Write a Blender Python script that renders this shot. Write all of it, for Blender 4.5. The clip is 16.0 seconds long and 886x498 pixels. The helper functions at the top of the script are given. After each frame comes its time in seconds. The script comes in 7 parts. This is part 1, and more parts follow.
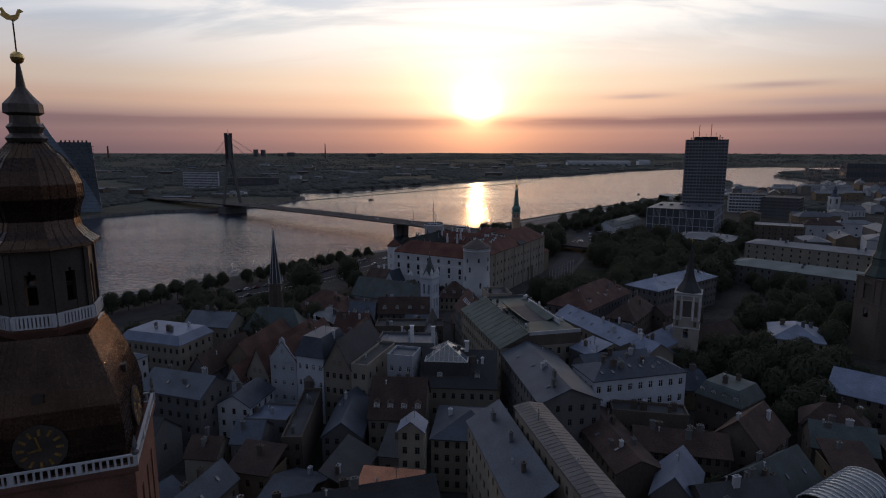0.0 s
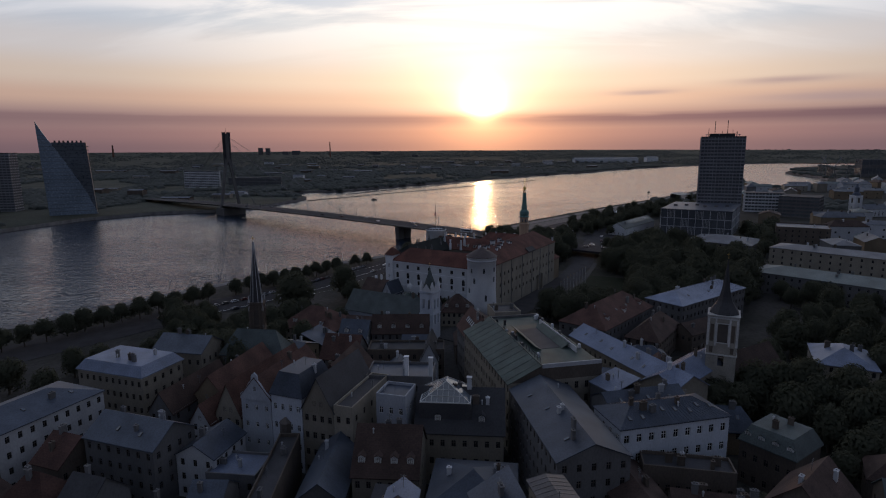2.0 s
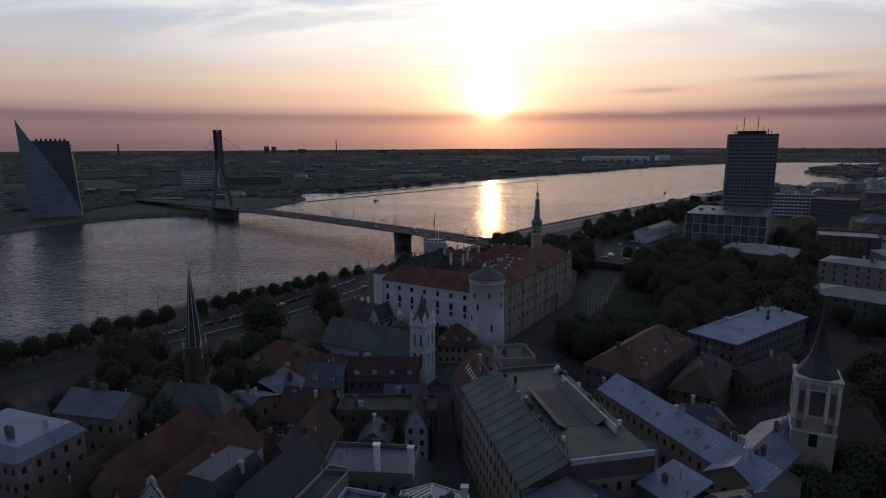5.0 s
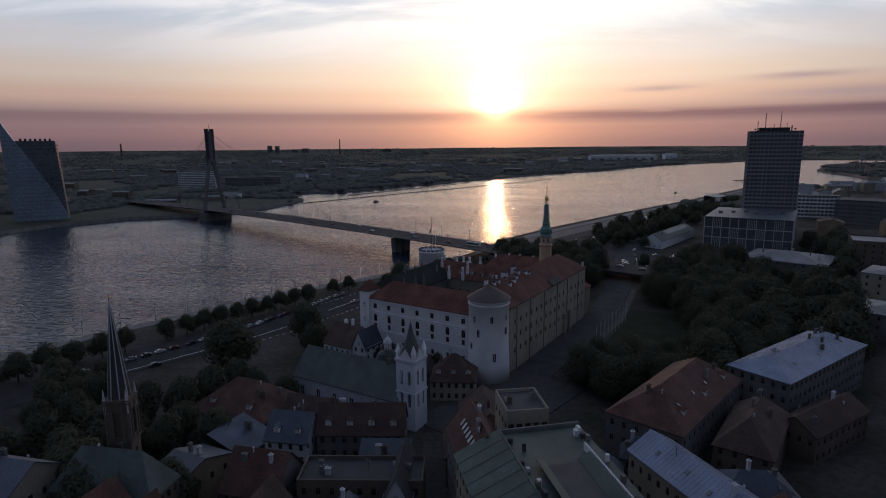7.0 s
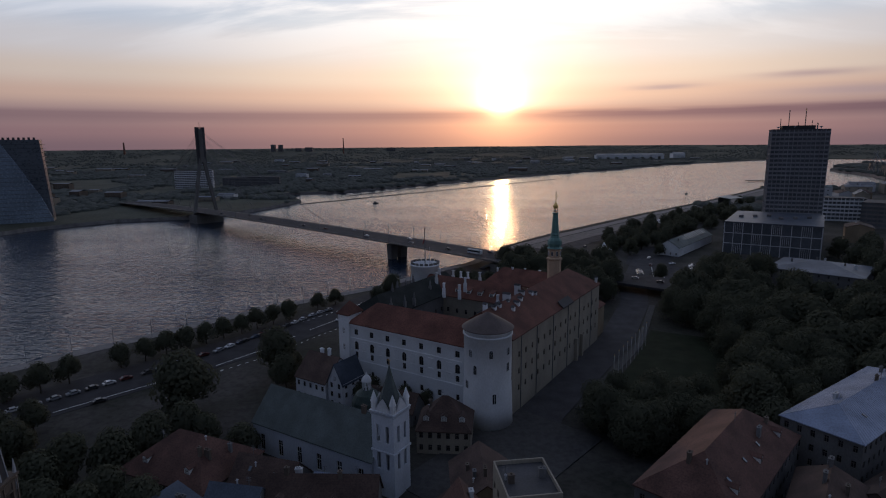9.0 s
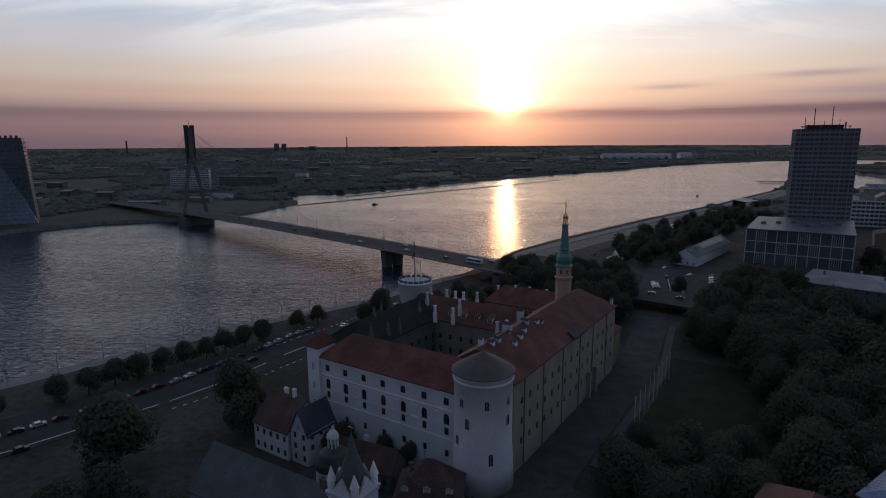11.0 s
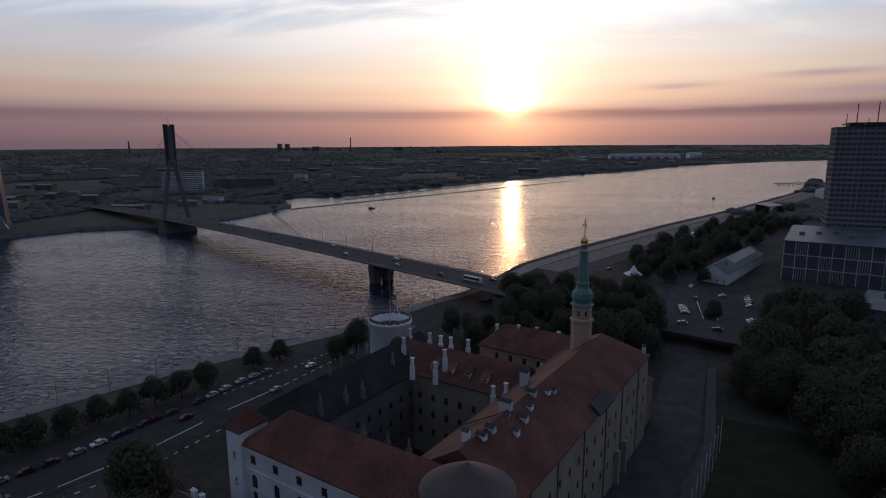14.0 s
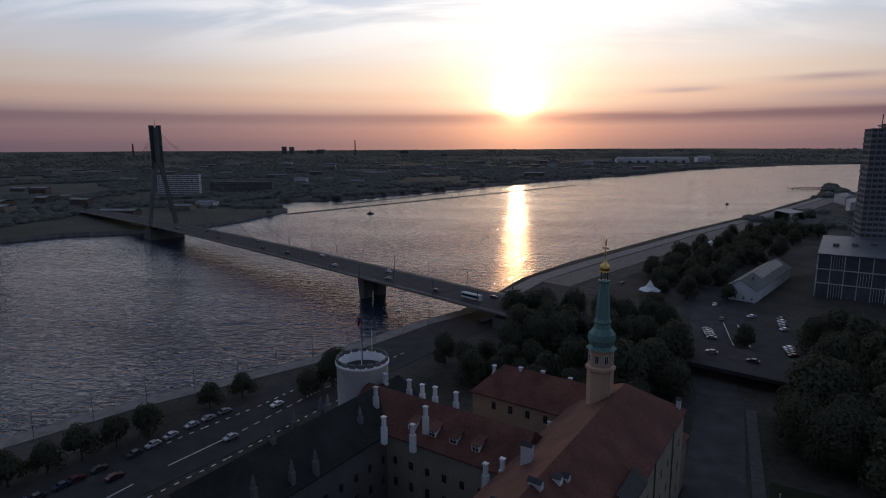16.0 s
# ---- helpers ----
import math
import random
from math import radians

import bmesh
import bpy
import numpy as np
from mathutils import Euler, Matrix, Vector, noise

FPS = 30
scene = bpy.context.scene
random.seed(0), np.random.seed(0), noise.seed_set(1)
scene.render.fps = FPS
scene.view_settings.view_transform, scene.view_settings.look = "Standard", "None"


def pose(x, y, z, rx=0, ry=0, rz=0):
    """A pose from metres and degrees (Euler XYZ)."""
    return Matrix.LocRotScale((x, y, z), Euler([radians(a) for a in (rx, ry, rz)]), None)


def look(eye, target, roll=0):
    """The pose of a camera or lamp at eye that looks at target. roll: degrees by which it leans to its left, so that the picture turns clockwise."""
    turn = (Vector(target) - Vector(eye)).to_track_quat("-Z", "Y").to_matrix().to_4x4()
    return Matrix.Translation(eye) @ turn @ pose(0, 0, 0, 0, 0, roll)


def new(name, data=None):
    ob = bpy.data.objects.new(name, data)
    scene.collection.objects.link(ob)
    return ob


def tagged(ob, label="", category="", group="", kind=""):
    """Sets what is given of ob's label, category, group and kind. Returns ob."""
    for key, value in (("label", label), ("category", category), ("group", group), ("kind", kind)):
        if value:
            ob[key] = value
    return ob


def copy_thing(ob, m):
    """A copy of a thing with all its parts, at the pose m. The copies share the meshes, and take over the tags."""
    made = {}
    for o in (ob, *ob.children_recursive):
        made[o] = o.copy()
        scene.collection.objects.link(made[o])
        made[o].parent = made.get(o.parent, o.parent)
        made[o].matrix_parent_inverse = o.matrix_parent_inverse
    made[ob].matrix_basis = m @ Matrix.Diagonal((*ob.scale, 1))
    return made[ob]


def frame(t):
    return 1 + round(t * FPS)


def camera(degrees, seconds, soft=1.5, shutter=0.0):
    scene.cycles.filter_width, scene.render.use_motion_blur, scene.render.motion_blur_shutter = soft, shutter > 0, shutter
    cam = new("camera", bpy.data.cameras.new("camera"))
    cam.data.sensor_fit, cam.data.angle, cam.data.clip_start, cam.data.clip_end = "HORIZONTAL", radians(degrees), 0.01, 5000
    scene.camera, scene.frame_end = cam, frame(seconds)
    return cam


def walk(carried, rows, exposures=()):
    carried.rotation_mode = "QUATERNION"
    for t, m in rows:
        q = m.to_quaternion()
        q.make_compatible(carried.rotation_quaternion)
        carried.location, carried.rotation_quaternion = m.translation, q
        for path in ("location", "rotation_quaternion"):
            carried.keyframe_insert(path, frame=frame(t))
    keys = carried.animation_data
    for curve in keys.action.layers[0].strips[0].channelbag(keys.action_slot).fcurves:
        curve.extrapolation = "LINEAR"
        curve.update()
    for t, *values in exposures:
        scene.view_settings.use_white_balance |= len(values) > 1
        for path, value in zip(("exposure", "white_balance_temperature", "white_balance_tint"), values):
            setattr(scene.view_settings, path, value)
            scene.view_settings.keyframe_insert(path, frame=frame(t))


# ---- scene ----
cam = camera(75.0, 16.0, soft=1.1)
PATH = [
    (0, (-1.113, -18.542, 86.788), (-1.176, -16.572, 86.45), 0.0),
    (0.5, (-0.981, -12.817, 87.126), (-1.049, -10.848, 86.785), -0.0),
    (1, (-0.58, -6.54, 87.45), (-0.654, -4.572, 87.106), -0.1),
    (1.5, (-0.279, 0.052, 87.843), (-0.358, 2.021, 87.498), -0.2),
    (2, (0.079, 7.136, 88.362), (-0.005, 9.104, 88.015), -0.3),
    (2.5, (0.343, 14.735, 88.475), (0.255, 16.702, 88.126), -0.3),
    (3, (0.789, 22.525, 88.678), (0.696, 24.492, 88.328), -0.3),
    (3.5, (1.26, 30.505, 88.811), (1.162, 32.471, 88.461), -0.4),
    (4, (1.63, 38.697, 88.822), (1.527, 40.664, 88.471), -0.4),
    (6.5, (3.528, 81.094, 88.25), (3.405, 83.058, 87.895), -0.4),
    (7, (4.046, 89.634, 88.578), (3.918, 91.598, 88.222), -0.5),
    (7.5, (4.6, 98.019, 88.37), (4.468, 99.982, 88.015), -0.4),
    (8, (5.278, 106.509, 88.445), (5.141, 108.472, 88.089), -0.4),
    (8.5, (5.796, 114.896, 88.675), (5.655, 116.859, 88.318), -0.5),
    (9, (6.224, 122.885, 88.864), (6.079, 124.848, 88.504), -0.5),
    (11.5, (8.907, 163.739, 89.075), (8.743, 165.699, 88.713), -0.4),
    (12, (9.412, 171.861, 89.037), (9.245, 173.821, 88.676), -0.5),
    (12.5, (9.829, 180.049, 89.009), (9.658, 182.009, 88.648), -0.4),
    (13, (10.26, 188.165, 89.098), (10.086, 190.124, 88.736), -0.4),
    (13.5, (10.714, 196.245, 89.141), (10.536, 198.204, 88.779), -0.4),
    (14, (11.18, 204.45, 89.173), (11.0, 206.409, 88.811), -0.4),
    (14.5, (11.574, 212.616, 89.023), (11.391, 214.575, 88.663), -0.4),
    (15, (11.982, 221.098, 88.923), (11.796, 223.057, 88.564), -0.4),
    (15.5, (12.525, 229.592, 88.552), (12.337, 231.55, 88.195), -0.4),
    (16, (13.202, 237.685, 88.358), (13.003, 239.644, 88.007), -0.3),
]
# the camera drifts to a cooler white balance on the way
walk(cam, [(t, look(e, g, r)) for t, e, g, r in PATH], [(0, 0.09, 6800, 12), (6.5, 0.09, 6560, 12), (12, 0.07, 6400, 12), (16, 0.06, 6400, 12)])

# ---- world, sun, exposure ----
SUN_AZ, SUN_EL = math.radians(1.5), math.radians(4.25)   # azimuth east of +Y
SUN_DIR = Vector((math.sin(SUN_AZ) * math.cos(SUN_EL), math.cos(SUN_AZ) * math.cos(SUN_EL), math.sin(SUN_EL)))


def make_world():
    w = bpy.data.worlds.new("dusk_sky")
    scene.world = w
    w.use_nodes = True
    nt = w.node_tree
    nt.nodes.clear()
    N, L = nt.nodes.new, nt.links.new

    def math_node(op, a, b=None, c=None, clamp=False):
        n = N("ShaderNodeMath")
        n.operation, n.use_clamp = op, clamp
        for i, v in enumerate((a, b, c)):
            if v is None:
                continue
            if isinstance(v, (int, float)):
                n.inputs[i].default_value = v
            else:
                L(v, n.inputs[i])
        return n.outputs[0]

    def ramp(fac, stops, mode="EASE"):
        n = N("ShaderNodeValToRGB")
        n.color_ramp.interpolation = mode
        el = n.color_ramp.elements
        while len(el) < len(stops):
            el.new(0.5)
        for e, (p, c) in zip(el, stops):
            e.position, e.color = p, (*c, 1)
        L(fac, n.inputs[0])
        return n.outputs[0]

    def mix(fac, a, b, mode="MIX"):
        n = N("ShaderNodeMix")
        n.data_type, n.blend_type = "RGBA", mode
        for s, v in (("Factor", fac), ("A", a), ("B", b)):
            k = {"Factor": 0, "A": 6, "B": 7}[s]
            if isinstance(v, (int, float)):
                n.inputs[k].default_value = v
            elif isinstance(v, tuple):
                n.inputs[k].default_value = (*v, 1)
            else:
                L(v, n.inputs[k])
        return n.outputs[2]

    co = N("ShaderNodeTexCoord").outputs["Generated"]
    sep = N("ShaderNodeSeparateXYZ")
    L(co, sep.inputs[0])
    dot = N("ShaderNodeVectorMath")
    dot.operation = "DOT_PRODUCT"
    L(co, dot.inputs[0])
    dot.inputs[1].default_value = SUN_DIR
    ang = math_node("DIVIDE", math_node("ARCCOSINE", math_node("MINIMUM", dot.outputs["Value"], 1.0)), math.pi)  # 0..1 over 180 degrees
    el = math_node("DIVIDE", math_node("ARCSINE", sep.outputs[2]), math.pi / 2)                                    # 0..1 over 90 degrees
    # clear sky at dusk
    sky = N("ShaderNodeTexSky")
    sky.sky_type = "NISHITA"
    sky.sun_disc = False
    sky.sun_elevation, sky.sun_rotation = SUN_EL, SUN_AZ
    sky.dust_density, sky.air_density, sky.ozone_density = 2.5, 1.2, 1.0
    # haze layers near the horizon, on the side of the sunset
    low = ramp(el, SKY_LOW)
    far = ramp(ang, SKY_FALL)
    veil = mix(1.0, low, far, "MULTIPLY")
    base = mix(SKY_VEIL, mix(1.0, sky.outputs[0], (SKY_GAIN,) * 3, "MULTIPLY"), veil)
    # streaks of high cloud: noise stretched along the horizon
    px = math_node("DIVIDE", sep.outputs[0], math_node("ADD", sep.outputs[2], 0.25))
    py = math_node("DIVIDE", sep.outputs[1], math_node("ADD", sep.outputs[2], 0.25))
    comb = N("ShaderNodeCombineXYZ")
    L(px, comb.inputs[0])
    L(py, comb.inputs[1])
    turn = N("ShaderNodeMapping")
    turn.inputs["Rotation"].default_value = (0, 0, math.radians(35))
    turn.inputs["Scale"].default_value = (0.6, 2.4, 1)
    L(comb.outputs[0], turn.inputs[0])
    n1 = N("ShaderNodeTexNoise")
    n1.inputs["Scale"].default_value, n1.inputs["Detail"].default_value, n1.inputs["Roughness"].default_value = 1.5, 8, 0.55
    n1.inputs["Distortion"].default_value = 0.6
    L(turn.outputs[0], n1.inputs["Vector"])
    streak = ramp(n1.outputs[0], [(0.40, (0, 0, 0)), (0.60, (1, 1, 1))])
    high = ramp(el, [(0.07, (0, 0, 0)), (0.16, (1, 1, 1))])
    cloud = mix(1.0, streak, high, "MULTIPLY")
    lit = mix(math_node("MULTIPLY", cloud, 1.0), base, mix(1.0, far, (1.05, 1.0, 0.95), "MULTIPLY"))
    # the sun's disc and its aureole
    deg = math_node("MULTIPLY", ang, 180.0)
    core = math_node("MULTIPLY", math_node("EXPONENT", math_node("MULTIPLY", math_node("POWER", math_node("DIVIDE", deg, 1.3), 2.0), -1.0)), 3.6)
    halo = math_node("MULTIPLY", math_node("EXPONENT", math_node("DIVIDE", deg, -4.4)), 0.78)
    core = math_node("ADD", core, math_node("MULTIPLY", math_node("EXPONENT", math_node("DIVIDE", deg, -1.9)), 1.1))
    wide = math_node("MULTIPLY", math_node("EXPONENT", math_node("DIVIDE", deg, -13.0)), 0.2)
    c1 = N("ShaderNodeCombineColor")
    for i, (a, b, c) in enumerate(((1.0, 1.0, 1.0), (0.86, 0.67, 0.80), (0.60, 0.38, 0.62))):
        L(math_node("ADD", math_node("ADD", math_node("MULTIPLY", core, a), math_node("MULTIPLY", halo, b)), math_node("MULTIPLY", wide, c)), c1.inputs[i])
    # low over the horizon the thick air lets only the red of the glow through
    thick = ramp(el, [(0.012, (1.0, 0.60, 0.38)), (0.033, (1.0, 0.66, 0.46)), (0.041, (1, 1, 1))])
    glow = mix(1.0, c1.outputs[0], thick, "MULTIPLY")
    # flat grey bank low over the horizon
    bank = N("ShaderNodeMapping")
    bank.inputs["Scale"].default_value = (1.6, 1.6, 26)
    L(co, bank.inputs[0])
    n2 = N("ShaderNodeTexNoise")
    n2.inputs["Scale"].default_value, n2.inputs["Detail"].default_value = 2.0, 4
    L(bank.outputs[0], n2.inputs["Vector"])
    b1 = ramp(n2.outputs[0], [(0.28, (.15, .15, .15)), (0.46, (1, 1, 1))])
    b2 = ramp(el, [(0.0205, (0, 0, 0)), (0.026, (1, 1, 1)), (0.0337, (1, 1, 1)), (0.0354, (0, 0, 0))])
    az = math_node("ARCTAN2", sep.outputs[0], sep.outputs[1])
    side = ramp(math_node("ADD", az, 0.5), [(0.2, (.6, .6, .6)), (0.56, (1, 1, 1))])
    b1 = mix(1.0, b1, side, "MULTIPLY")
    lit = mix(math_node("MULTIPLY", mix(1.0, b1, b2, "MULTIPLY"), 1.0), lit, mix(1.0, far, (0.23, 0.135, 0.145), "MULTIPLY"))
    # two small flat clouds over the bank
    wob = math_node("MULTIPLY", math_node("SUBTRACT", n2.outputs[0], 0.5), 0.009)
    for a0, e0, wa, we in ((0.285, 0.0545, 0.05, 0.0028), (0.48, 0.060, 0.065, 0.0028), (0.54, 0.045, 0.12, 0.0045)):
        ga = math_node("POWER", math_node("ABSOLUTE", math_node("DIVIDE", math_node("SUBTRACT", az, a0), wa)), 2.0)
        ge = math_node("POWER", math_node("ABSOLUTE", math_node("DIVIDE", math_node("ADD", math_node("SUBTRACT", el, e0), wob), we)), 2.0)
        puff = math_node("EXPONENT", math_node("MULTIPLY", math_node("ADD", ga, ge), -1.0))
        lit = mix(math_node("MULTIPLY", puff, 0.75), lit, mix(1.0, far, (0.44, 0.31, 0.30), "MULTIPLY"))
    lit = mix(1.0, lit, glow, "ADD")
    bg = N("ShaderNodeBackground")
    L(lit, bg.inputs[0])
    bg.inputs[1].default_value = 1.0
    out = N("ShaderNodeOutputWorld")
    L(bg.outputs[0], out.inputs[0])


# colours of the dusk by height over the horizon (1 is the zenith) and by distance from the sun (1 is opposite)
SKY_LOW = [(0.0, (0.25, 0.158, 0.172)), (0.014, (0.345, 0.205, 0.205)), (0.032, (0.45, 0.295, 0.27)), (0.048, (0.74, 0.485, 0.365)), (0.068, (0.82, 0.645, 0.51)),
           (0.095, (0.80, 0.735, 0.69)), (0.125, (0.66, 0.71, 0.76)), (0.152, (0.58, 0.66, 0.77)), (0.19, (0.21, 0.31, 0.52)), (0.25, (0.10, 0.19, 0.42)), (0.5, (0.082, 0.165, 0.365)), (1.0, (0.10, 0.16, 0.28))]
SKY_FALL = [(0.0, (1.1, 1.08, 1.06)), (0.08, (1.0, 1.0, 1.0)), (0.21, (0.68, 0.73, 0.82)), (0.35, (0.41, 0.48, 0.61)), (0.6, (0.24, 0.295, 0.40)), (1.0, (0.175, 0.215, 0.30))]
SKY_VEIL, SKY_GAIN = 0.92, 0.05
make_world()

sun = new("sun", bpy.data.lights.new("sun", "SUN"))
sun.data.energy, sun.data.angle, sun.data.color = 0.12, math.radians(0.6), (1.0, 0.50, 0.22)
sun.matrix_world = look(SUN_DIR * 500, (0, 0, 0))

# ---- materials ----
def mat(name, col, rough=0.8, var=0.25, scale=0.6, bump=0.15, metal=0.0, tint=None, streak=0.0, spec=0.3, island=False, spread=(0.78, 1.15)):
    """A weathered surface: grain and stains at two scales, with fine relief."""
    m = bpy.data.materials.new(name)
    m.use_nodes = True
    nt = m.node_tree
    N, L = nt.nodes.new, nt.links.new
    b = nt.nodes["Principled BSDF"]
    b.inputs["Metallic"].default_value = metal
    b.inputs["Specular IOR Level"].default_value = spec
    co = N("ShaderNodeTexCoord")
    mp = N("ShaderNodeMapping")
    mp.inputs["Scale"].default_value = (1, 1, 1 - 0.85 * streak)
    L(co.outputs["Object"], mp.inputs[0])
    big, fine = N("ShaderNodeTexNoise"), N("ShaderNodeTexNoise")
    big.inputs["Scale"].default_value, big.inputs["Detail"].default_value = scale * 0.35, 4
    fine.inputs["Scale"].default_value, fine.inputs["Detail"].default_value = scale * 5, 3
    L(mp.outputs[0], big.inputs["Vector"])
    L(mp.outputs[0], fine.inputs["Vector"])
    tint = tint or tuple(c * 0.55 for c in col)
    r = N("ShaderNodeValToRGB")
    r.color_ramp.elements[0].position, r.color_ramp.elements[1].position = 0.32, 0.68
    r.color_ramp.elements[0].color = (*[a + (t - a) * min(1, var * 2) for a, t in zip(col, tint)], 1)
    r.color_ramp.elements[1].color = (*[min(0.9, c * (1 + var * 0.5)) for c in col], 1)
    L(big.outputs[0], r.inputs[0])
    mul = N("ShaderNodeMix")
    mul.data_type, mul.blend_type = "RGBA", "MULTIPLY"
    mul.inputs[0].default_value = 1.0
    r2 = N("ShaderNodeValToRGB")
    r2.color_ramp.elements[0].color, r2.color_ramp.elements[1].color = (*[1 - var] * 3, 1), (*[1 + 0.0 * var] * 3, 1)
    r2.color_ramp.elements[0].position, r2.color_ramp.elements[1].position = 0.3, 0.6
    L(fine.outputs[0], r2.inputs[0])
    L(r.outputs[0], mul.inputs[6])
    L(r2.outputs[0], mul.inputs[7])
    last = mul.outputs[2]
    info = N("ShaderNodeNewGeometry" if island else "ShaderNodeObjectInfo")
    hs = N("ShaderNodeHueSaturation")
    mr = N("ShaderNodeMapRange")
    mr.inputs[3].default_value, mr.inputs[4].default_value = spread
    L(info.outputs["Random Per Island" if island else "Random"], mr.inputs[0])
    L(mr.outputs[0], hs.inputs["Value"])
    L(last, hs.inputs["Color"])
    L(hs.outputs[0], b.inputs["Base Color"])
    rr = N("ShaderNodeMapRange")
    rr.inputs[3].default_value, rr.inputs[4].default_value = max(0.02, rough - 0.12), min(1, rough + 0.12)
    L(fine.outputs[0], rr.inputs[0])
    L(rr.outputs[0], b.inputs["Roughness"])
    if bump:
        bp = N("ShaderNodeBump")
        bp.inputs["Strength"].default_value, bp.inputs["Distance"].default_value = bump, 0.1
        L(fine.outputs[0], bp.inputs["Height"])
        L(bp.outputs[0], b.inputs["Normal"])
    return m


def tile_mat(name, col, course=0.35, bump=0.5):
    """Clay tiles in courses: bands down the slope over weathered colour."""
    m = mat(name, col, 0.85, 0.4, 0.5, 0.0)
    nt = m.node_tree
    N, L = nt.nodes.new, nt.links.new
    b = nt.nodes["Principled BSDF"]
    co = N("ShaderNodeTexCoord")
    wv = N("ShaderNodeTexWave")
    wv.bands_direction, wv.wave_profile = "Z", "SAW"
    wv.inputs["Scale"].default_value, wv.inputs["Distortion"].default_value = 0.314 / course, 0.4
    L(co.outputs["Object"], wv.inputs["Vector"])
    bp = N("ShaderNodeBump")
    bp.inputs["Strength"].default_value, bp.inputs["Distance"].default_value = bump, 0.08
    L(wv.outputs[1], bp.inputs["Height"])
    L(bp.outputs[0], b.inputs["Normal"])
    return m


def water_mat():
    m = bpy.data.materials.new("river_water")
    m.use_nodes = True
    nt = m.node_tree
    N, L = nt.nodes.new, nt.links.new
    b = nt.nodes["Principled BSDF"]
    b.inputs["Base Color"].default_value = (0.008, 0.018, 0.036, 1)
    b.inputs["Roughness"].default_value = 0.11
    b.inputs["IOR"].default_value = 1.333
    b.inputs["Specular IOR Level"].default_value = 0.5
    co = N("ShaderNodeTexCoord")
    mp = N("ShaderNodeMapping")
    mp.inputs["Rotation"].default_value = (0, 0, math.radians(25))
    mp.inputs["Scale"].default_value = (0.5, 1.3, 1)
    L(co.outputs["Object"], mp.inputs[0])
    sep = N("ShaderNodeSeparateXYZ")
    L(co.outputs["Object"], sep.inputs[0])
    wave_fade = N("ShaderNodeMapRange")      # waves weaken with y, so the upper reach reflects brighter
    wave_fade.inputs[1].default_value, wave_fade.inputs[2].default_value, wave_fade.inputs[3].default_value, wave_fade.inputs[4].default_value = 430, 1000, 1.3, 0.5
    L(sep.outputs[1], wave_fade.inputs[0])
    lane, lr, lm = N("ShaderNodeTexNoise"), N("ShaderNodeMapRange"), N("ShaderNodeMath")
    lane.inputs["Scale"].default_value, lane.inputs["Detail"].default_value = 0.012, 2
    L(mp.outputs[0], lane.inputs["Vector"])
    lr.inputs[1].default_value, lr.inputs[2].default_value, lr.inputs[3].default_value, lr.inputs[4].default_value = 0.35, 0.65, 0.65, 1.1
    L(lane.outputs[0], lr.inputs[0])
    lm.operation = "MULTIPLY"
    L(wave_fade.outputs[0], lm.inputs[0])
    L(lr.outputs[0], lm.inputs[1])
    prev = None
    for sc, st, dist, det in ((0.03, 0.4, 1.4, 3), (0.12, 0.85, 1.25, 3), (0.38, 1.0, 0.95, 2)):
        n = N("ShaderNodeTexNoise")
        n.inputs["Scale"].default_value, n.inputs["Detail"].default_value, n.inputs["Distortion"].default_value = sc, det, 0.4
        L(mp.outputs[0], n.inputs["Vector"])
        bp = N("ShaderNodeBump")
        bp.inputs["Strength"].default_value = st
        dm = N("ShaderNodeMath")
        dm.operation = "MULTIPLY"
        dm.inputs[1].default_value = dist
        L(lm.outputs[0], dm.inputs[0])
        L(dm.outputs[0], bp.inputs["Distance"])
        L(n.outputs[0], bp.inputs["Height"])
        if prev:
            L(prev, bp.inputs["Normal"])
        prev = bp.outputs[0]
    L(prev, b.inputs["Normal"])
    return m


def ground_mat():
    """Earth, grass and paving seen from high up, with the dark of far woods."""
    m = mat("ground_earth", (0.058, 0.054, 0.051), 0.95, 0.4, 0.12, 0.2, tint=(0.022, 0.025, 0.017), spec=0.1)
    return m


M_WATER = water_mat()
M_GROUND = ground_mat()
M_GRASS = mat("lawn_grass", (0.026, 0.033, 0.018), 0.95, 0.4, 0.5, 0.3, spec=0.1)
M_ASPHALT = mat("asphalt", (0.058, 0.057, 0.061), 0.92, 0.25, 0.6, 0.15, spec=0.1)
M_PAVE = mat("paving_stone", (0.165, 0.155, 0.15), 0.85, 0.3, 0.8, 0.2)
M_QUAY = mat("quay_granite", (0.22, 0.21, 0.20), 0.85, 0.35, 0.5, 0.3, streak=0.6)
M_LINE = mat("road_paint", (0.75, 0.75, 0.72), 0.7, 0.2, 2.0, 0.0)
M_WHITE = mat("white_plaster", (0.62, 0.635, 0.655), 0.9, 0.12, 0.5, 0.1, streak=0.5)
M_CREAM = mat("cream_plaster", (0.27, 0.24, 0.195), 0.9, 0.18, 0.5, 0.1, streak=0.6)
M_OCHRE = mat("ochre_plaster", (0.22, 0.17, 0.115), 0.9, 0.2, 0.5, 0.1, streak=0.6)
M_GREYW = mat("grey_plaster", (0.15, 0.148, 0.15), 0.9, 0.2, 0.5, 0.1, streak=0.6)
M_BLUEW = mat("pale_blue_plaster", (0.44, 0.47, 0.52), 0.9, 0.15, 0.5, 0.1, streak=0.5)
M_BRICK = mat("red_brick", (0.17, 0.085, 0.065), 0.9, 0.3, 1.2, 0.3)
M_BROWNW = mat("brown_plaster", (0.12, 0.097, 0.08), 0.9, 0.25, 0.5, 0.1, streak=0.6)
M_TILE = tile_mat("red_clay_tiles", (0.138, 0.057, 0.043))
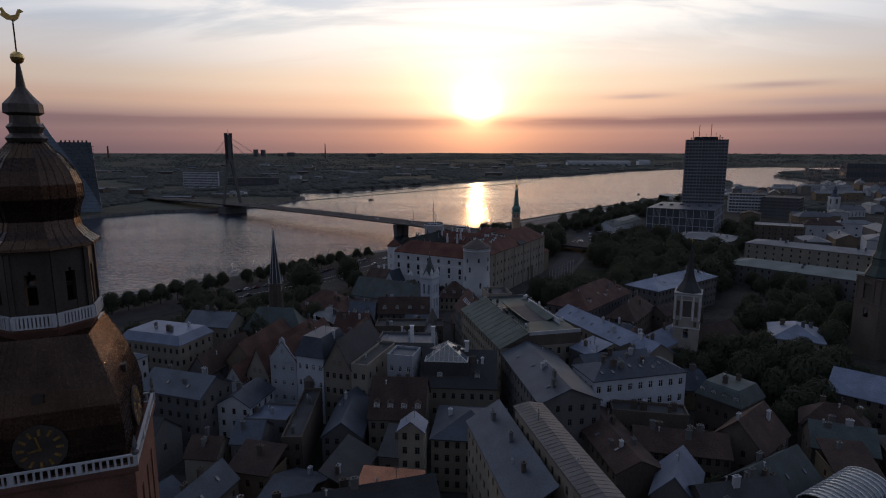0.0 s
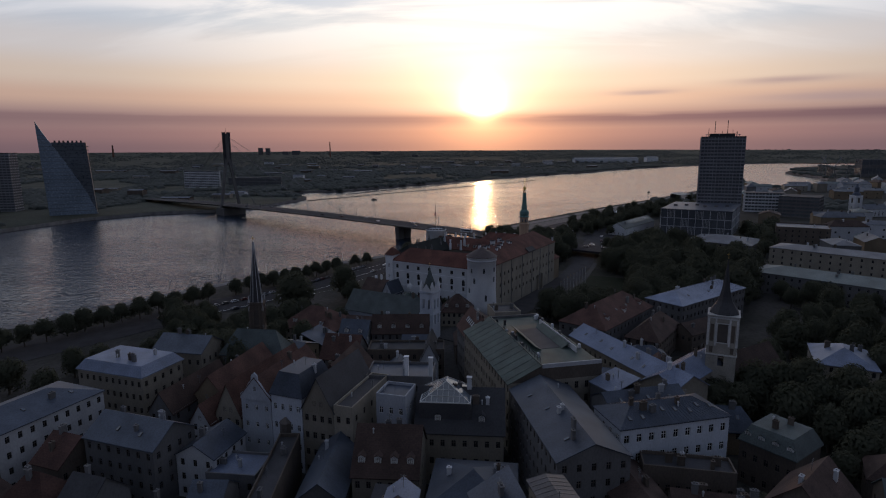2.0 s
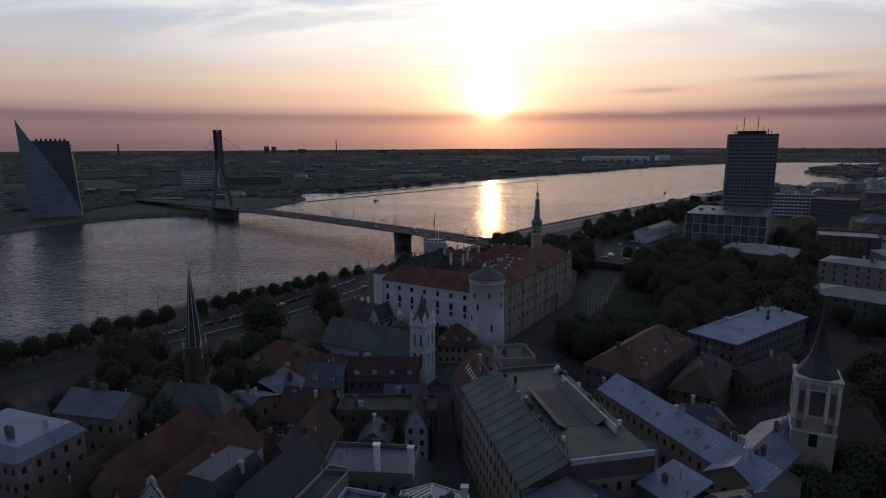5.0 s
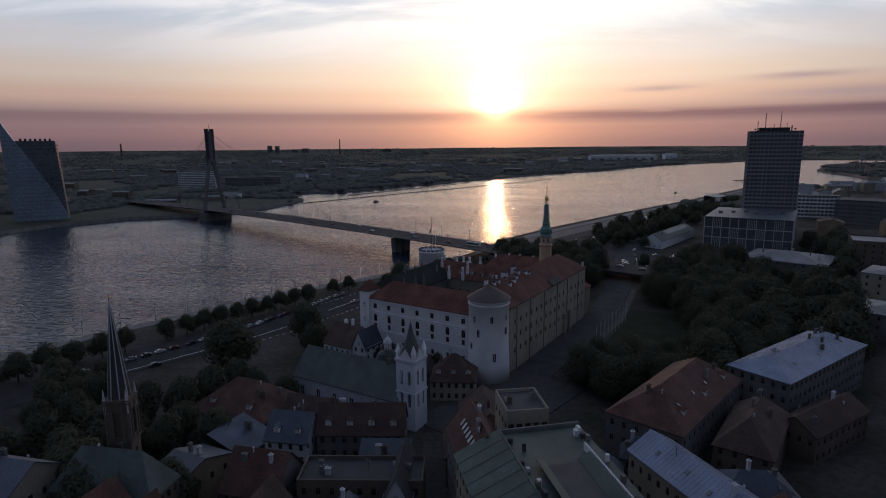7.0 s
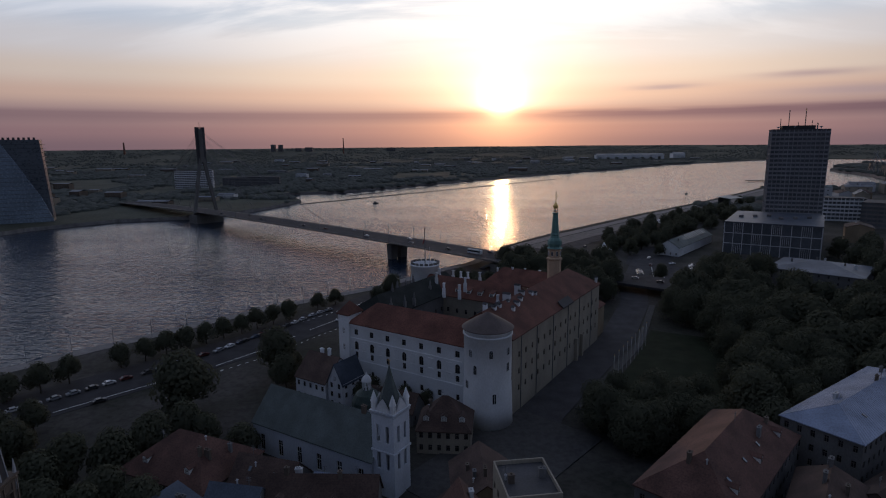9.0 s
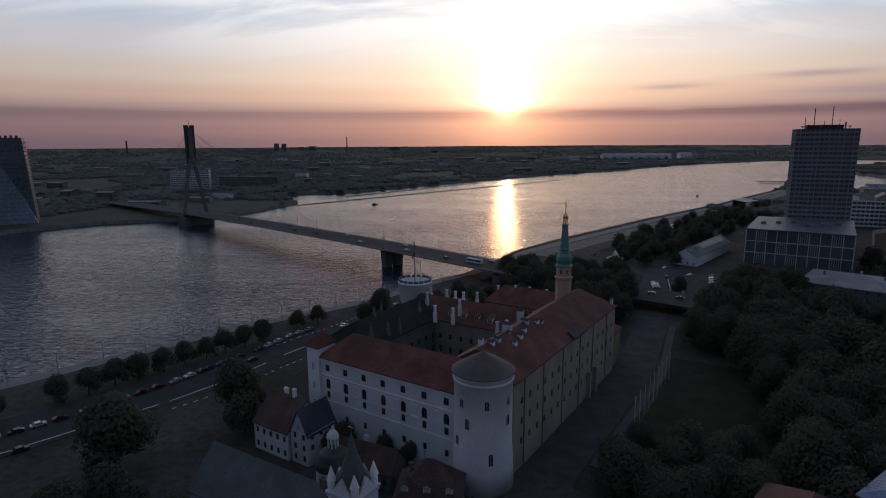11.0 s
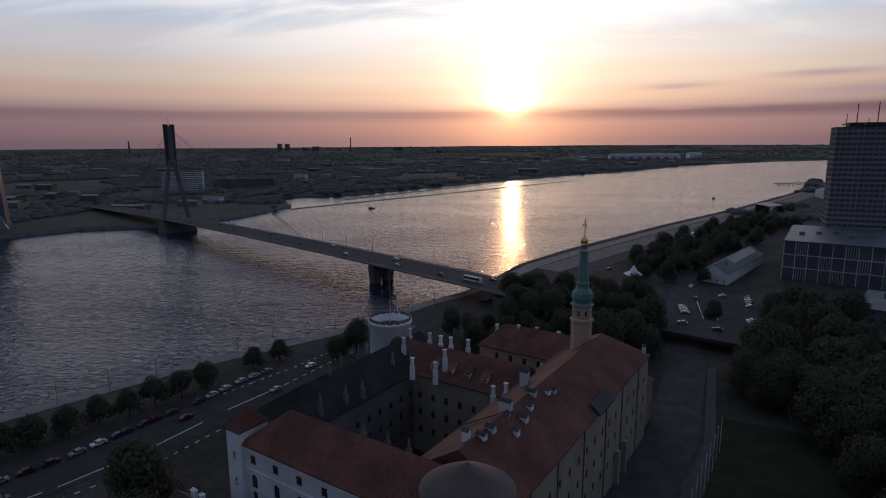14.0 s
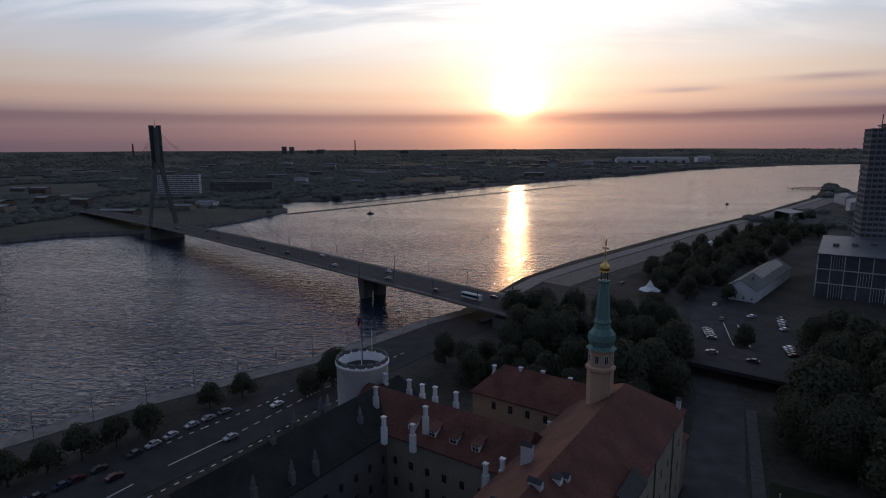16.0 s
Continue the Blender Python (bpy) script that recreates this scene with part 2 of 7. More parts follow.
M_TILER = tile_mat("dull_red_clay_tiles", (0.11, 0.057, 0.046))
M_CONE = mat("weathered_brown_sheet", (0.085, 0.066, 0.062), 0.7, 0.3, 0.6, 0.1)
M_TILEB = tile_mat("brown_clay_tiles", (0.085, 0.055, 0.046))
M_DARKR = mat("black_roofing", (0.055, 0.055, 0.06), 0.75, 0.3, 0.5, 0.1)
M_GREYR = mat("grey_sheet_metal", (0.07, 0.086, 0.115), 0.5, 0.3, 0.5, 0.05, metal=0.3)
M_BLUER = mat("pale_blue_sheet_metal", (0.20, 0.24, 0.33), 0.5, 0.25, 0.5, 0.05, metal=0.2)
M_GREENR = mat("green_copper", (0.06, 0.088, 0.08), 0.6, 0.35, 0.5, 0.08, metal=0.2, streak=0.4)
M_COPPER = mat("brown_copper_sheet", (0.095, 0.062, 0.046), 0.26, 0.3, 0.8, 0.1, metal=0.85)
M_DARKCU = mat("dark_copper_sheet", (0.10, 0.085, 0.075), 0.5, 0.3, 0.8, 0.1, metal=0.5)
M_GOLD = mat("gilded_metal", (0.75, 0.50, 0.18), 0.3, 0.15, 2.0, 0.05, metal=1.0)
M_CONC = mat("bridge_concrete", (0.15, 0.145, 0.14), 0.92, 0.25, 0.3, 0.1, streak=0.5, spec=0.1)
M_STEEL = mat("painted_steel", (0.16, 0.17, 0.18), 0.5, 0.2, 1.0, 0.05, metal=0.4)
M_CABLE = mat("steel_cable", (0.12, 0.12, 0.125), 0.5, 0.1, 1.0, 0.0, metal=0.6)
M_FRAME = mat("white_window_frame", (0.62, 0.62, 0.60), 0.6, 0.1, 2.0, 0.0)
M_DFRAME = mat("dark_window_frame", (0.10, 0.085, 0.075), 0.6, 0.1, 2.0, 0.0)
M_PANE = mat("window_pane", (0.02, 0.022, 0.026), 0.12, 0.2, 0.5, 0.0, spec=0.5)
M_GLASS = mat("curtain_wall_glass", (0.11, 0.12, 0.135), 0.14, 0.25, 0.25, 0.0, spec=0.6)
M_SKYL = mat("skylight_glass", (0.12, 0.14, 0.16), 0.12, 0.2, 0.5, 0.0, spec=0.9)
M_BARK = mat("tree_bark", (0.075, 0.06, 0.045), 0.95, 0.3, 2.0, 0.4)
M_LEAF = mat("lime_leaves", (0.098, 0.102, 0.072), 0.9, 0.12, 0.5, 0.0, island=True, spec=0.02, spread=(0.9, 1.08))
leaf_bsdf, leaf_mix, leaf_glow = M_LEAF.node_tree.nodes["Principled BSDF"], M_LEAF.node_tree.nodes.new("ShaderNodeMixShader"), M_LEAF.node_tree.nodes.new("ShaderNodeBsdfTranslucent")
leaf_mix.inputs[0].default_value = 0.4      # light passes through thin leaves
M_LEAF.node_tree.links.new(leaf_bsdf.inputs["Base Color"].links[0].from_socket, leaf_glow.inputs["Color"])
M_LEAF.node_tree.links.new(leaf_bsdf.outputs[0], leaf_mix.inputs[1])
M_LEAF.node_tree.links.new(leaf_glow.outputs[0], leaf_mix.inputs[2])
M_LEAF.node_tree.links.new(leaf_mix.outputs[0], M_LEAF.node_tree.nodes["Material Output"].inputs["Surface"])
M_WOODS = mat("far_woods_leaves", (0.066, 0.073, 0.066), 0.9, 0.15, 0.12, 0.0, island=True, spec=0.1)
M_PANEL = mat("concrete_panels", (0.24, 0.245, 0.26), 0.85, 0.2, 0.4, 0.1, streak=0.4)
# brighter copy of the copper: the low sun's glow is put into its colour
M_GLOWCU = mat("sunglow_copper_sheet", (0.46, 0.20, 0.11), 0.32, 0.25, 0.8, 0.05, metal=0.9)
M_BROWNMET = mat("brown_grey_sheet_metal", (0.125, 0.115, 0.115), 0.5, 0.3, 0.6, 0.05, metal=0.2)
M_BLACKR = mat("black_slate", (0.03, 0.034, 0.033), 0.9, 0.3, 0.5, 0.2, spec=0.1)
M_VERDI = mat("verdigris_copper", (0.12, 0.235, 0.215), 0.6, 0.3, 0.6, 0.08, streak=0.5)
M_PEACH = mat("ochre_peach_plaster", (0.40, 0.285, 0.20), 0.9, 0.15, 0.5, 0.1, streak=0.5)
M_MEADOW = mat("river_meadow", (0.062, 0.068, 0.052), 0.95, 0.4, 0.05, 0.2, tint=(0.045, 0.048, 0.038), spec=0.1)
M_GREENP = mat("pale_green_sheet_metal", (0.115, 0.145, 0.145), 0.55, 0.3, 0.3, 0.05, metal=0.1)
M_GREYP = mat("pale_grey_sheet_metal", (0.125, 0.138, 0.165), 0.55, 0.35, 0.3, 0.05, metal=0.1)
M_TRIM = mat("weathered_stone_trim", (0.55, 0.54, 0.52), 0.9, 0.25, 0.8, 0.15, streak=0.4)
M_STONE = mat("pale_sandstone", (0.36, 0.33, 0.285), 0.9, 0.25, 0.8, 0.2, streak=0.4)
M_SLATE = mat("grey_green_slate", (0.085, 0.105, 0.105), 0.7, 0.3, 0.6, 0.1, streak=0.3)
M_PLASTER = mat("old_white_plaster", (0.46, 0.47, 0.49), 0.9, 0.15, 0.5, 0.1, streak=0.5)
M_COBBLE = mat("cobbles", (0.055, 0.054, 0.054), 0.92, 0.3, 2.0, 0.4)
M_TYRE = mat("tyre_rubber", (0.02, 0.02, 0.02), 0.8, 0.1, 2.0, 0.0)

# ---- building tools ----
def mesh(name, bm, *materials):
    me = bpy.data.meshes.new(name)
    bmesh.ops.recalc_face_normals(bm, faces=bm.faces)
    bm.to_mesh(me)
    bm.free()
    for m in materials:
        me.materials.append(m)
    return me


def thing(name, label, category, m=None, group="", kind=""):
    ob = tagged(new(name), label, category, group, kind)
    ob.matrix_world = m or Matrix()
    return ob


def part(name, bm, material, parent, label=""):
    ob = new(name, mesh(name, bm, *(material if isinstance(material, tuple) else (material,))))
    ob.parent = parent
    if label:
        ob["label"] = label
    return ob


def put(name, me, parent, m=None):
    ob = new(name, me)
    ob.parent = parent
    if m is not None:
        ob.matrix_basis = m
    return ob


def face(bm, pts, mi=0):
    f = bm.faces.new([bm.verts.new(p) for p in pts])
    f.material_index = mi
    return f


def box(bm, x0, x1, y0, y1, z0, z1, mi=0, m=None):
    v = [Vector((x, y, z)) for z in (z0, z1) for x, y in ((x0, y0), (x1, y0), (x1, y1), (x0, y1))]
    if m is not None:
        v = [m @ p for p in v]
    v = [bm.verts.new(p) for p in v]
    for q in ((3, 2, 1, 0), (4, 5, 6, 7), (0, 1, 5, 4), (1, 2, 6, 5), (2, 3, 7, 6), (3, 0, 4, 7)):
        bm.faces.new([v[i] for i in q]).material_index = mi
    return bm


def B():
    return bmesh.new()


def cbox(x0, x1, y0, y1, z0, z1):
    return box(B(), x0, x1, y0, y1, z0, z1)


def lathe(bm, profile, n=24, cx=0.0, cy=0.0, a0=0.0, mi=0, square=False):
    """Turns (radius, z) pairs round an upright axis."""
    rings = []
    for r, z in profile:
        k = 1 / math.cos(math.pi / n) if square else 1
        rings.append([bm.verts.new((cx + r * k * math.cos(a0 + 2 * math.pi * i / n), cy + r * k * math.sin(a0 + 2 * math.pi * i / n), z)) for i in range(n)])
    for a, b in zip(rings, rings[1:]):
        for i in range(n):
            bm.faces.new((a[i], a[(i + 1) % n], b[(i + 1) % n], b[i])).material_index = mi
    bm.faces.new(rings[-1]).material_index = mi
    bm.faces.new(rings[0][::-1]).material_index = mi
    return bm


def beam(bm, p, q, w=0.2, h=None, mi=0):
    """A straight bar from p to q."""
    p, q = Vector(p), Vector(q)
    d = (q - p).normalized()
    s = d.cross(Vector((0, 0, 1)))
    s = (Vector((1, 0, 0)) if s.length < 1e-4 else s.normalized()) * w / 2
    t = s.cross(d).normalized() * (h or w) / 2
    a = [bm.verts.new(p + i * s + j * t) for i, j in ((-1, -1), (1, -1), (1, 1), (-1, 1))]
    b = [bm.verts.new(q + i * s + j * t) for i, j in ((-1, -1), (1, -1), (1, 1), (-1, 1))]
    for i in range(4):
        bm.faces.new((a[i], a[(i + 1) % 4], b[(i + 1) % 4], b[i])).material_index = mi
    bm.faces.new(a[::-1]).material_index = mi
    bm.faces.new(b).material_index = mi
    return bm


def slab(bm, polys, th=0.25, mi=0):
    """Roof planes with thickness, given by their upper outlines."""
    for pts in polys:
        up = [bm.verts.new(p) for p in pts]
        dn = [bm.verts.new((p[0], p[1], p[2] - th)) for p in pts]
        n = len(pts)
        bm.faces.new(up).material_index = mi
        bm.faces.new(dn[::-1]).material_index = mi
        for i in range(n):
            bm.faces.new((up[i], dn[i], dn[(i + 1) % n], up[(i + 1) % n])).material_index = mi
    bmesh.ops.remove_doubles(bm, verts=bm.verts, dist=0.002)
    return bm


def facade(bm, p, d, n, W, z0, z1, holes, depth=0.22):
    """A wall from p along d with openings (x0, x1, z0, z1); n points into the house. The reveals go in by depth."""
    p, d, n = Vector((*p, 0)), Vector((*d, 0)), Vector((*n, 0))
    at = lambda x, z, y=0.0: bm.verts.new(p + d * x + n * y + Vector((0, 0, z)))
    xs = sorted({0, W, *[h[0] for h in holes], *[h[1] for h in holes]})
    zs = sorted({z0, z1, *[h[2] for h in holes], *[h[3] for h in holes]})
    for a, b in zip(xs, xs[1:]):
        run = None
        for c, e in zip(zs, zs[1:]):
            mx, mz = (a + b) / 2, (c + e) / 2
            solid = not any(h[0] < mx < h[1] and h[2] < mz < h[3] for h in holes)
            if solid:
                run = (run[0], e) if run else (c, e)
            if run and (not solid or e == zs[-1]):
                bm.faces.new((at(a, run[0]), at(b, run[0]), at(b, run[1]), at(a, run[1])))
                run = None
    for a, b, c, e in holes:
        q = [(a, c), (b, c), (b, e), (a, e)]
        for i in range(4):
            s, t = q[i], q[(i + 1) % 4]
            bm.faces.new((at(*s), at(*t), at(*t, depth), at(*s, depth)))


WINDOWS = {}


def window_mesh(w, h, dark=False, arch=False):
    """A casement window: pane, frame, one mullion and one transom; its face looks to -y, its lower left is the origin."""
    key = (round(w, 2), round(h, 2), dark, arch)
    if key not in WINDOWS:
        bm, t = B(), 0.09
        holes = [(x0, x1, z0, z1) for x0, x1 in ((t, w / 2 - .04), (w / 2 + .04, w - t)) for z0, z1 in ((t, h * .66 - .04), (h * .66 + .04, h - t))]
        facade(bm, (0, 0), (1, 0), (0, 1), w, 0, h, holes, 0.07)
        for a, b, c, e in holes:
            face(bm, [(a, .07, c), (b, .07, c), (b, .07, e), (a, .07, e)], 1)
        bmesh.ops.remove_doubles(bm, verts=bm.verts, dist=0.001)
        if arch:      # round head: the wall fills the upper corners of the opening
            arc = [(w / 2 - w / 2 * math.cos(a), h - w / 2 + w / 2 * math.sin(a)) for a in [math.pi * i / 10 for i in range(11)]]
            for (xa, za), (xb, zb) in zip(arc, arc[1:]):
                face(bm, [(xa, -.19, za), (xb, -.19, zb), (xb, -.19, h), (xa, -.19, h)], 2)
                face(bm, [(xa, -.19, za), (xb, -.19, zb), (xb, 0, zb), (xa, 0, za)], 2)
        WINDOWS[key] = mesh("window", bm, M_DFRAME if dark else M_FRAME, M_PANE, M_WHITE)
    return WINDOWS[key]


def arched_window(w, h):
    """A dark round-headed window in a thin stone surround; it looks to -y, its lower middle is the origin."""
    key = ("arched", w, h)
    if key not in WINDOWS:
        ring = lambda o: [(-w / 2 - o, 0 - o), (w / 2 + o, 0 - o)] + [((w / 2 + o) * math.cos(a), h - w / 2 + (w / 2 + o) * math.sin(a)) for a in [math.pi * i / 8 for i in range(9)]]
        bm, inn, out = B(), ring(0), ring(.1)
        face(bm, [(x, .02, z) for x, z in inn], 1)
        for i in range(len(inn)):
            j = (i + 1) % len(inn)
            face(bm, [(*out[i][:1], -.06, out[i][1]), (out[j][0], -.06, out[j][1]), (inn[j][0], -.06, inn[j][1]), (inn[i][0], -.06, inn[i][1])])
            face(bm, [(inn[i][0], -.06, inn[i][1]), (inn[j][0], -.06, inn[j][1]), (inn[j][0], .02, inn[j][1]), (inn[i][0], .02, inn[i][1])])
            face(bm, [(out[i][0], -.06, out[i][1]), (out[j][0], -.06, out[j][1]), (out[j][0], .2, out[j][1]), (out[i][0], .2, out[i][1])])
        box(bm, -.04, .04, -.02, .01, 0, h - .02)
        WINDOWS[key] = mesh("window", bm, M_PLASTER, M_PANE)
    return WINDOWS[key]


def grid_holes(W, z0, ze, floors, n, ww, wh, m0=0.0, sill=1.0, top=None):
    """Openings for floors x n windows, evenly spread over a wall."""
    out = []
    if n < 1 or floors < 1:
        return out
    fh = ((top or ze) - z0) / floors
    step = (W - 2 * m0) / n
    for f in range(floors):
        for i in range(n):
            x = m0 + step * (i + 0.5) - ww / 2
            z = z0 + f * fh + min(sill, fh - wh - 0.3)
            if x > 0.15 and x + ww < W - 0.15 and z + wh < ze - 0.1:
                out.append((x, x + ww, z, z + wh))
    return out


def roof_planes(kind, W, D, ze, zr, o=0.4, hip=None):
    zo = ze - o * (zr - ze) / max(1, (D if kind != "gable_y" else W) / 2)
    if kind == "gable_x":
        return [[(-o, -o, zo), (W + o, -o, zo), (W + o, D / 2, zr), (-o, D / 2, zr)], [(W + o, D + o, zo), (-o, D + o, zo), (-o, D / 2, zr), (W + o, D / 2, zr)]]
    if kind == "gable_y":
        return [[(-o, D + o, zo), (-o, -o, zo), (W / 2, -o, zr), (W / 2, D + o, zr)], [(W + o, -o, zo), (W + o, D + o, zo), (W / 2, D + o, zr), (W / 2, -o, zr)]]
    if kind == "hip":
        h = hip or min(W, D) / 2
        if W >= D:
            a, b = (h, D / 2, zr), (W - h, D / 2, zr)
        else:
            a, b = (W / 2, h, zr), (W / 2, D - h, zr)
        c = [(-o, -o, zo), (W + o, -o, zo), (W + o, D + o, zo), (-o, D + o, zo)]
        if W >= D:
            return [[c[0], c[1], b, a], [c[1], c[2], b], [c[2], c[3], a, b], [c[3], c[0], a]]
        return [[c[0], c[1], a], [c[1], c[2], b, a], [c[2], c[3], b], [c[3], c[0], a, b]]
    if kind == "mansard":
        i = 1.6
        c = [(-o, -o, ze), (W + o, -o, ze), (W + o, D + o, ze), (-o, D + o, ze)]
        t = [(i, i, zr), (W - i, i, zr), (W - i, D - i, zr), (i, D - i, zr)]
        return [[c[k], c[(k + 1) % 4], t[(k + 1) % 4], t[k]] for k in range(4)] + [t]
    if kind == "shed":
        return [[(-o, -o, ze), (W + o, -o, ze), (W + o, D + o, zr), (-o, D + o, zr)]]
    return [[(0.3, 0.3, ze), (W - 0.3, 0.3, ze), (W - 0.3, D - 0.3, ze), (0.3, D - 0.3, ze)]]


def roof_z(kind, W, D, ze, zr, x, y):
    if kind == "gable_x":
        return zr - abs(y - D / 2) / (D / 2) * (zr - ze)
    if kind == "gable_y":
        return zr - abs(x - W / 2) / (W / 2) * (zr - ze)
    if kind == "hip":
        h = min(W, D) / 2
        return ze + min(x, W - x, y, D - y, h) / h * (zr - ze)
    if kind == "mansard":
        return ze + min(1, min(x, W - x, y, D - y) / 1.6) * (zr - ze)
    if kind == "shed":
        return ze + y / D * (zr - ze)
    return ze


def chimney(parent, x, y, z, h=1.8, w=0.9, d=0.7, material=None):
    bm = cbox(x - w / 2, x + w / 2, y - d / 2, y + d / 2, z - 0.8, z + h)
    box(bm, x - w / 2 - .1, x + w / 2 + .1, y - d / 2 - .1, y + d / 2 + .1, z + h, z + h + 0.18)
    k = max(1, int(w / 0.6))
    for i in range(k):
        cx = x + (i - (k - 1) / 2) * 0.55
        box(bm, cx - .16, cx + .16, y - .16, y + .16, z + h + 0.18, z + h + 0.5)
    return part("chimney", bm, material or M_GREYW, parent)


FOOT = []


def house(label, A, Bc, D, z0, ze, zr, roof, wall, rmat, floors=3, n=None, ns=None, ww=1.05, wh=1.7, chims=0, lights=0, dorms=0,
          name="house", category="house", rlabel="", dark=False, back=False, seams=0.0, cmat=None, wseed=0, gable_n=0, hidden=False):
    """A town house: A and Bc are the ends of its front seen from the street, D its depth; heights of ground, eaves and ridge."""
    A, Bc = Vector(A), Vector(Bc)
    W = (Bc - A).length
    ang = math.degrees(math.atan2(Bc.y - A.y, Bc.x - A.x))
    h = thing(name, label, category, pose(A.x, A.y, z0, 0, 0, ang))
    FOOT.append((A.copy(), Bc.copy(), D))
    ze, zr = ze - z0, zr - z0
    rng = random.Random(int(abs(A.x * 31 + A.y * 17)) + wseed)
    dark = dark or wall not in (M_WHITE, M_BLUEW)
    n = max(1, round(W / 2.7)) if n is None else n
    ns = max(1, round(D / 3.0)) if ns is None else ns
    bm = B()
    sides = [((0, 0), (1, 0), (0, 1), W, n, 0), ((W, 0), (0, 1), (-1, 0), D, ns, 90), ((W, D), (-1, 0), (0, -1), W, n if back else 0, 180), ((0, D), (0, -1), (1, 0), D, ns, 270)]
    wins = []
    for p, d, nn, w, k, rot in sides:
        if rot == 90 and A.x > 25 or rot == 270 and Bc.x < -25:      # blind party walls
            k = 0
        holes = grid_holes(w, 0, ze, floors, k, ww, wh)
        if (rot or hidden) and floors > 1:      # the ground floor stands against its neighbours
            holes = [q for q in holes if q[2] > ze / floors]
        facade(bm, p, d, nn, w, 0, ze, holes)
        wins += [(p, d, nn, a, c, rot, b - a, e - c) for a, b, c, e in holes]
    if roof == "gable_x":
        for x in (0, W):
            face(bm, [(x, 0, ze), (x, D, ze), (x, D / 2, zr)])
    if roof == "gable_y":
        for y in (0, D):
            face(bm, [(0, y, ze), (W, y, ze), (W / 2, y, zr)])
    if roof == "flat":
        for x0, x1, y0, y1 in ((0, W, 0, .3), (0, W, D - .3, D), (0, .3, .3, D - .3), (W - .3, W, .3, D - .3)):
            box(bm, x0, x1, y0, y1, ze, zr)
    bmesh.ops.remove_doubles(bm, verts=bm.verts, dist=0.001)
    part("wall", bm, wall, h)
    bm = slab(B(), roof_planes(roof, W, D, ze + (0.0 if roof == "flat" else 0.12), zr + (0.0 if roof == "flat" else 0.12)))
    r = part("roof", bm, rmat, h, rlabel)
    if roof != "flat":      # cornice under the eaves
        bm = B()
        for x0, x1, y0, y1 in ((-.2, W + .2, -.2, 0), (W, W + .2, 0, D), (-.2, 0, 0, D)):
            if roof == "gable_y" and y0 == -.2 or roof == "gable_x" and y0 == 0:
                continue
            box(bm, x0, x1, y0, y1, ze - .45, ze - .12)
        if bm.verts:
            part("cornice", bm, wall, h)
        else:
            bm.free()
    for p, d, nn, a, c, rot, w, hh in wins:
        put("window", window_mesh(w, hh, dark), h, pose(p[0] + d[0] * a + nn[0] * .14, p[1] + d[1] * a + nn[1] * .14, c, 0, 0, rot))
    for i in range(gable_n):
        x = W / 2 + (i - (gable_n - 1) / 2) * 1.9
        put("window", window_mesh(0.9, 1.3, dark), h, pose(x - .45, -.04, ze + 0.6, 0, 0, 0))
    for i in range(chims + (W * D > 220)):
        x, y = rng.uniform(.12, .88) * W, rng.uniform(.25, .75) * D
        chimney(h, x, y, roof_z(roof, W, D, ze, zr, x, y), rng.uniform(1.2, 2.3), rng.uniform(.7, 1.7), .7, cmat or rng.choice((M_GREYW, M_PLASTER, M_BROWNW, M_GREYW)))
    sl = math.atan2(zr - ze, (D if roof != "gable_y" else W) / 2)
    for i in range(lights):
        x, y = (i + .5 + rng.uniform(-.2, .2)) / lights * (W - 4) + 2, D * rng.uniform(.16, .3)
        if roof in ("gable_x", "hip", "shed"):
            bm = box(B(), -.4, .4, -.6, .6, .06, .2)
            box(bm, -.32, .32, -.52, .52, .2, .215, 1)
            o = part("skylight", bm, (M_DFRAME, M_SKYL), r)
            o.matrix_basis = pose(x, y, roof_z(roof, W, D, ze, zr, x, y) + .1, math.degrees(sl))
    for i in range(dorms):
        x, y = (i + .5) / dorms * W, (D * .12 if roof != "mansard" else 0.35)
        z = roof_z(roof, W, D, ze, zr, x, y)
        bm = cbox(x - .75, x + .75, y, y + 2.2, z - .2, z + 1.5)
        slab(bm, [[(x - .95, y - .2, z + 1.45), (x, y - .2, z + 2.1), (x, y + 3, z + 2.1), (x - .95, y + 3, z + 1.45)], [(x, y - .2, z + 2.1), (x + .95, y - .2, z + 1.45), (x + .95, y + 3, z + 1.45), (x, y + 3, z + 2.1)]], .12, 1)
        dm = part("dormer", bm, (M_FRAME, rmat), r)
        put("window", window_mesh(0.9, 1.1, dark), dm, pose(x - .45, y - .05, z + .2))
    for i in range(2 if category == "house" and not hidden and abs(A.x) < 135 and A.y < 270 else 0):      # aerials and tin vents
        x, y = rng.uniform(.1, .9) * W, rng.uniform(.3, .7) * D
        z = roof_z(roof, W, D, ze, zr, x, y)
        if i:
            bm = lathe(B(), [(.16, z - .3), (.16, z + 1.0), (.3, z + 1.05), (.05, z + 1.35)], 8, x, y)
            part("vent_pipe", bm, M_PLASTER, r)
        else:
            bm = beam(B(), (x, y, z - .2), (x, y, z + 2.6), .09)
            for q in (1.7, 2.1, 2.5):
                beam(bm, (x - .6, y, z + q), (x + .6, y, z + q), .06)
            part("aerial", bm, M_STEEL, r)
    if seams and D > 5:
        bm = B()
        k = int(W / seams)
        for pl in (roof_planes(roof, W, D, ze + .13, zr + .13) if roof in ("gable_x", "hip") else []):
            if len(pl) == 4 and abs(pl[0][1] - pl[1][1]) < .01:
                for i in range(k + 1):
                    u = i / k
                    e0, e1 = Vector(pl[0]).lerp(Vector(pl[1]), u), Vector(pl[3]).lerp(Vector(pl[2]), u)
                    beam(bm, e0, e1, .06, .07)
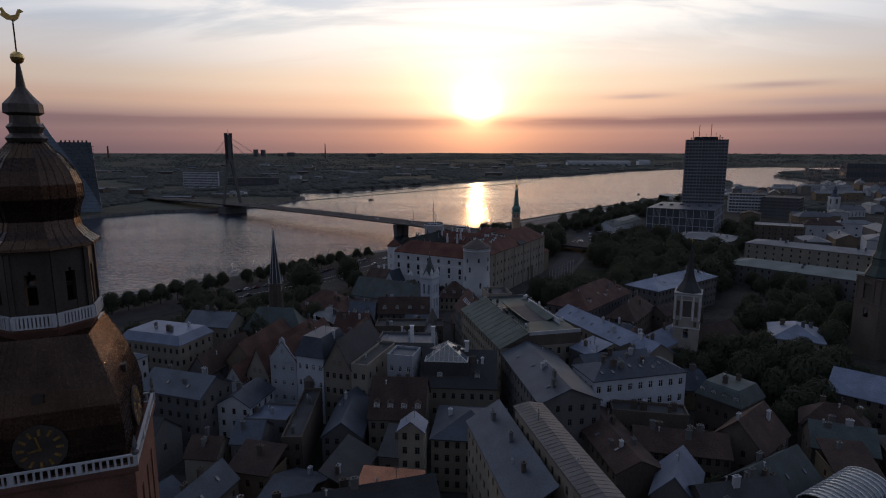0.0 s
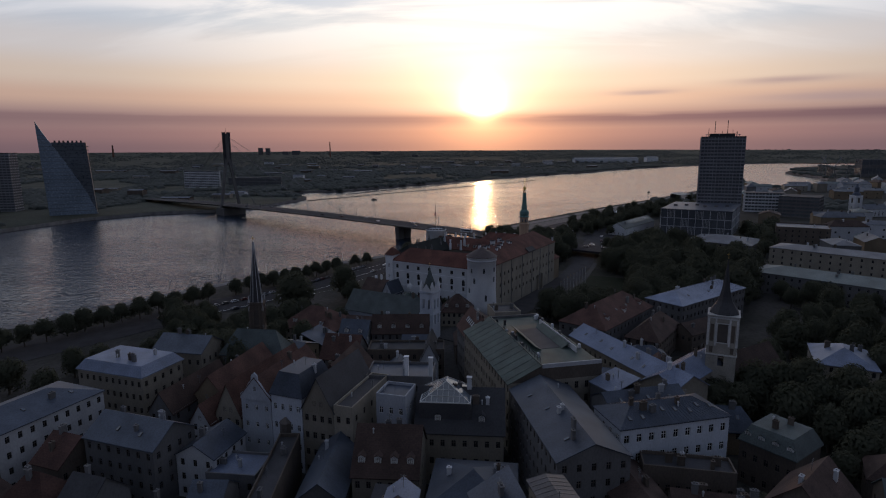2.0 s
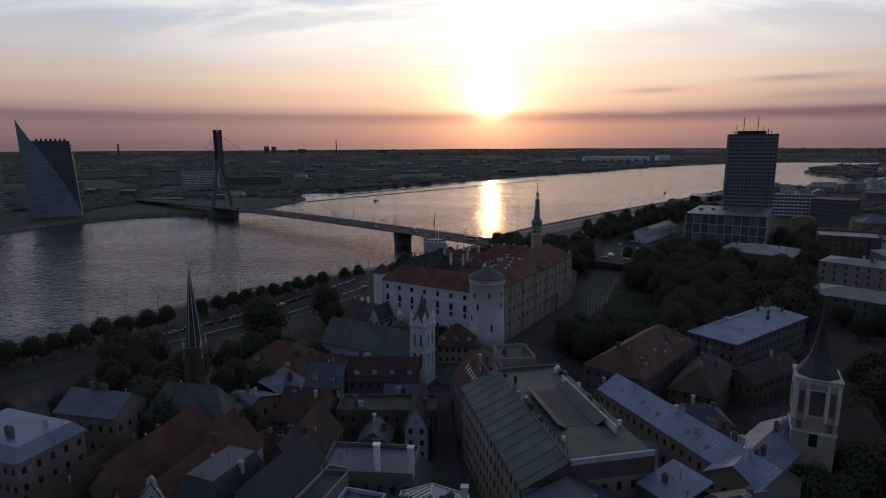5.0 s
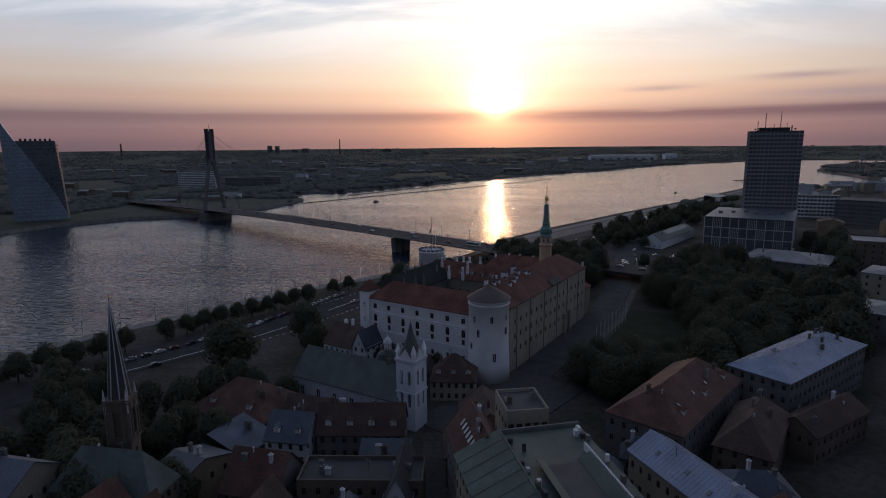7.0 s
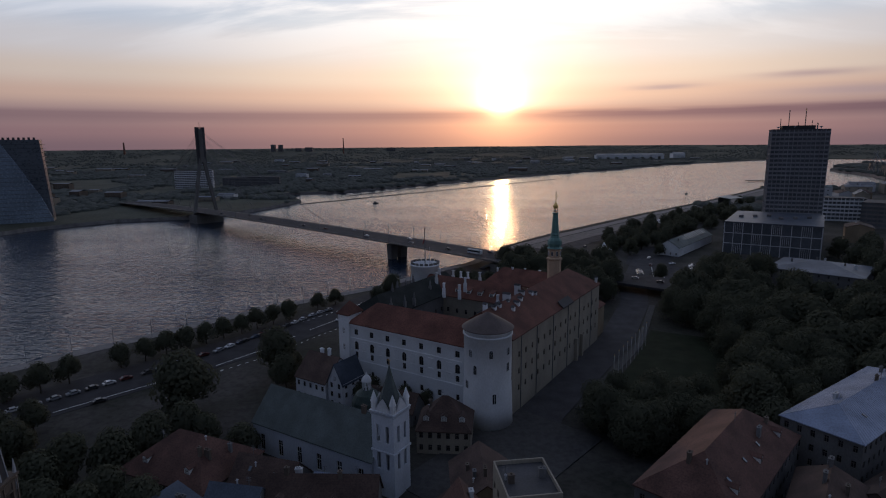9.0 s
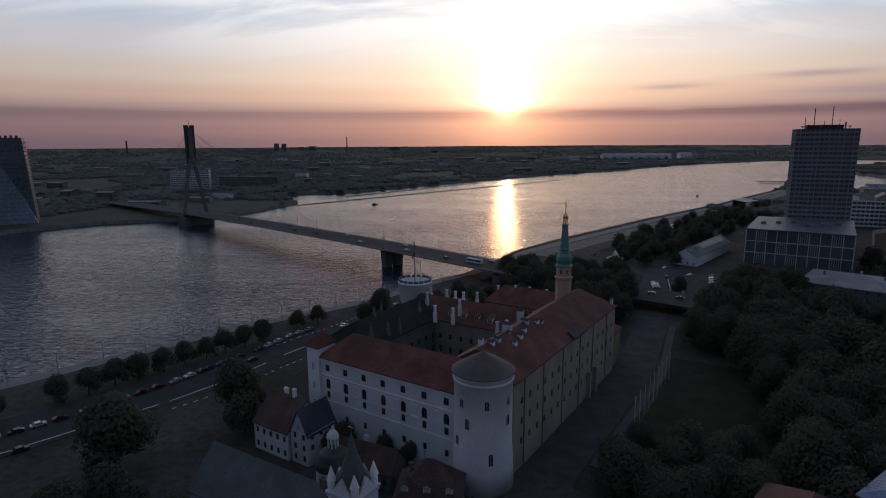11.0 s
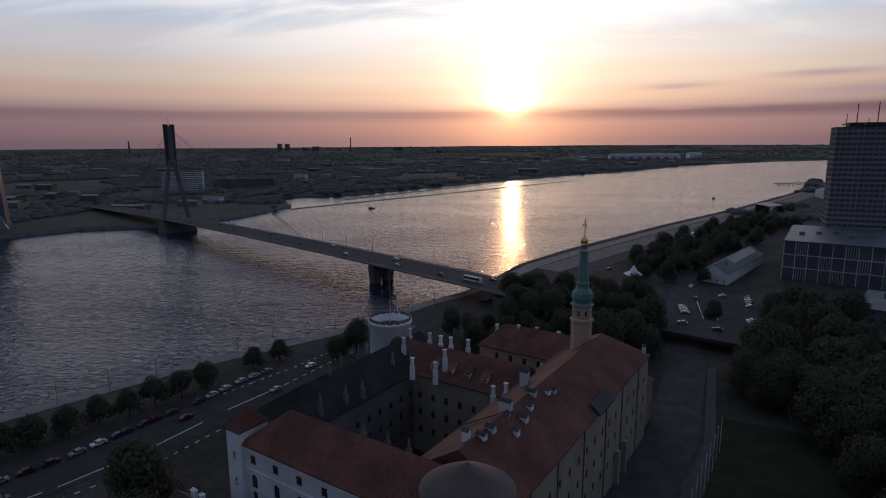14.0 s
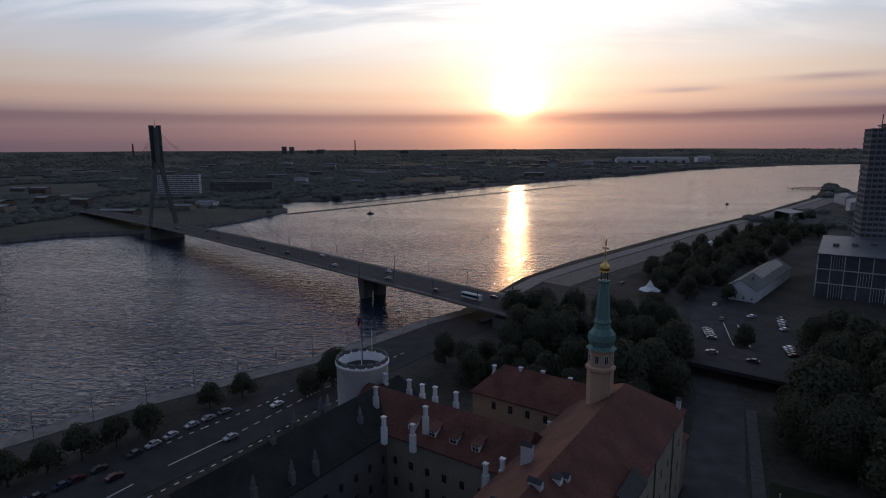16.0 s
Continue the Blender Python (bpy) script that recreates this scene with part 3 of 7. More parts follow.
        if bm.verts:
            o = part("seam", bm, rmat, r)
            o["kind"] = "stuff"
        else:
            bm.free()
    return h

# ---- land and water ----
CITY = [(-900, -700), (-480, -100), (-330, 105), (-222, 256), (-166, 333), (-108, 405), (-58, 453), (-26, 500), (-7, 521), (12, 560), (27, 598), (64, 654), (111, 714),
        (182, 804), (310, 954), (507, 1209), (620, 1400), (655, 1465), (676, 1452), (640, 1375), (588, 1268), (622, 1160), (690, 1215), (768, 1290), (905, 1500), (960, 1640), (1010, 1900), (1300, 2330), (1900, 2700), (2600, 2900), (4500, 3000), (4500, -3000), (-900, -3000)]
WEST = [(-4500, -3000), (-1500, -900), (-800, 100), (-600, 400), (-505, 590), (-480, 700), (-430, 770), (-348, 801), (-318, 850), (-300, 900), (-282, 1010), (-320, 1060), (-377, 1120),
        (-330, 1150), (-256, 1185), (-56, 1474), (194, 1793), (422, 2032), (700, 2420), (1215, 2854), (1700, 3080), (2600, 3250), (4500, 3350), (4500, 4880), (-4500, 4880)]
Z_CITY, Z_WEST = 6.0, 4.0


def rise(r):
    """The plain swells gently towards the horizon."""
    return 58 * max(0, (r - 3400) / 1480) ** 1.15


def land():
    bm = B()
    for poly, z, mi in ((CITY, Z_CITY, 0), (WEST, Z_WEST, 2)):
        up = [bm.verts.new((x, y, z)) for x, y in poly]
        dn = [bm.verts.new((x, y, -4)) for x, y in poly]
        f = bm.faces.new(up)
        f.material_index = mi
        for i in range(len(up)):
            j = (i + 1) % len(up)
            bm.faces.new((up[i], dn[i], dn[j], up[j])).material_index = 1
        bmesh.ops.triangulate(bm, faces=[f])
    # the far plain, rising to the skyline
    rows = []
    for k in range(12):
        r = 3400 + 1480 * k / 11
        rows.append([bm.verts.new((r * math.sin(a), r * math.cos(a), 3.2 + rise(r) + (5 * noise.noise((math.sin(a) * 9, math.cos(a) * 9, k * .4)) if k > 6 else 0)))
                     for a in [math.radians(-80 + 160 * i / 120) for i in range(121)]])
    for a, b in zip(rows, rows[1:]):
        for i in range(120):
            bm.faces.new((a[i], a[i + 1], b[i + 1], b[i])).material_index = 2
    ob = new("ground", mesh("ground", bm, M_GROUND, M_QUAY, M_MEADOW))
    tagged(ob, "dark grass, earth and stone-edged river banks", "ground", kind="structure")
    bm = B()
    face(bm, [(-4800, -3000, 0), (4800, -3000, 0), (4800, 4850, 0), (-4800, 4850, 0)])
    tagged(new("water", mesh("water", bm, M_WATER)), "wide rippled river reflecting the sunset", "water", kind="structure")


land()


def strip(name, pts, w, z, th, material, label, kind="structure", category="road"):
    """A road or path: a slab of width w that follows points."""
    bm = B()
    L, R = [], []
    for i, p in enumerate(pts):
        a, b = Vector(pts[max(0, i - 1)]), Vector(pts[min(len(pts) - 1, i + 1)])
        d = (b - a).normalized()
        s = Vector((-d.y, d.x)) * w / 2
        L.append(Vector(p) + s)
        R.append(Vector(p) - s)
    zz = z if isinstance(z, (list, tuple)) else [z] * len(pts)
    for i in range(len(pts) - 1):
        slab(bm, [[(*R[i], zz[i]), (*R[i + 1], zz[i + 1]), (*L[i + 1], zz[i + 1]), (*L[i], zz[i])]], th)
    return tagged(new(name, mesh(name, bm, material)), label, category, kind=kind)


QUAY = [Vector(p) for p in CITY[2:10]]
off = lambda k: [tuple(QUAY[i] + k * Vector(((QUAY[min(i + 1, 7)] - QUAY[max(i - 1, 0)]).normalized().y, -(QUAY[min(i + 1, 7)] - QUAY[max(i - 1, 0)]).normalized().x))) for i in range(8)]
ROAD = [(-250, 130), (-185, 225), (-140, 288), (-108, 328), (-90, 352), (-66, 392), (-46, 430), (-22, 472), (6, 512), (40, 560), (80, 610)]
strip("road", ROAD, 27, 6.10, 0.3, M_ASPHALT, "grey asphalt riverside road with white markings")
strip("pavement", off(4.0), 7, 6.14, 0.4, M_PAVE, "stone-paved riverside promenade", category="pavement")
strip("road", [(14, 262), (24, 292), (62, 362), (84, 420), (96, 470), (120, 540)], 14, 6.2, .3, M_ASPHALT, "dark asphalt street along the castle wall")
strip("pavement", [(36, 295), (71, 358), (92, 416)], 3.0, 6.32, .3, M_COBBLE, "pale stone footway beside the castle street", category="pavement")
strip("road", [(60, 560), (90, 612), (140, 672), (214, 765), (338, 912), (530, 1150)], 14, 6.12, .3, M_ASPHALT, "broad paved quayside road")
strip("pavement", [(20, 560), (38, 597), (74, 646), (121, 705), (192, 795), (320, 945), (517, 1199), (632, 1392)], 10, 6.13, .4, M_PAVE, "pale stone promenade on the quay", category="pavement")
strip("pavement", [(46, 582), (87, 636), (134, 695), (205, 785), (333, 935), (530, 1189)], 19, 6.11, .4, M_PAVE, "worn paved quay between promenade and road", category="pavement")
strip("road", [(118, 437), (128, 480), (118, 520), (130, 560), (170, 620)], 30, 6.13, .3, M_ASPHALT, "asphalt car park with painted bays")
strip("pavement", [(-4, 243), (14, 268), (28, 286)], 30, 6.28, .4, M_COBBLE, "cobbled castle square", category="pavement")
for pts, w in (([(7, 110), (3, 150), (-6, 196), (-8, 240)], 7.5), ([(-120, 92), (-98, 158), (-84, 200), (-70, 222)], 7), ([(-95, 116), (-50, 104), (5, 104)], 6)):
    strip("road", pts, w, 6.2, .3, M_COBBLE, "narrow cobbled old town street")


def dashes(pts, step, length, w, z):
    bm = B()
    for p, q in zip(pts, pts[1:]):
        p, q = Vector(p), Vector(q)
        d = (q - p).normalized()
        s = Vector((-d.y, d.x)) * w / 2
        k = 0
        while k + length < (q - p).length:
            a, b = p + d * k, p + d * (k + length)
            face(bm, [(*(a - s), z), (*(b - s), z), (*(b + s), z), (*(a + s), z)])
            k += step
    return bm


for pts, st, ln in (([(-92, 320), (-77, 339), (-70, 355), (-59, 374), (-48, 396), (-30, 430)], 3.4, 1.3), ([(-80, 380), (-74, 390), (-64, 405), (-54, 424), (-36, 456)], 3.4, 1.3), ([(-62, 389), (-49, 417), (-25, 458)], 4.5, 2.2), ([(-130, 284), (-96, 325), (-85, 342), (-73, 369), (-62, 389)], 10, 9.98)):
    tagged(new("road_marking", mesh("road_marking", dashes(pts, st, ln, .32, 6.115), M_LINE)), "worn white painted road line", "road marking", kind="structure")
tagged(new("road_marking", mesh("road_marking", dashes([(110, 478), (118, 512)], 40, 33, .3, 6.145), M_LINE)), "worn white painted road line", "road marking", kind="structure")
tagged(new("road_marking", mesh("road_marking", dashes([(116, 476), (123, 508)], 40, 32, .3, 6.145), M_LINE)), "worn white painted road line", "road marking", kind="structure")
strip("lawn", [(64, 292), (84, 330), (100, 366)], 44, 6.4, .5, M_GRASS, "dark mown lawn beside the castle street", category="lawn")

# ---- the cable-stayed bridge ----
def bridge():
    ax, px = Vector((-0.779, 0.627, 0)), Vector((0.627, 0.779, 0))
    C0 = Vector((-63, 569, 0))
    m = Matrix(((ax.x, px.x, 0, C0.x), (ax.y, px.y, 0, C0.y), (0, 0, 1, 0), (0, 0, 0, 1)))   # x along the bridge from the city pier, y across
    b = thing("bridge", "grey concrete cable-stayed road bridge over the river", "bridge", m)
    zt = lambda s: 13.6 + 1.2 * math.sin(max(0, min(1, (s + 115) / 430)) * math.pi) - max(0, s - 330) * .02
    bm = B()
    S = [-118 + 24 * i for i in range(30)]
    for s, t in zip(S, S[1:]):
        a, c = zt(s), zt(t)
        slab(bm, [[(s, -14, a), (s, 14, a), (t, 14, c), (t, -14, c)][::-1]], 0.7)
        slab(bm, [[(s, -7, a - .7), (s, 7, a - .7), (t, 7, c - .7), (t, -7, c - .7)][::-1]], 1.9)
    part("deck", bm, M_CONC, b)
    bm = B()
    for s, t in zip(S, S[1:]):
        slab(bm, [[(s, -11, zt(s) + .06), (s, 11, zt(s) + .06), (t, 11, zt(t) + .06), (t, -11, zt(t) + .06)][::-1]], .05)
    part("carriageway", bm, M_ASPHALT, b)
    for y in (-13.8, 13.8):
        bm = B()
        for s, t in zip(S, S[1:]):
            beam(bm, (s, y, zt(s) + 1.1), (t, y, zt(t) + 1.1), .12)
            beam(bm, (s, y, zt(s) + .6), (t, y, zt(t) + .6), .07)
            for k in range(8):
                u = s + 3 * k
                beam(bm, (u, y, zt(u)), (u, y, zt(u) + 1.1), .09)
        part("railing", bm, M_STEEL, b)
    # city pier: two tapered walls on a footing
    for dy in (-5.2, 5.2):
        bm = B()
        v = [(-2.0, dy - 3.0, -3), (2.0, dy - 3.0, -3), (2.0, dy + 3.0, -3), (-2.0, dy + 3.0, -3)]
        u = [(-2.9, dy - 3.6, 11.6), (2.9, dy - 3.6, 11.6), (2.9, dy + 3.6, 11.6), (-2.9, dy + 3.6, 11.6)]
        for i in range(4):
            face(bm, [v[i], v[(i + 1) % 4], u[(i + 1) % 4], u[i]])
        face(bm, u)
        face(bm, v[::-1])
        part("pier", bm, M_CONC, b)
    part("abutment", cbox(-122, -104, -13, 13, 3, 11.2), M_CONC, b)
    bm = B()
    for y in (-8, 0, 8):
        beam(bm, (-92, y, 5.5), (-104, y, 11.2), 2.5, 1.6)
    part("abutment_strut", bm, M_CONC, b)
    # pylon: splayed legs that meet in one mast
    s0 = 331
    part("pylon_base", cbox(s0 - 10, s0 + 10, -16, 16, -3, 9.5), M_CONC, b)
    for y in (-1, 1):
        bm = B()
        beam(bm, (s0, y * 13.5, 8), (s0, y * 2.0, 74), 2.6, 3.4)
        part("pylon_leg", bm, M_CONC, b)
    bm = B()
    v = [(s0 - 1.6, -2.2, 70), (s0 + 1.6, -2.2, 70), (s0 + 1.6, 2.2, 70), (s0 - 1.6, 2.2, 70)]
    u = [(s0 - 1.6, -2.2, 107.5), (s0 + 1.6, -2.2, 107.5), (s0 + 1.6, 2.2, 107.5), (s0 - 1.6, 2.2, 107.5)]
    for i in range(4):
        face(bm, [v[i], v[(i + 1) % 4], u[(i + 1) % 4], u[i]])
    face(bm, u)
    part("mast_head", bm, M_CONC, b)
    for y in (-1, 1):
        part("mast_plate", beam(B(), (s0, y * 2.9, 68), (s0, y * 3.3, 109.5), 1.4, 4.6), M_DARKR, b)
    part("lightning_rod", beam(B(), (s0, 0, 107), (s0, 0, 115), .3), M_STEEL, b)
    part("crossbeam", cbox(s0 - 2, s0 + 2, -14, 14, 10, 13), M_CONC, b)
    for k, (s, z) in enumerate([(s0 - d, h) for d, h in ((250, 105), (190, 99), (125, 92), (65, 80))] + [(s0 + d, h) for d, h in ((160, 105), (120, 98), (80, 90), (45, 80))]):
        for y in (-1.1, 1.1):
            part("stay_cable", beam(B(), (s0, y, z), (s, y, zt(s) + .3), .2), M_CABLE, b)
    # lamp posts along the parapets
    bm = beam(B(), (0, 0, 0), (0, 0, 9.0), .22)
    beam(bm, (0, 0, 9.0), (0, 2.0, 9.3), .14)
    box(bm, -.25, .25, 1.6, 2.5, 9.2, 9.4)
    post = mesh("bridge_lamp", bm, M_STEEL)
    for i in range(14):
        s = -95 + 30 * i
        for y, r in ((-13.2, 0), (13.2, 180)):
            o = tagged(new("street_lamp", post), "thin grey steel lamp post on the bridge parapet", "street lamp", "lamps along the bridge")
            o.matrix_world = m @ pose(s, y, zt(s), 0, 0, r)


bridge()
# the approach road runs on over the street by the castle
strip("road", [(20, 502), (44, 482), (80, 459), (118, 437), (180, 402), (300, 340)], 26, [13.6, 13.0, 11.6, 10.8, 9.0, 6.4], 1.4, M_ASPHALT, "raised asphalt approach road of the bridge")

# ---- the castle ----
CU, CV, CO = Vector((-.877, .48)), Vector((.48, .877)), Vector((7.2, 287))
CASTLE = thing("castle", "white and cream castle with red tiled roofs and round towers", "castle",
               Matrix(((CU.x, CV.x, 0, CO.x), (CU.y, CV.y, 0, CO.y), (0, 0, 1, 6.0), (0, 0, 0, 1))))
# local axes: x along the front to the river, y to the back; heights over the yard


def wing(name, x0, x1, y0, y1, ze, zr, ridge, wall, roof, holes, hips=(0, 0), wm=None):
    """One wing of the castle. holes: openings by side (s, e, n, w)."""
    W, D = x1 - x0, y1 - y0
    bm = B()
    sides = {"s": ((x0, y0), (1, 0), (0, 1), W, 0), "e": ((x1, y0), (0, 1), (-1, 0), D, 90), "n": ((x1, y1), (-1, 0), (0, -1), W, 180), "w": ((x0, y1), (0, -1), (1, 0), D, 270)}
    wins = []
    for k, (p, d, nn, w, rot) in sides.items():
        hs = [h for h in holes.get(k, []) if h[1] < w - .2]
        facade(bm, p, d, nn, w, 0, ze, hs, .35)
        wins += [(p, d, nn, *h, rot) for h in hs]
    h0, h1 = hips
    o = .5
    if ridge == "x":
        ym = (y0 + y1) / 2
        a, b = (x0 + h0, ym, zr), (x1 - h1, ym, zr)
        P = [[(x0 - o, y0 - o, ze), (x1 + o, y0 - o, ze), b, a], [(x1 + o, y1 + o, ze), (x0 - o, y1 + o, ze), a, b], [(x0 - o, y1 + o, ze), (x0 - o, y0 - o, ze), a], [(x1 + o, y0 - o, ze), (x1 + o, y1 + o, ze), b]]
    else:
        xm = (x0 + x1) / 2
        a, b = (xm, y0 + h0, zr), (xm, y1 - h1, zr)
        P = [[(x0 - o, y0 - o, ze), (x1 + o, y0 - o, ze), a], [(x1 + o, y0 - o, ze), (x1 + o, y1 + o, ze), b, a], [(x1 + o, y1 + o, ze), (x0 - o, y1 + o, ze), b], [(x0 - o, y1 + o, ze), (x0 - o, y0 - o, ze), a, b]]
    bmesh.ops.remove_doubles(bm, verts=bm.verts, dist=0.001)
    wob = part(name, bm, wall, CASTLE)
    part("roof", slab(B(), [[(x, y, z + .2) for x, y, z in p] for p in P], .3), roof, CASTLE)
    for p, d, nn, a, b, c, e, rot in wins:
        put("window", window_mesh(b - a, e - c, True, wall is M_WHITE and e - c > 2.8), wob, pose(p[0] + d[0] * a + nn[0] * .2, p[1] + d[1] * a + nn[1] * .2, c, 0, 0, rot))
    return wob


def row(start, step, n, w, z, h):
    return [(start + i * step, start + i * step + w, z, z + h) for i in range(n)]


front_w = row(10.9, 6.7, 7, 1.6, 19.2, 2.0) + row(10.8, 6.7, 7, 1.7, 14.0, 3.0) + row(11.0, 6.7, 7, 1.3, 11.3, 2.0) + row(11.0, 6.7, 7, 1.2, 5.4, 1.9)
east_w = row(3.0, 4.9, 17, 1.2, 17.5, 1.9) + row(3.0, 4.9, 17, 1.2, 12.0, 2.0) + row(3.0, 4.9, 17, 1.2, 6.5, 2.0)
yard_w = row(3.0, 4.2, 10, 1.2, 15.5, 1.9) + row(3.0, 4.2, 10, 1.2, 10.5, 2.2) + row(3.0, 4.2, 10, 1.2, 5.5, 2.0)
wing("front_wing", -3, 52, -3.2, 11, 23.0, 29.2, "x", M_WHITE, M_TILE, {"s": front_w, "n": yard_w}, (0, 7))
wing("right_wing", -5.2, 16.2, 6, 88, 24.5, 31.5, "y", M_CREAM, M_TILE, {"w": east_w, "e": yard_w}, (0, 9))
wing("river_wing", 46, 63, 9, 62, 22.0, 28.0, "y", M_GREYW, M_BLACKR, {"w": yard_w, "e": row(3, 4.5, 10, 1.2, 15, 2)}, (6, 0))
wing("cross_wing", 15, 58, 47, 62, 22.0, 28.0, "x", M_CREAM, M_TILE, {"s": yard_w}, (0, 0))
wing("back_wing", 8, 41, 74, 88, 22.8, 28.4, "x", M_PEACH, M_TILE, {"s": row(4, 4.5, 6, 1.2, 19.6, 2)}, (4, 5))
for z, k, o in ((17.9, .3, .16), (10.3, .3, .16), (22.2, .8, .35)):      # string courses and cornice of the white front
    part("string_course", cbox(7, 51.4, -3.2 - o, -3.2, z, z + k), M_WHITE, CASTLE)
for i in range(7):
    part("window_sill", cbox(10.7 + 6.7 * i, 12.6 + 6.7 * i, -3.42, -3.2, 13.7, 13.95), M_WHITE, CASTLE)
    part("window_head", cbox(10.7 + 6.7 * i, 12.6 + 6.7 * i, -3.4, -3.2, 16.95, 17.2), M_WHITE, CASTLE)
part("annex_wall", cbox(-4, 12, 88, 100, 0, 13), M_OCHRE, CASTLE)
part("annex_roof", slab(B(), [[(-4.5, 87.5, 13), (-4.5, 100.5, 13), (4, 96, 18), (4, 87.5, 18)], [(12.5, 100.5, 13), (12.5, 87.5, 13), (4, 87.5, 18), (4, 96, 18)], [(-4.5, 100.5, 13), (12.5, 100.5, 13), (4, 96, 18)]]), M_TILE, CASTLE)


def round_tower(x, y, r, z, cone):
    t = part("round_tower", lathe(B(), [(r + .5, 0), (r + .3, 6), (r, 14), (r, z - .8), (r + .25, z - .7), (r + .25, z)] + ([] if cone else [(r - .5, z), (r - .5, z - 2.4), (.1, z - 2.4)]), 40, x, y), M_WHITE, CASTLE, "round white plastered tower")
    for p in t.data.polygons:
        p.use_smooth = True
    if cone:
        part("tower_roof", lathe(B(), [(r + .6, z - .1), (r + .6, z + .1), (r * .55, z + 2.5), (.5, z + 4.3), (.1, z + 4.5)], 40, x, y), M_CONE, CASTLE, "low conical dark metal roof")
    return t


t0 = round_tower(0, 0, 7.1, 29.6, True)
for a, z, h in ((-75, 22, 2.2), (-126, 22.2, 2.4), (-173.5, 22.5, 2.2), (-88, 17, 2.7), (-172.6, 17.6, 2.6), (-133.8, 8.4, 3.1), (-62, 12, 2.4)):
    a, r = math.radians(a), 7.22 + max(0, 14 - z) * .0375
    put("window", arched_window(1.0, h), t0, pose(r * math.cos(a), r * math.sin(a), z, 0, 0, math.degrees(a) + 90))
part("tower_cornice", lathe(B(), [(7.2, 27.6), (7.42, 27.75), (7.42, 28.05), (7.2, 28.2)], 40), M_WHITE, CASTLE)
t1 = round_tower(62.5, 58, 6.2, 31.6, False)
for i in range(18):
    a = 2 * math.pi * i / 18
    bm = box(B(), -.75, .75, -.25, .25, 31.6, 32.5, 0, Matrix.Translation((62.5, 58, 0)) @ Matrix.Rotation(a, 4, "Z") @ Matrix.Translation((0, 6.0, 0)))
    part("battlement", bm, M_GREYW, CASTLE)
part("tower_deck", lathe(B(), [(5.6, 29.25), (5.6, 29.4)], 40, 62.5, 58), M_DARKR, CASTLE)
part("flagpole", beam(B(), (62.5, 58, 29), (62.5, 58, 47), .22), M_STEEL, CASTLE)
bm = B()
rows = [[bm.verts.new((62.62 + i * .07, 58 + .25 * math.sin(i * .8) + d, z - i * .12)) for i in range(14)] for z, d in ((41.2, 0), (42.6, 0), (42.6, .04), (41.2, .04))]
for a, b in zip(rows, rows[1:] + rows[:1]):
    for i in range(13):
        bm.faces.new((a[i], a[i + 1], b[i + 1], b[i]))
part("flag", bm, mat("dark_red_cloth", (0.22, 0.03, 0.04), .9, .1), CASTLE, "dark red flag hanging slack on its pole")
# square turret at the river corner
part("turret", cbox(51.5, 56, -4, 3, 0, 26), M_WHITE, CASTLE)
part("turret_roof", slab(B(), [[(51, -4.5, 26), (56.5, -4.5, 26), (53.75, -.5, 30)], [(56.5, -4.5, 26), (56.5, 3.5, 26), (53.75, -.5, 30)], [(56.5, 3.5, 26), (51, 3.5, 26), (53.75, -.5, 30)], [(51, 3.5, 26), (51, -4.5, 26), (53.75, -.5, 30)]]), M_TILE, CASTLE)
for z in (8, 13.6, 19.4):
    put("window", window_mesh(.9, 1.8, True), CASTLE, pose(53.2, -4.06, z))
# tower with the green spire and three stars
st = part("star_tower", lathe(B(), [(2.75, 10), (2.75, 36), (3.15, 36.3), (3.15, 36.9), (2.6, 37.2), (2.6, 40.2), (3.05, 40.8)], 8, 9, 73, math.pi / 8), M_PEACH, CASTLE, "ochre octagonal tower")
part("spire", lathe(B(), [(3.2, 40.8), (2.5, 41.5), (2.9, 42.8), (2.75, 44.0), (1.8, 45.2), (1.6, 46.1), (1.85, 46.5), (1.5, 47.2), (1.25, 51), (1.0, 54.6), (1.25, 54.9), (1.25, 55.2), (.3, 55.3)], 8, 9, 73, math.pi / 8), M_VERDI, CASTLE, "green copper spire")
for k in range(6):      # open lantern under the gilded onion
    a = k * math.pi / 3
    part("lantern_column", beam(B(), (9 + .7 * math.cos(a), 73 + .7 * math.sin(a), 55.2), (9 + .7 * math.cos(a), 73 + .7 * math.sin(a), 57.0), .16), M_DARKCU, CASTLE)
bm = lathe(B(), [(.95, 57.0), (.9, 57.25), (1.05, 57.8), (.95, 58.3), (.5, 58.8), (.2, 59.3), (.1, 59.6), (.1, 63.6), (.04, 64.1)], 10, 9, 73)
for z, r in ((60.6, .26),):
    lathe(bm, [(.05, z - r)] + [(r * math.sin(a), z - r * math.cos(a)) for a in (.6, 1.2, 1.57, 2.0, 2.5)] + [(.05, z + r)], 10, 9, 73)
for dx, z in ((-.42, 61.9), (.42, 61.9), (0, 62.9)):      # three stars
    ring = [(9 + dx + (.38 if q % 2 == 0 else .16) * math.sin(q * math.pi / 5), z + (.38 if q % 2 == 0 else .16) * math.cos(q * math.pi / 5)) for q in range(10)]
    for y in (72.93, 73.07):
        face(bm, [(x, y, w) for x, w in ring])
    for q in range(10):
        (xa, za), (xb, zb) = ring[q], ring[(q + 1) % 10]
        face(bm, [(xa, 72.93, za), (xb, 72.93, zb), (xb, 73.07, zb), (xa, 73.07, za)])
part("star_finial", bm, M_GOLD, CASTLE, "gilded three-star finial")
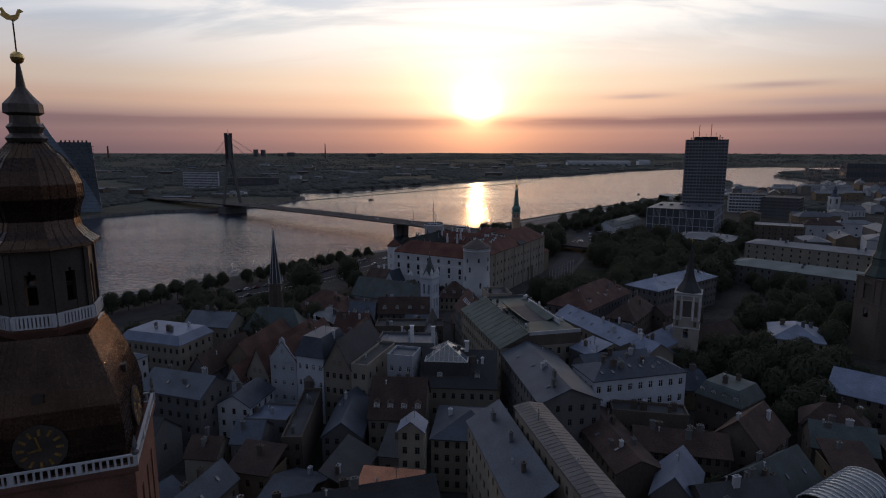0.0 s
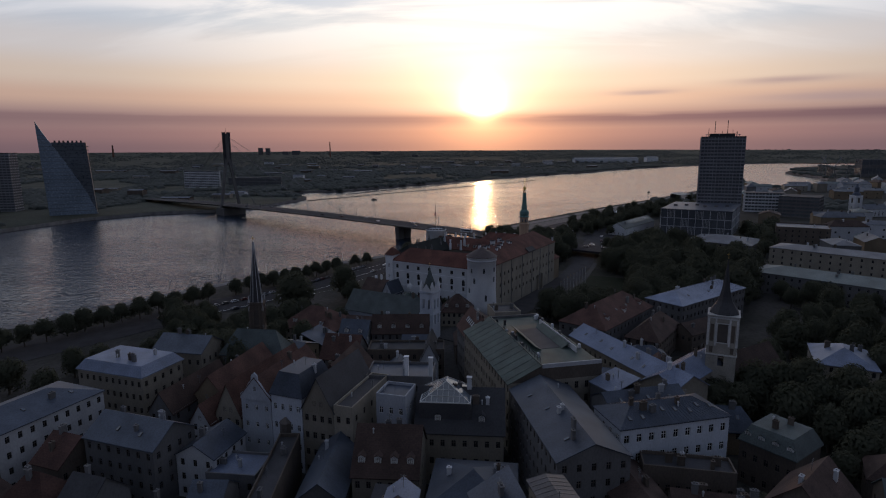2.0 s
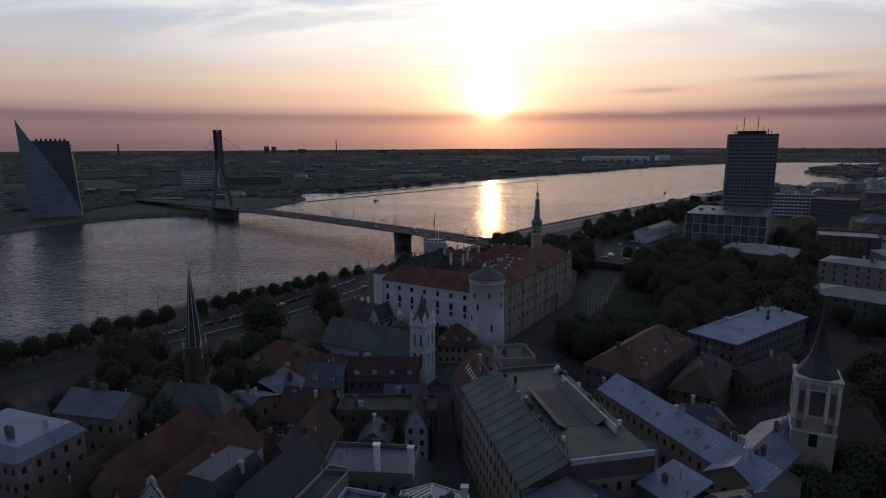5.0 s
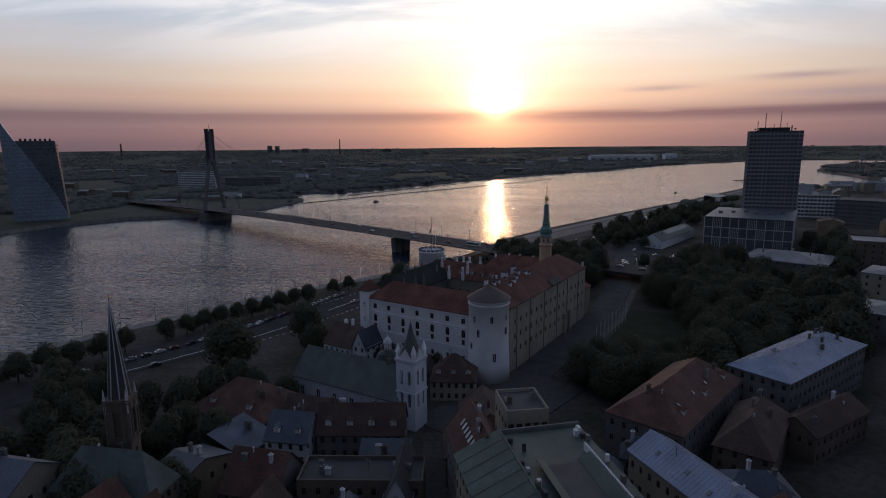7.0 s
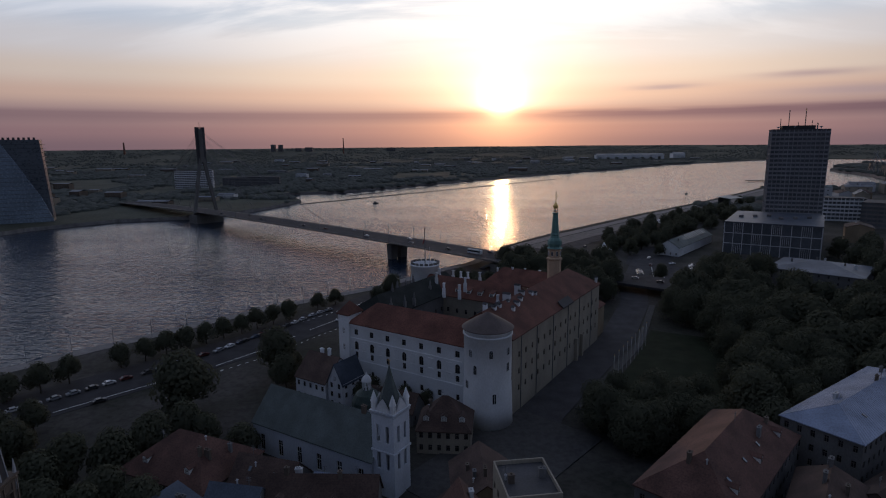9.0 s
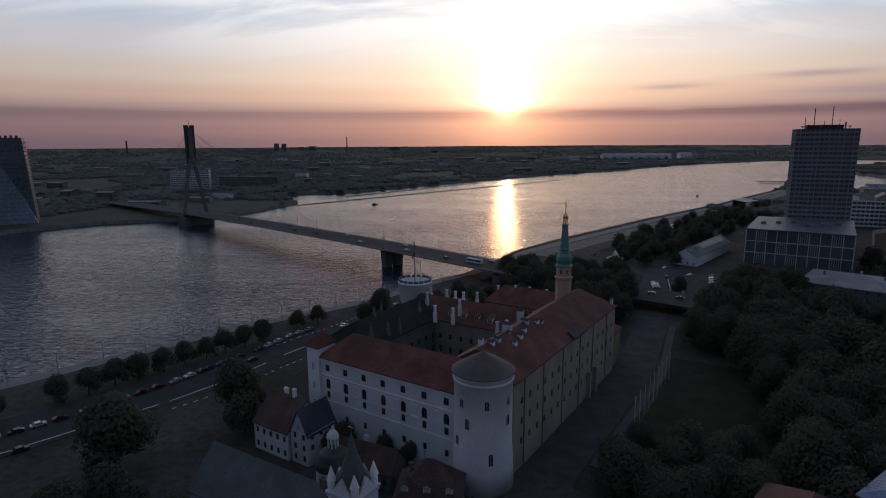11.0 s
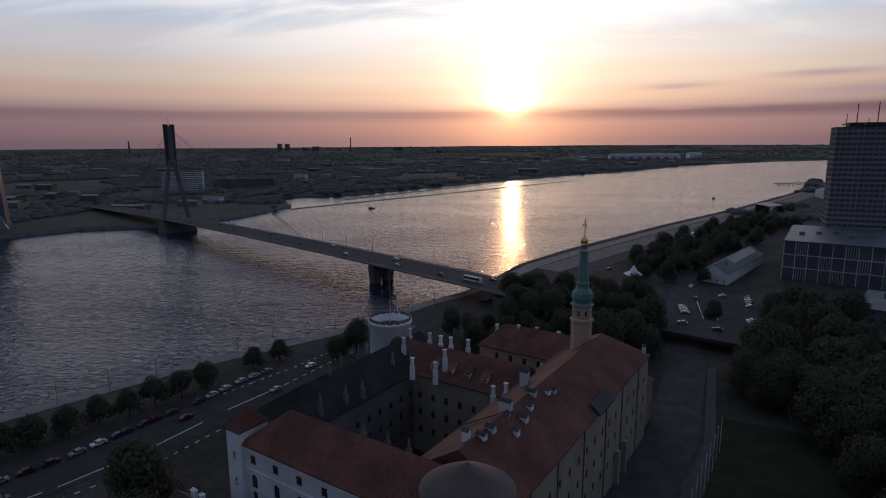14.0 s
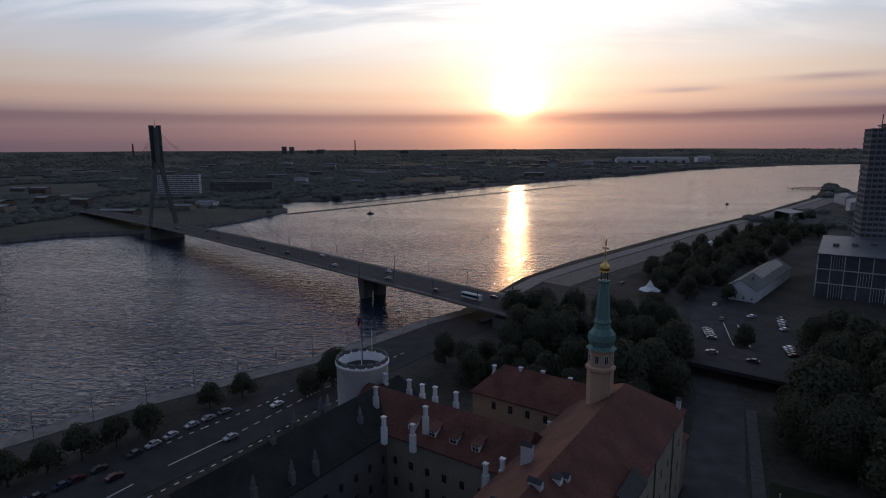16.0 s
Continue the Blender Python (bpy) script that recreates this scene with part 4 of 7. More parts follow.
for k in range(8):      # small openings of the bell stage
    a = k * math.pi / 4
    put("window", arched_window(.7, 1.7), st, pose(9 + 2.46 * math.cos(a), 73 + 2.46 * math.sin(a), 38.0, 0, 0, math.degrees(a) + 90))
part("flashing_wall", cbox(13.4, 18.3, 67.6, 67.9, 20.0, 24.0), M_WHITE, CASTLE, "whitewashed end wall below the tower")

for x, y, z in ((43.0, 42.8, 25), (36.2, 43.5, 25), (47.3, 56.8, 27), (43.3, 56.4, 27), (40.2, 56.9, 27), (33.6, 55.2, 28), (54.1, 56.6, 27), (51.0, 49.6, 27), (36.2, 47.9, 27), (17.9, 40.7, 24), (16.2, 43.8, 24),
                (38.6, 80.5, 24.6), (31.3, 80.6, 25.6), (26.2, 82.4, 25.2), (18.9, 81.6, 25.4), (53.9, 47.9, 24)):
    bm = cbox(x - .55, x + .55, y - .45, y + .45, z - 2.5, z + 1.2)
    box(bm, x - .36, x + .36, y - .32, y + .32, z + 1.2, z + 3.2)
    box(bm, x - .5, x + .5, y - .45, y + .45, z + 3.2, z + 3.45)
    bmesh.ops.remove_doubles(bm, verts=bm.verts, dist=.001)
    part("chimney", bm, M_WHITE, CASTLE, "tall white plastered chimney")
for x, y, z, w, h in ((11.6, 44.2, 27.9, 2.0, 3.4), (5.1, 33.8, 30.9, 2.1, 1.2), (3.4, 38.1, 29.9, 1.4, 1.3), (2.7, 40.1, 29.4, 1.0, 1.2), (6.2, 24.6, 31.3, 2.6, 1.9), (3.4, 29.4, 29.9, 1.4, 1.2), (2.7, 25.1, 29.4, 2.0, 1.3),
                      (4.8, 22.6, 30.7, .8, .7), (4.8, 16.0, 30.8, 1.8, 1.1), (1.6, 20.2, 28.7, 1.0, 1.6), (4.8, 12.7, 30.7, 1.7, 1.2), (6.8, 10.7, 30.9, 1.2, 2.0), (-4.2, 86.5, 24.5, .8, 3.1)):
    bm = cbox(x - w / 2, x + w / 2, y - .6, y + .6, z - 2, z + h)
    slab(bm, [[(x - w / 2 - .15, y - .75, z + h), (x + w / 2 + .15, y - .75, z + h), (x + w / 2 + .15, y, z + h + .5), (x - w / 2 - .15, y, z + h + .5)], [(x + w / 2 + .15, y + .75, z + h), (x - w / 2 - .15, y + .75, z + h), (x - w / 2 - .15, y, z + h + .5), (x + w / 2 + .15, y, z + h + .5)]], .1, 1)
    part("chimney", bm, (M_WHITE, M_DARKR), CASTLE, "broad white chimney stack with a tin cap")
for x, y, z in ((47.3, 14.2, 25.5), (54.1, 23.9, 28), (47, 22.1, 24.5), (58.6, 32.9, 26.5), (49.9, 43.2, 25.5), (46.2, 27, 24.5), (63, 44.4, 24), (56, 39.9, 28), (31.8, 11.2, 24), (25.6, 11.4, 24), (20.2, 11.3, 24)):
    bm = cbox(x - .5, x + .5, y - .45, y + .45, z - 3, z + .8)
    lathe(bm, [(.42, z + .8), (.36, z + 2.0), (.05, z + 3.2)], 4, x, y, math.pi / 4)
    part("chimney", bm, M_GREYW, CASTLE, "slim grey-white chimney with a pointed top")
for x in (24.8, 30.0, 35.2, 40.4):      # dormers on the cross wing
    y, z = 48.6, 23.7
    bm = cbox(x - .9, x + .9, y, y + 2.4, z - .3, z + 1.5)
    slab(bm, [[(x - 1.1, y - .2, z + 1.5), (x + 1.1, y - .2, z + 1.5), (x + 1.1, y + 3, z + 2.3), (x - 1.1, y + 3, z + 2.3)]], .12, 1)
    dm = part("dormer", bm, (M_FRAME, M_TILE), CASTLE)
    put("window", window_mesh(1.5, 1.2), dm, pose(x - .75, y - .08, z + .1))
for y in (12, 24, 38, 52, 64, 78):      # rain pipes and shallow buttresses on the long wall
    part("rain_pipe", cbox(-5.45, -5.22, y, y + .25, 0, 24), M_STEEL, CASTLE)
for i, y in enumerate((60, 66)):
    part("buttress", box(B(), -6.4, -5.2, y, y + 1.2, 0, 9), M_CREAM, CASTLE)
bm = slab(B(), [[(-6.2, 45, 25.0), (-6.2, 55, 25.0), (-3.9, 55, 27.0), (-3.9, 45, 27.0)]], .5)
part("eaves_parapet", bm, M_DARKR, CASTLE, "dark sheet-metal apron over the eaves")
part("ridge_flashing", beam(B(), (-5.0, 8, 25.0), (6.0, 19, 31.6), .3, .2), M_GREYR, CASTLE)
part("ridge_flashing", beam(B(), (17.2, 23.6, 24.9), (6.0, 21.2, 31.85), .35, .25), M_GREYR, CASTLE)
for x, y in ((60, 55), (62, 61)):
    part("flagpole", beam(B(), (x, y, 31), (x, y, 38.5), .14), M_FRAME, CASTLE)

# ---- the old town ----
H = house
H("grey-roofed long house with a row of upper windows", (-121, 98), (-101.5, 155), 18, 6, 22, 25, "hip", M_PLASTER, M_GREYR, 4, 20, 5, chims=5, lights=5)
H("cream corner house with a bright sheet-metal roof", (-119, 170), (-95, 163), 16, 6, 22.3, 25, "mansard", M_CREAM, M_BLUER, 4, 10, 5, chims=4)
H("pale house with a grey pitched roof", (-106, 189), (-88, 186), 13, 6, 21.5, 25.5, "gable_x", M_CREAM, M_GREYR, 3, 6, 4, chims=2)
H("narrow old house with a plain gable", (-88, 153.6), (-80.5, 152), 26, 6, 17, 22.5, "gable_y", M_GREYW, M_TILEB, 3, 3, 6, gable_n=2)
H("small gabled house with a red tiled roof", (-74.5, 149.5), (-68.3, 148), 12, 6, 16, 21, "gable_y", M_PLASTER, M_TILER, 3, 2, 3, gable_n=1)
H("old warehouse with a red tiled roof", (-80, 162), (-68.5, 160), 30, 6, 17, 24, "gable_y", M_OCHRE, M_TILER, 3, 4, 6, chims=1)
H("long house with a steep red tiled roof", (-68, 151), (-60.3, 149), 34, 6, 18, 26.5, "gable_y", M_CREAM, M_TILER, 3, 3, 8, gable_n=2)
e = H("white medieval house with a curved gable", (-59.0, 147), (-50.4, 144.8), 26, 6, 24.8, 30.2, "gable_y", M_BLUEW, M_TILER, 4, 3, 5, ww=.9, wh=1.4)
W = (Vector((-59.0, 147)) - Vector((-50.4, 144.8))).length
half = [(0, 18), (0, 19.4), (.1, 20.1), (.2, 21.2), (.31, 22.7), (.385, 23.3), (.4, 24.6), (.44, 25.1), (.5, 25.5)]
bm, ring = B(), half + [(1 - a, b) for a, b in half[-2::-1]]
for y in (-.3, .15):
    face(bm, [(a * W, y, b) for a, b in ring])
for i in range(len(ring)):
    (a, b), (c, d) = ring[i], ring[(i + 1) % len(ring)]
    face(bm, [(a * W, -.3, b), (c * W, -.3, d), (c * W, .15, d), (a * W, .15, b)])
part("gable", bm, M_BLUEW, e, "curved white gable with a crown")
put("window", window_mesh(.8, 1.1, True), e, pose(W / 2 - .4, -.36, 20.6))
f = H("pale house with a grey mansard roof and oriel", (-50.2, 144.6), (-41.4, 141.6), 14, 6, 26.5, 32, "mansard", M_BLUEW, M_GREYR, 4, 4, 4, ww=.9, chims=1)
bm = lathe(B(), [(.4, 8.6), (1.5, 9.8), (1.5, 13.2), (1.7, 13.4), (.3, 14.6)], 8, 4.2, -.1)
part("oriel", bm, M_DFRAME, f, "dark polygonal oriel window")
H("cream gabled house with a dark roof", (-41.2, 141.5), (-32.8, 139.0), 22, 6, 24.5, 32.5, "gable_y", M_CREAM, M_DARKR, 4, 4, 5, gable_n=2)
H("narrow cream house beside a gable", (-32.7, 138.9), (-27.8, 137.5), 22, 6, 25.5, 26.2, "flat", M_CREAM, M_DARKR, 4, 2, 5)
H("house with a blue-grey sheet roof", (-91, 131), (-71, 125), 13, 6, 21, 25, "gable_x", M_GREYW, M_GREYR, 4, 7, 4, chims=3, lights=2)
H("low yard building with a flat roof", (-60, 126.5), (-48, 125.5), 10, 6, 14.5, 15.1, "flat", M_GREYW, M_BLUER, 2, 4, 3, chims=2)
H("yard building with a sloping grey roof", (-69, 131), (-59, 129), 13, 6, 17, 20, "gable_y", M_PLASTER, M_GREYR, 3, 3, 4, chims=1)
H("narrow brown party-wall building with flat roof", (-46.5, 139), (-44.4, 110), 5, 6, 17.5, 18.4, "flat", M_BROWNW, M_DARKR, 3, 8, 2, chims=3)
H("house with a smooth blue-grey roof", (-36, 116), (-26, 116), 24, 6, 15.5, 19.5, "gable_y", M_GREYW, M_GREYR, 3, 4, 7, lights=0)
H("brown house with two rows of dormers", (-25, 121.5), (-10.5, 121), 17, 6, 18, 26, "gable_x", M_CREAM, M_TILEB, 3, 6, 5, dorms=4, chims=2)
H("small pavilion with a white metal roof", (-14.8, 100), (-9.2, 99.6), 5, 6, 25.8, 28, "gable_y", M_CREAM, M_BLUER, 6, 2, 2)
H("grey-roofed house with a corner turret", (-8, 108.5), (9.5, 107), 18, 6, 19.5, 23, "hip", M_CREAM, M_GREYR, 4, 7, 6, chims=3, seams=1.1)
H("house with a smooth grey-blue roof slope", (0.6, 101), (8.2, 68), 6.8, 6, 27.5, 32, "shed", M_CREAM, M_GREYR, 5, 11, 3, chims=2)
H("tall narrow house with a ribbed metal roof", (10.3, 94.5), (19, 58.5), 5.8, 6, 34.3, 34.9, "gable_x", M_CREAM, M_BROWNMET, 6, 12, 2, seams=1.1)
H("broad house with a dark sheet roof", (-46, 62), (-4, 76), 14, 6, 20.5, 26, "gable_x", M_BROWNW, M_DARKR, 4, 14, 4, chims=5, lights=4)
H("yard house with a copper sheet roof", (-22, 88), (-9.5, 86.5), 6, 6, 19, 20.5, "shed", M_CREAM, M_GLOWCU, 3, 4, 2, seams=.8)
H("corner house with a copper-edged roof", (-3.5, 77), (5.5, 64), 8, 6, 20, 22, "hip", M_CREAM, M_GLOWCU, 4, 5, 3, chims=2)
hh = H("dark-roofed house with a glazed roof lantern", (-12.6, 138), (9, 137), 18, 6, 20, 28, "gable_x", M_CREAM, M_DARKR, 3, 8, 5, dorms=2, chims=3)
bm = B()
P0, P1, P2, P3, R0, R1 = (1, 2.6, 20.4), (13.4, 2.6, 20.4), (13.4, 13, 20.4), (1, 13, 20.4), (7.2, 7, 24.2), (7.2, 10, 24.2)
slab(bm, [[P0, P1, R0], [P1, P2, R1, R0], [P2, P3, R1], [P3, P0, R0, R1]], .12)
lan = part("roof_lantern", bm, M_SKYL, hh, "hipped glass roof lantern")
part("lantern_curb", cbox(.8, 13.6, 2.4, 13.2, 15, 20.35), M_DARKR, hh)
bm, up = B(), Vector((0, 0, .08))
for a, b in ((P0, R0), (P1, R0), (P2, R1), (P3, R1), (R0, R1), (P0, P1), (P3, P0), (P1, P2)):
    beam(bm, Vector(a) + up, Vector(b) + up, .2)
for i in range(1, 9):
    u = i / 9
    e0 = Vector(P0).lerp(Vector(P1), u)
    k = 1 - abs(u - .5) * 2
    beam(bm, e0 + up, e0.lerp(Vector((e0.x, 7, 24.2)), k) + up, .1)
    e1 = Vector(P0).lerp(Vector(P3), u)
    k = min(1, (e1.y - 2.6) / 4.4, (13 - e1.y) / 3)
    beam(bm, e1 + up, e1.lerp(Vector((7.2, e1.y, 24.2)), k) + up, .1)
for k in (.3, .6):
    beam(bm, Vector(P0).lerp(Vector(R0), k) + up, Vector(P1).lerp(Vector(R0), k) + up, .1)
    beam(bm, Vector(P0).lerp(Vector(R0), k) + up, Vector(P3).lerp(Vector(R1), k) + up, .1)
part("glazing_bar", bm, M_FRAME, lan)
for x, y, h in ((12.9, 8.9, 24.6),):
    bm = cbox(x - .55, x + .55, y - .5, y + .5, 15, h)
    box(bm, x - .7, x + .7, y - .65, y + .65, h, h + .25)
    part("chimney", bm, M_WHITE, hh, "tall whitewashed chimney")
hi = H("long pale block with a green copper roof", (-0.8, 199), (11.4, 153.5), 27, 6, 25.8, 25.9, "flat", M_CREAM, M_GREENR, 5, 17, 9, ww=1.1, wh=2.0, cmat=M_GREYW)
W = 47.1
bm, prof = B(), [(.05, 19.7), (9, 24.0), (9.3, 23.4), (26.9, 23.4), (26.9, 19.7)]      # attic storey under the street slope and the deck
for x in (.05, W - .05):
    face(bm, [(x, y, z) for y, z in prof])
for (y0, z0), (y1, z1) in zip(prof, prof[1:]):
    face(bm, [(.05, y0, z0), (W - .05, y0, z0), (W - .05, y1, z1), (.05, y1, z1)])
part("attic", bm, M_BROWNW, hi)
part("street_slope", slab(B(), [[(-.2, -.5, 19.75), (W + .1, -.5, 19.75), (W + .1, 9.1, 24.25), (-.2, 9.1, 24.25)]], .2), M_GREENR, hi, "green copper street slope")
part("roof_deck", cbox(.2, W - .6, 9.2, 26.7, 23.42, 23.56), M_GREENR, hi)
part("ridge_cap", beam(B(), (-.2, 9.2, 24.3), (W + .1, 9.2, 24.3), .35, .25), M_GREENR, hi)
for k in range(3, 38, 3):
    part("standing_seam", beam(B(), (k * 1.25, -.45, 19.83), (k * 1.25, 9.0, 24.28), .05, .06), M_GREENR, hi)
# thin dark sheet on the deck stands in for a sunken well's shade
part("light_well", cbox(14, 33, 14, 21, 23.57, 23.62), M_DARKR, hi)
part("well_slope", slab(B(), [[(13, 12.2, 25.0), (34, 12.2, 25.0), (34, 14.4, 23.7), (13, 14.4, 23.7)], [(34, 23.2, 25.0), (13, 23.2, 25.0), (13, 20.8, 23.7), (34, 20.8, 23.7)]], .15), M_GREENR, hi)
rngv = random.Random(4)
for i in range(20):
    x, y, q = rngv.uniform(3, 44), rngv.choice((rngv.uniform(9.6, 12), rngv.uniform(23.6, 26))), rngv.uniform(.25, .7)
    part("roof_vent", cbox(x - q, x + q, y - .35, y + .35, 23.5, 23.5 + rngv.uniform(.8, 2.0)), rngv.choice((M_PLASTER, M_GREYW, M_DARKR, M_WHITE)), hi)
part("roof_parapet", cbox(W - .5, W - .05, 9.4, 26.8, 23.4, 24.5), M_PLASTER, hi)
part("roof_parapet", cbox(.05, .5, 9.4, 26.8, 23.4, 24.3), M_GREYW, hi)
part("roof_parapet", cbox(10, 38, 23.4, 23.7, 23.5, 25.2), M_PLASTER, hi)
for i in range(7):      # iron railing posts along the deck
    part("rail_post", beam(B(), (30 + i * 2.2, 10.4, 23.5), (30 + i * 2.2, 10.4, 24.9), .12), M_DARKR, hi)
part("rail", beam(B(), (30, 10.4, 24.9), (43.2, 10.4, 24.9), .08), M_DARKR, hi)
H("long street house with a grey-blue roof", (11.7, 152.6), (18.6, 116.8), 16, 6, 24.8, 28.2, "gable_x", M_GREYW, M_GREYR, 5, 13, 5, chims=3, lights=3)
H("white house with a blue-grey metal roof", (35, 130.5), (62.6, 138.4), 12.5, 6, 25.2, 28, "hip", M_BLUEW, M_GREYR, 4, 9, 4, ww=1.3, wh=2.0, chims=4, lights=8, seams=.9)
H("rear house with a grey metal slope", (36.5, 143.5), (57.5, 149.5), 11, 6, 23, 26, "gable_x", M_GREYW, M_GREYR, 3, 7, 4, chims=3, lights=5)
H("small annex with a bright metal roof", (33.8, 157.8), (38.1, 150.5), 9, 6, 25, 27.3, "shed", M_GREYW, M_BLUER, 3, 3, 3, chims=1)
H("long barrack with a pale blue metal roof", (38, 213), (59.2, 164), 12, 6, 20, 23.6, "gable_x", M_CREAM, M_BLUER, 3, 19, 4, chims=5, lights=6, seams=1.0)
H("barrack wing with a pale blue metal roof", (59.4, 163.6), (82, 186.5), 11, 6, 20, 23.6, "gable_x", M_CREAM, M_BLUER, 3, 10, 4, chims=3, seams=1.0)
H("long house with a brown tiled roof", (53, 222), (82, 257.5), 20, 6, 19, 26, "hip", M_GREYW, M_TILER, 3, 14, 6, chims=2, lights=4, dorms=3)
H("brown house with a dark hipped roof", (72, 217), (88, 241), 13, 6, 16, 22, "hip", M_BROWNW, M_TILEB, 3, 9, 4, chims=2)
H("long house with a pale blue metal roof", (92, 250), (134, 284), 18, 6, 21, 24.8, "hip", M_GREYW, M_BLUER, 4, 18, 6, chims=6, seams=1.1, lights=3)
H("low house with a pale blue roof", (90, 232), (113, 248), 11, 6, 14, 17.5, "gable_x", M_BROWNW, M_TILEB, 2, 9, 4, chims=2)
sk = H("street house with a red roof and skylights", (-3.6, 216.5), (0.4, 199.2), 11, 6, 22.5, 29.5, "gable_x", M_GREYW, M_TILER, 4, 6, 3, chims=2)
for i in range(6):      # a row of roof windows up the street slope
    # pale plaster on the panes stands in for the western sky they reflect
    o = part("skylight", box(box(B(), -.6, .6, -.95, .95, .05, .22), -.5, .5, -.85, .85, .22, .24, 1), (M_DFRAME, M_PLASTER), sk, "roof window with a pale sky reflection put in its colour")
    o.matrix_basis = pose(5.4 + i * 1.95, 2.9, 16.5 + 2.9 * 7 / 5.5 + .16, math.degrees(math.atan2(7, 5.5)))
H("low street house with a dull tiled roof", (-5.4, 232), (-4.0, 217.6), 11, 6, 14, 18.5, "gable_x", M_BROWNW, M_TILEB, 2, 5, 3, chims=1)
H("small street house with a dark tiled roof", (-2, 251), (0, 233), 14, 6, 13, 18, "gable_x", M_OCHRE, M_TILEB, 2, 6, 4, chims=2)
H("flat-roofed house with a walled roof terrace", (10.4, 214.6), (20.2, 216.6), 12, 6, 27.2, 28, "flat", M_CREAM, M_DARKR, 4, 5, 4, ww=1.3, chims=2)
H("low link building with sloping metal roofs", (11, 200), (23, 203), 11, 6, 21, 24, "shed", M_GREYW, M_BLUER, 3, 4, 6, chims=2, seams=1.0)
H("brown house with tiled roof and dormers", (-37, 222.5), (-15, 223.5), 10, 6, 17, 23, "gable_x", M_GREYW, M_TILEB, 3, 8, 4, dorms=4, chims=2)
H("narrow house with a white-edged gable", (-16, 196), (-10, 196), 17, 6, 16, 22, "gable_y", M_PLASTER, M_DARKR, 3, 2, 5, gable_n=1)
H("low house with a dark hipped roof", (-12, 266.5), (2.6, 266), 13, 6, 13, 20, "hip", M_CREAM, M_TILEB, 2, 6, 4, dorms=3, chims=1)
H("long low house with a slate-blue roof", (-85, 193.5), (-62, 191), 9, 6, 19, 26.5, "hip", M_BROWNW, M_SLATE, 3, 7, 4)
H("large house with a red hipped roof", (-81, 243), (-56, 234.5), 20, 6, 13, 20.5, "hip", M_CREAM, M_TILER, 2, 8, 6, chims=2, dorms=2)
H("white house with a stepped gable", (-56, 299), (-44.3, 292.6), 14, 6, 14, 20.5, "gable_x", M_PLASTER, M_TILEB, 2, 5, 4, chims=2, cmat=M_WHITE)
H("white gabled wing by the castle wall", (-43.5, 293), (-38, 290), 10, 6, 15, 21, "gable_y", M_PLASTER, M_GREYR, 3, 2, 3, gable_n=1)
H("low cottage with a brown tiled roof below the castle", (-31, 287), (-15, 281), 8, 6, 10.5, 15, "gable_x", M_GREYW, M_TILEB, 1, 5, 2, chims=2)
H("house with a blue-grey slate roof", (-50, 221), (-39, 219.5), 11, 6, 16, 21.5, "gable_x", M_PLASTER, M_GREYR, 3, 4, 4, dorms=2)
H("house with a brown tiled roof", (-52, 239), (-37, 235.5), 10, 6, 13, 18, "gable_x", M_GREYW, M_TILEB, 2, 6, 4, lights=2)
H("small yard house with a white metal roof", (-33, 239), (-22, 237.5), 7, 6, 12, 14.5, "gable_x", M_GREYW, M_BLUER, 2, 4, 3)
H("grey flat-roofed house by the street", (-35, 200), (-8, 201), 10, 6, 17.6, 18.4, "flat", M_BROWNW, M_DARKR, 3, 9, 4, chims=3)
tw = H("grey house with tall white chimneys", (-28, 157.6), (-9.5, 157), 11, 6, 25.6, 26.3, "flat", M_GREYW, M_GREYR, 4, 7, 4, chims=1)
for x, y in ((11.3, 1.2), (18.1, .6)):
    bm = cbox(x - .55, x + .55, y - .5, y + .5, 19, 25.4)
    box(bm, x - .7, x + .7, y - .65, y + .65, 25.4, 25.65)
    part("chimney", bm, M_WHITE, tw, "tall whitewashed chimney")
H("narrow house with a pale blue wall", (-22.5, 141.4), (-15, 139.6), 8, 6, 27.6, 28.3, "flat", M_BLUEW, M_GREYR, 4, 3, 3)
H("brown house with a steep tiled roof", (-47, 172), (-35, 170), 22, 6, 17, 24, "gable_y", M_BROWNW, M_TILEB, 3, 4, 6, chims=2)
H("narrow house with a red tiled roof", (-52, 200), (-39, 198), 14, 6, 15, 22, "gable_x", M_GREYW, M_TILER, 3, 5, 4, chims=2)
H("house with a long brown tiled roof", (41, 111.5), (62, 107.5), 11, 6, 16, 19.5, "gable_x", M_BROWNW, M_TILEB, 3, 11, 4, chims=5)
H("low flat-roofed yard building with chimneys", (39, 126), (58, 123), 6.5, 6, 18.5, 19.3, "flat", M_BROWNW, M_DARKR, 2, 9, 2, chims=5)
H("low house with dormers and dark roof", (67.6, 142.6), (75.5, 132.3), 13, 6, 17, 21, "mansard", M_BROWNW, M_SLATE, 2, 5, 5, dorms=4, chims=2)
H("gabled house with a bright red roof", (70, 108.3), (81.5, 119.3), 13, 6, 16.5, 23, "gable_x", M_BROWNW, M_TILEB, 3, 5, 4, chims=2)
H("long brown range with a weathered tiled roof", (26.8, 137), (33.2, 99), 11, 6, 17, 19.6, "gable_x", M_BROWNW, M_TILEB, 3, 13, 3, chims=6, lights=4)
H("low house with a pale sheet roof and skylight", (38.5, 92.5), (46.5, 88.5), 14, 6, 16.5, 21.5, "gable_y", M_GREYW, M_BLUER, 3, 3, 4)
H("broad house with a black felt roof", (48, 82), (66, 86), 15, 6, 15, 20.5, "gable_x", M_BROWNW, M_DARKR, 3, 6, 4, chims=3)
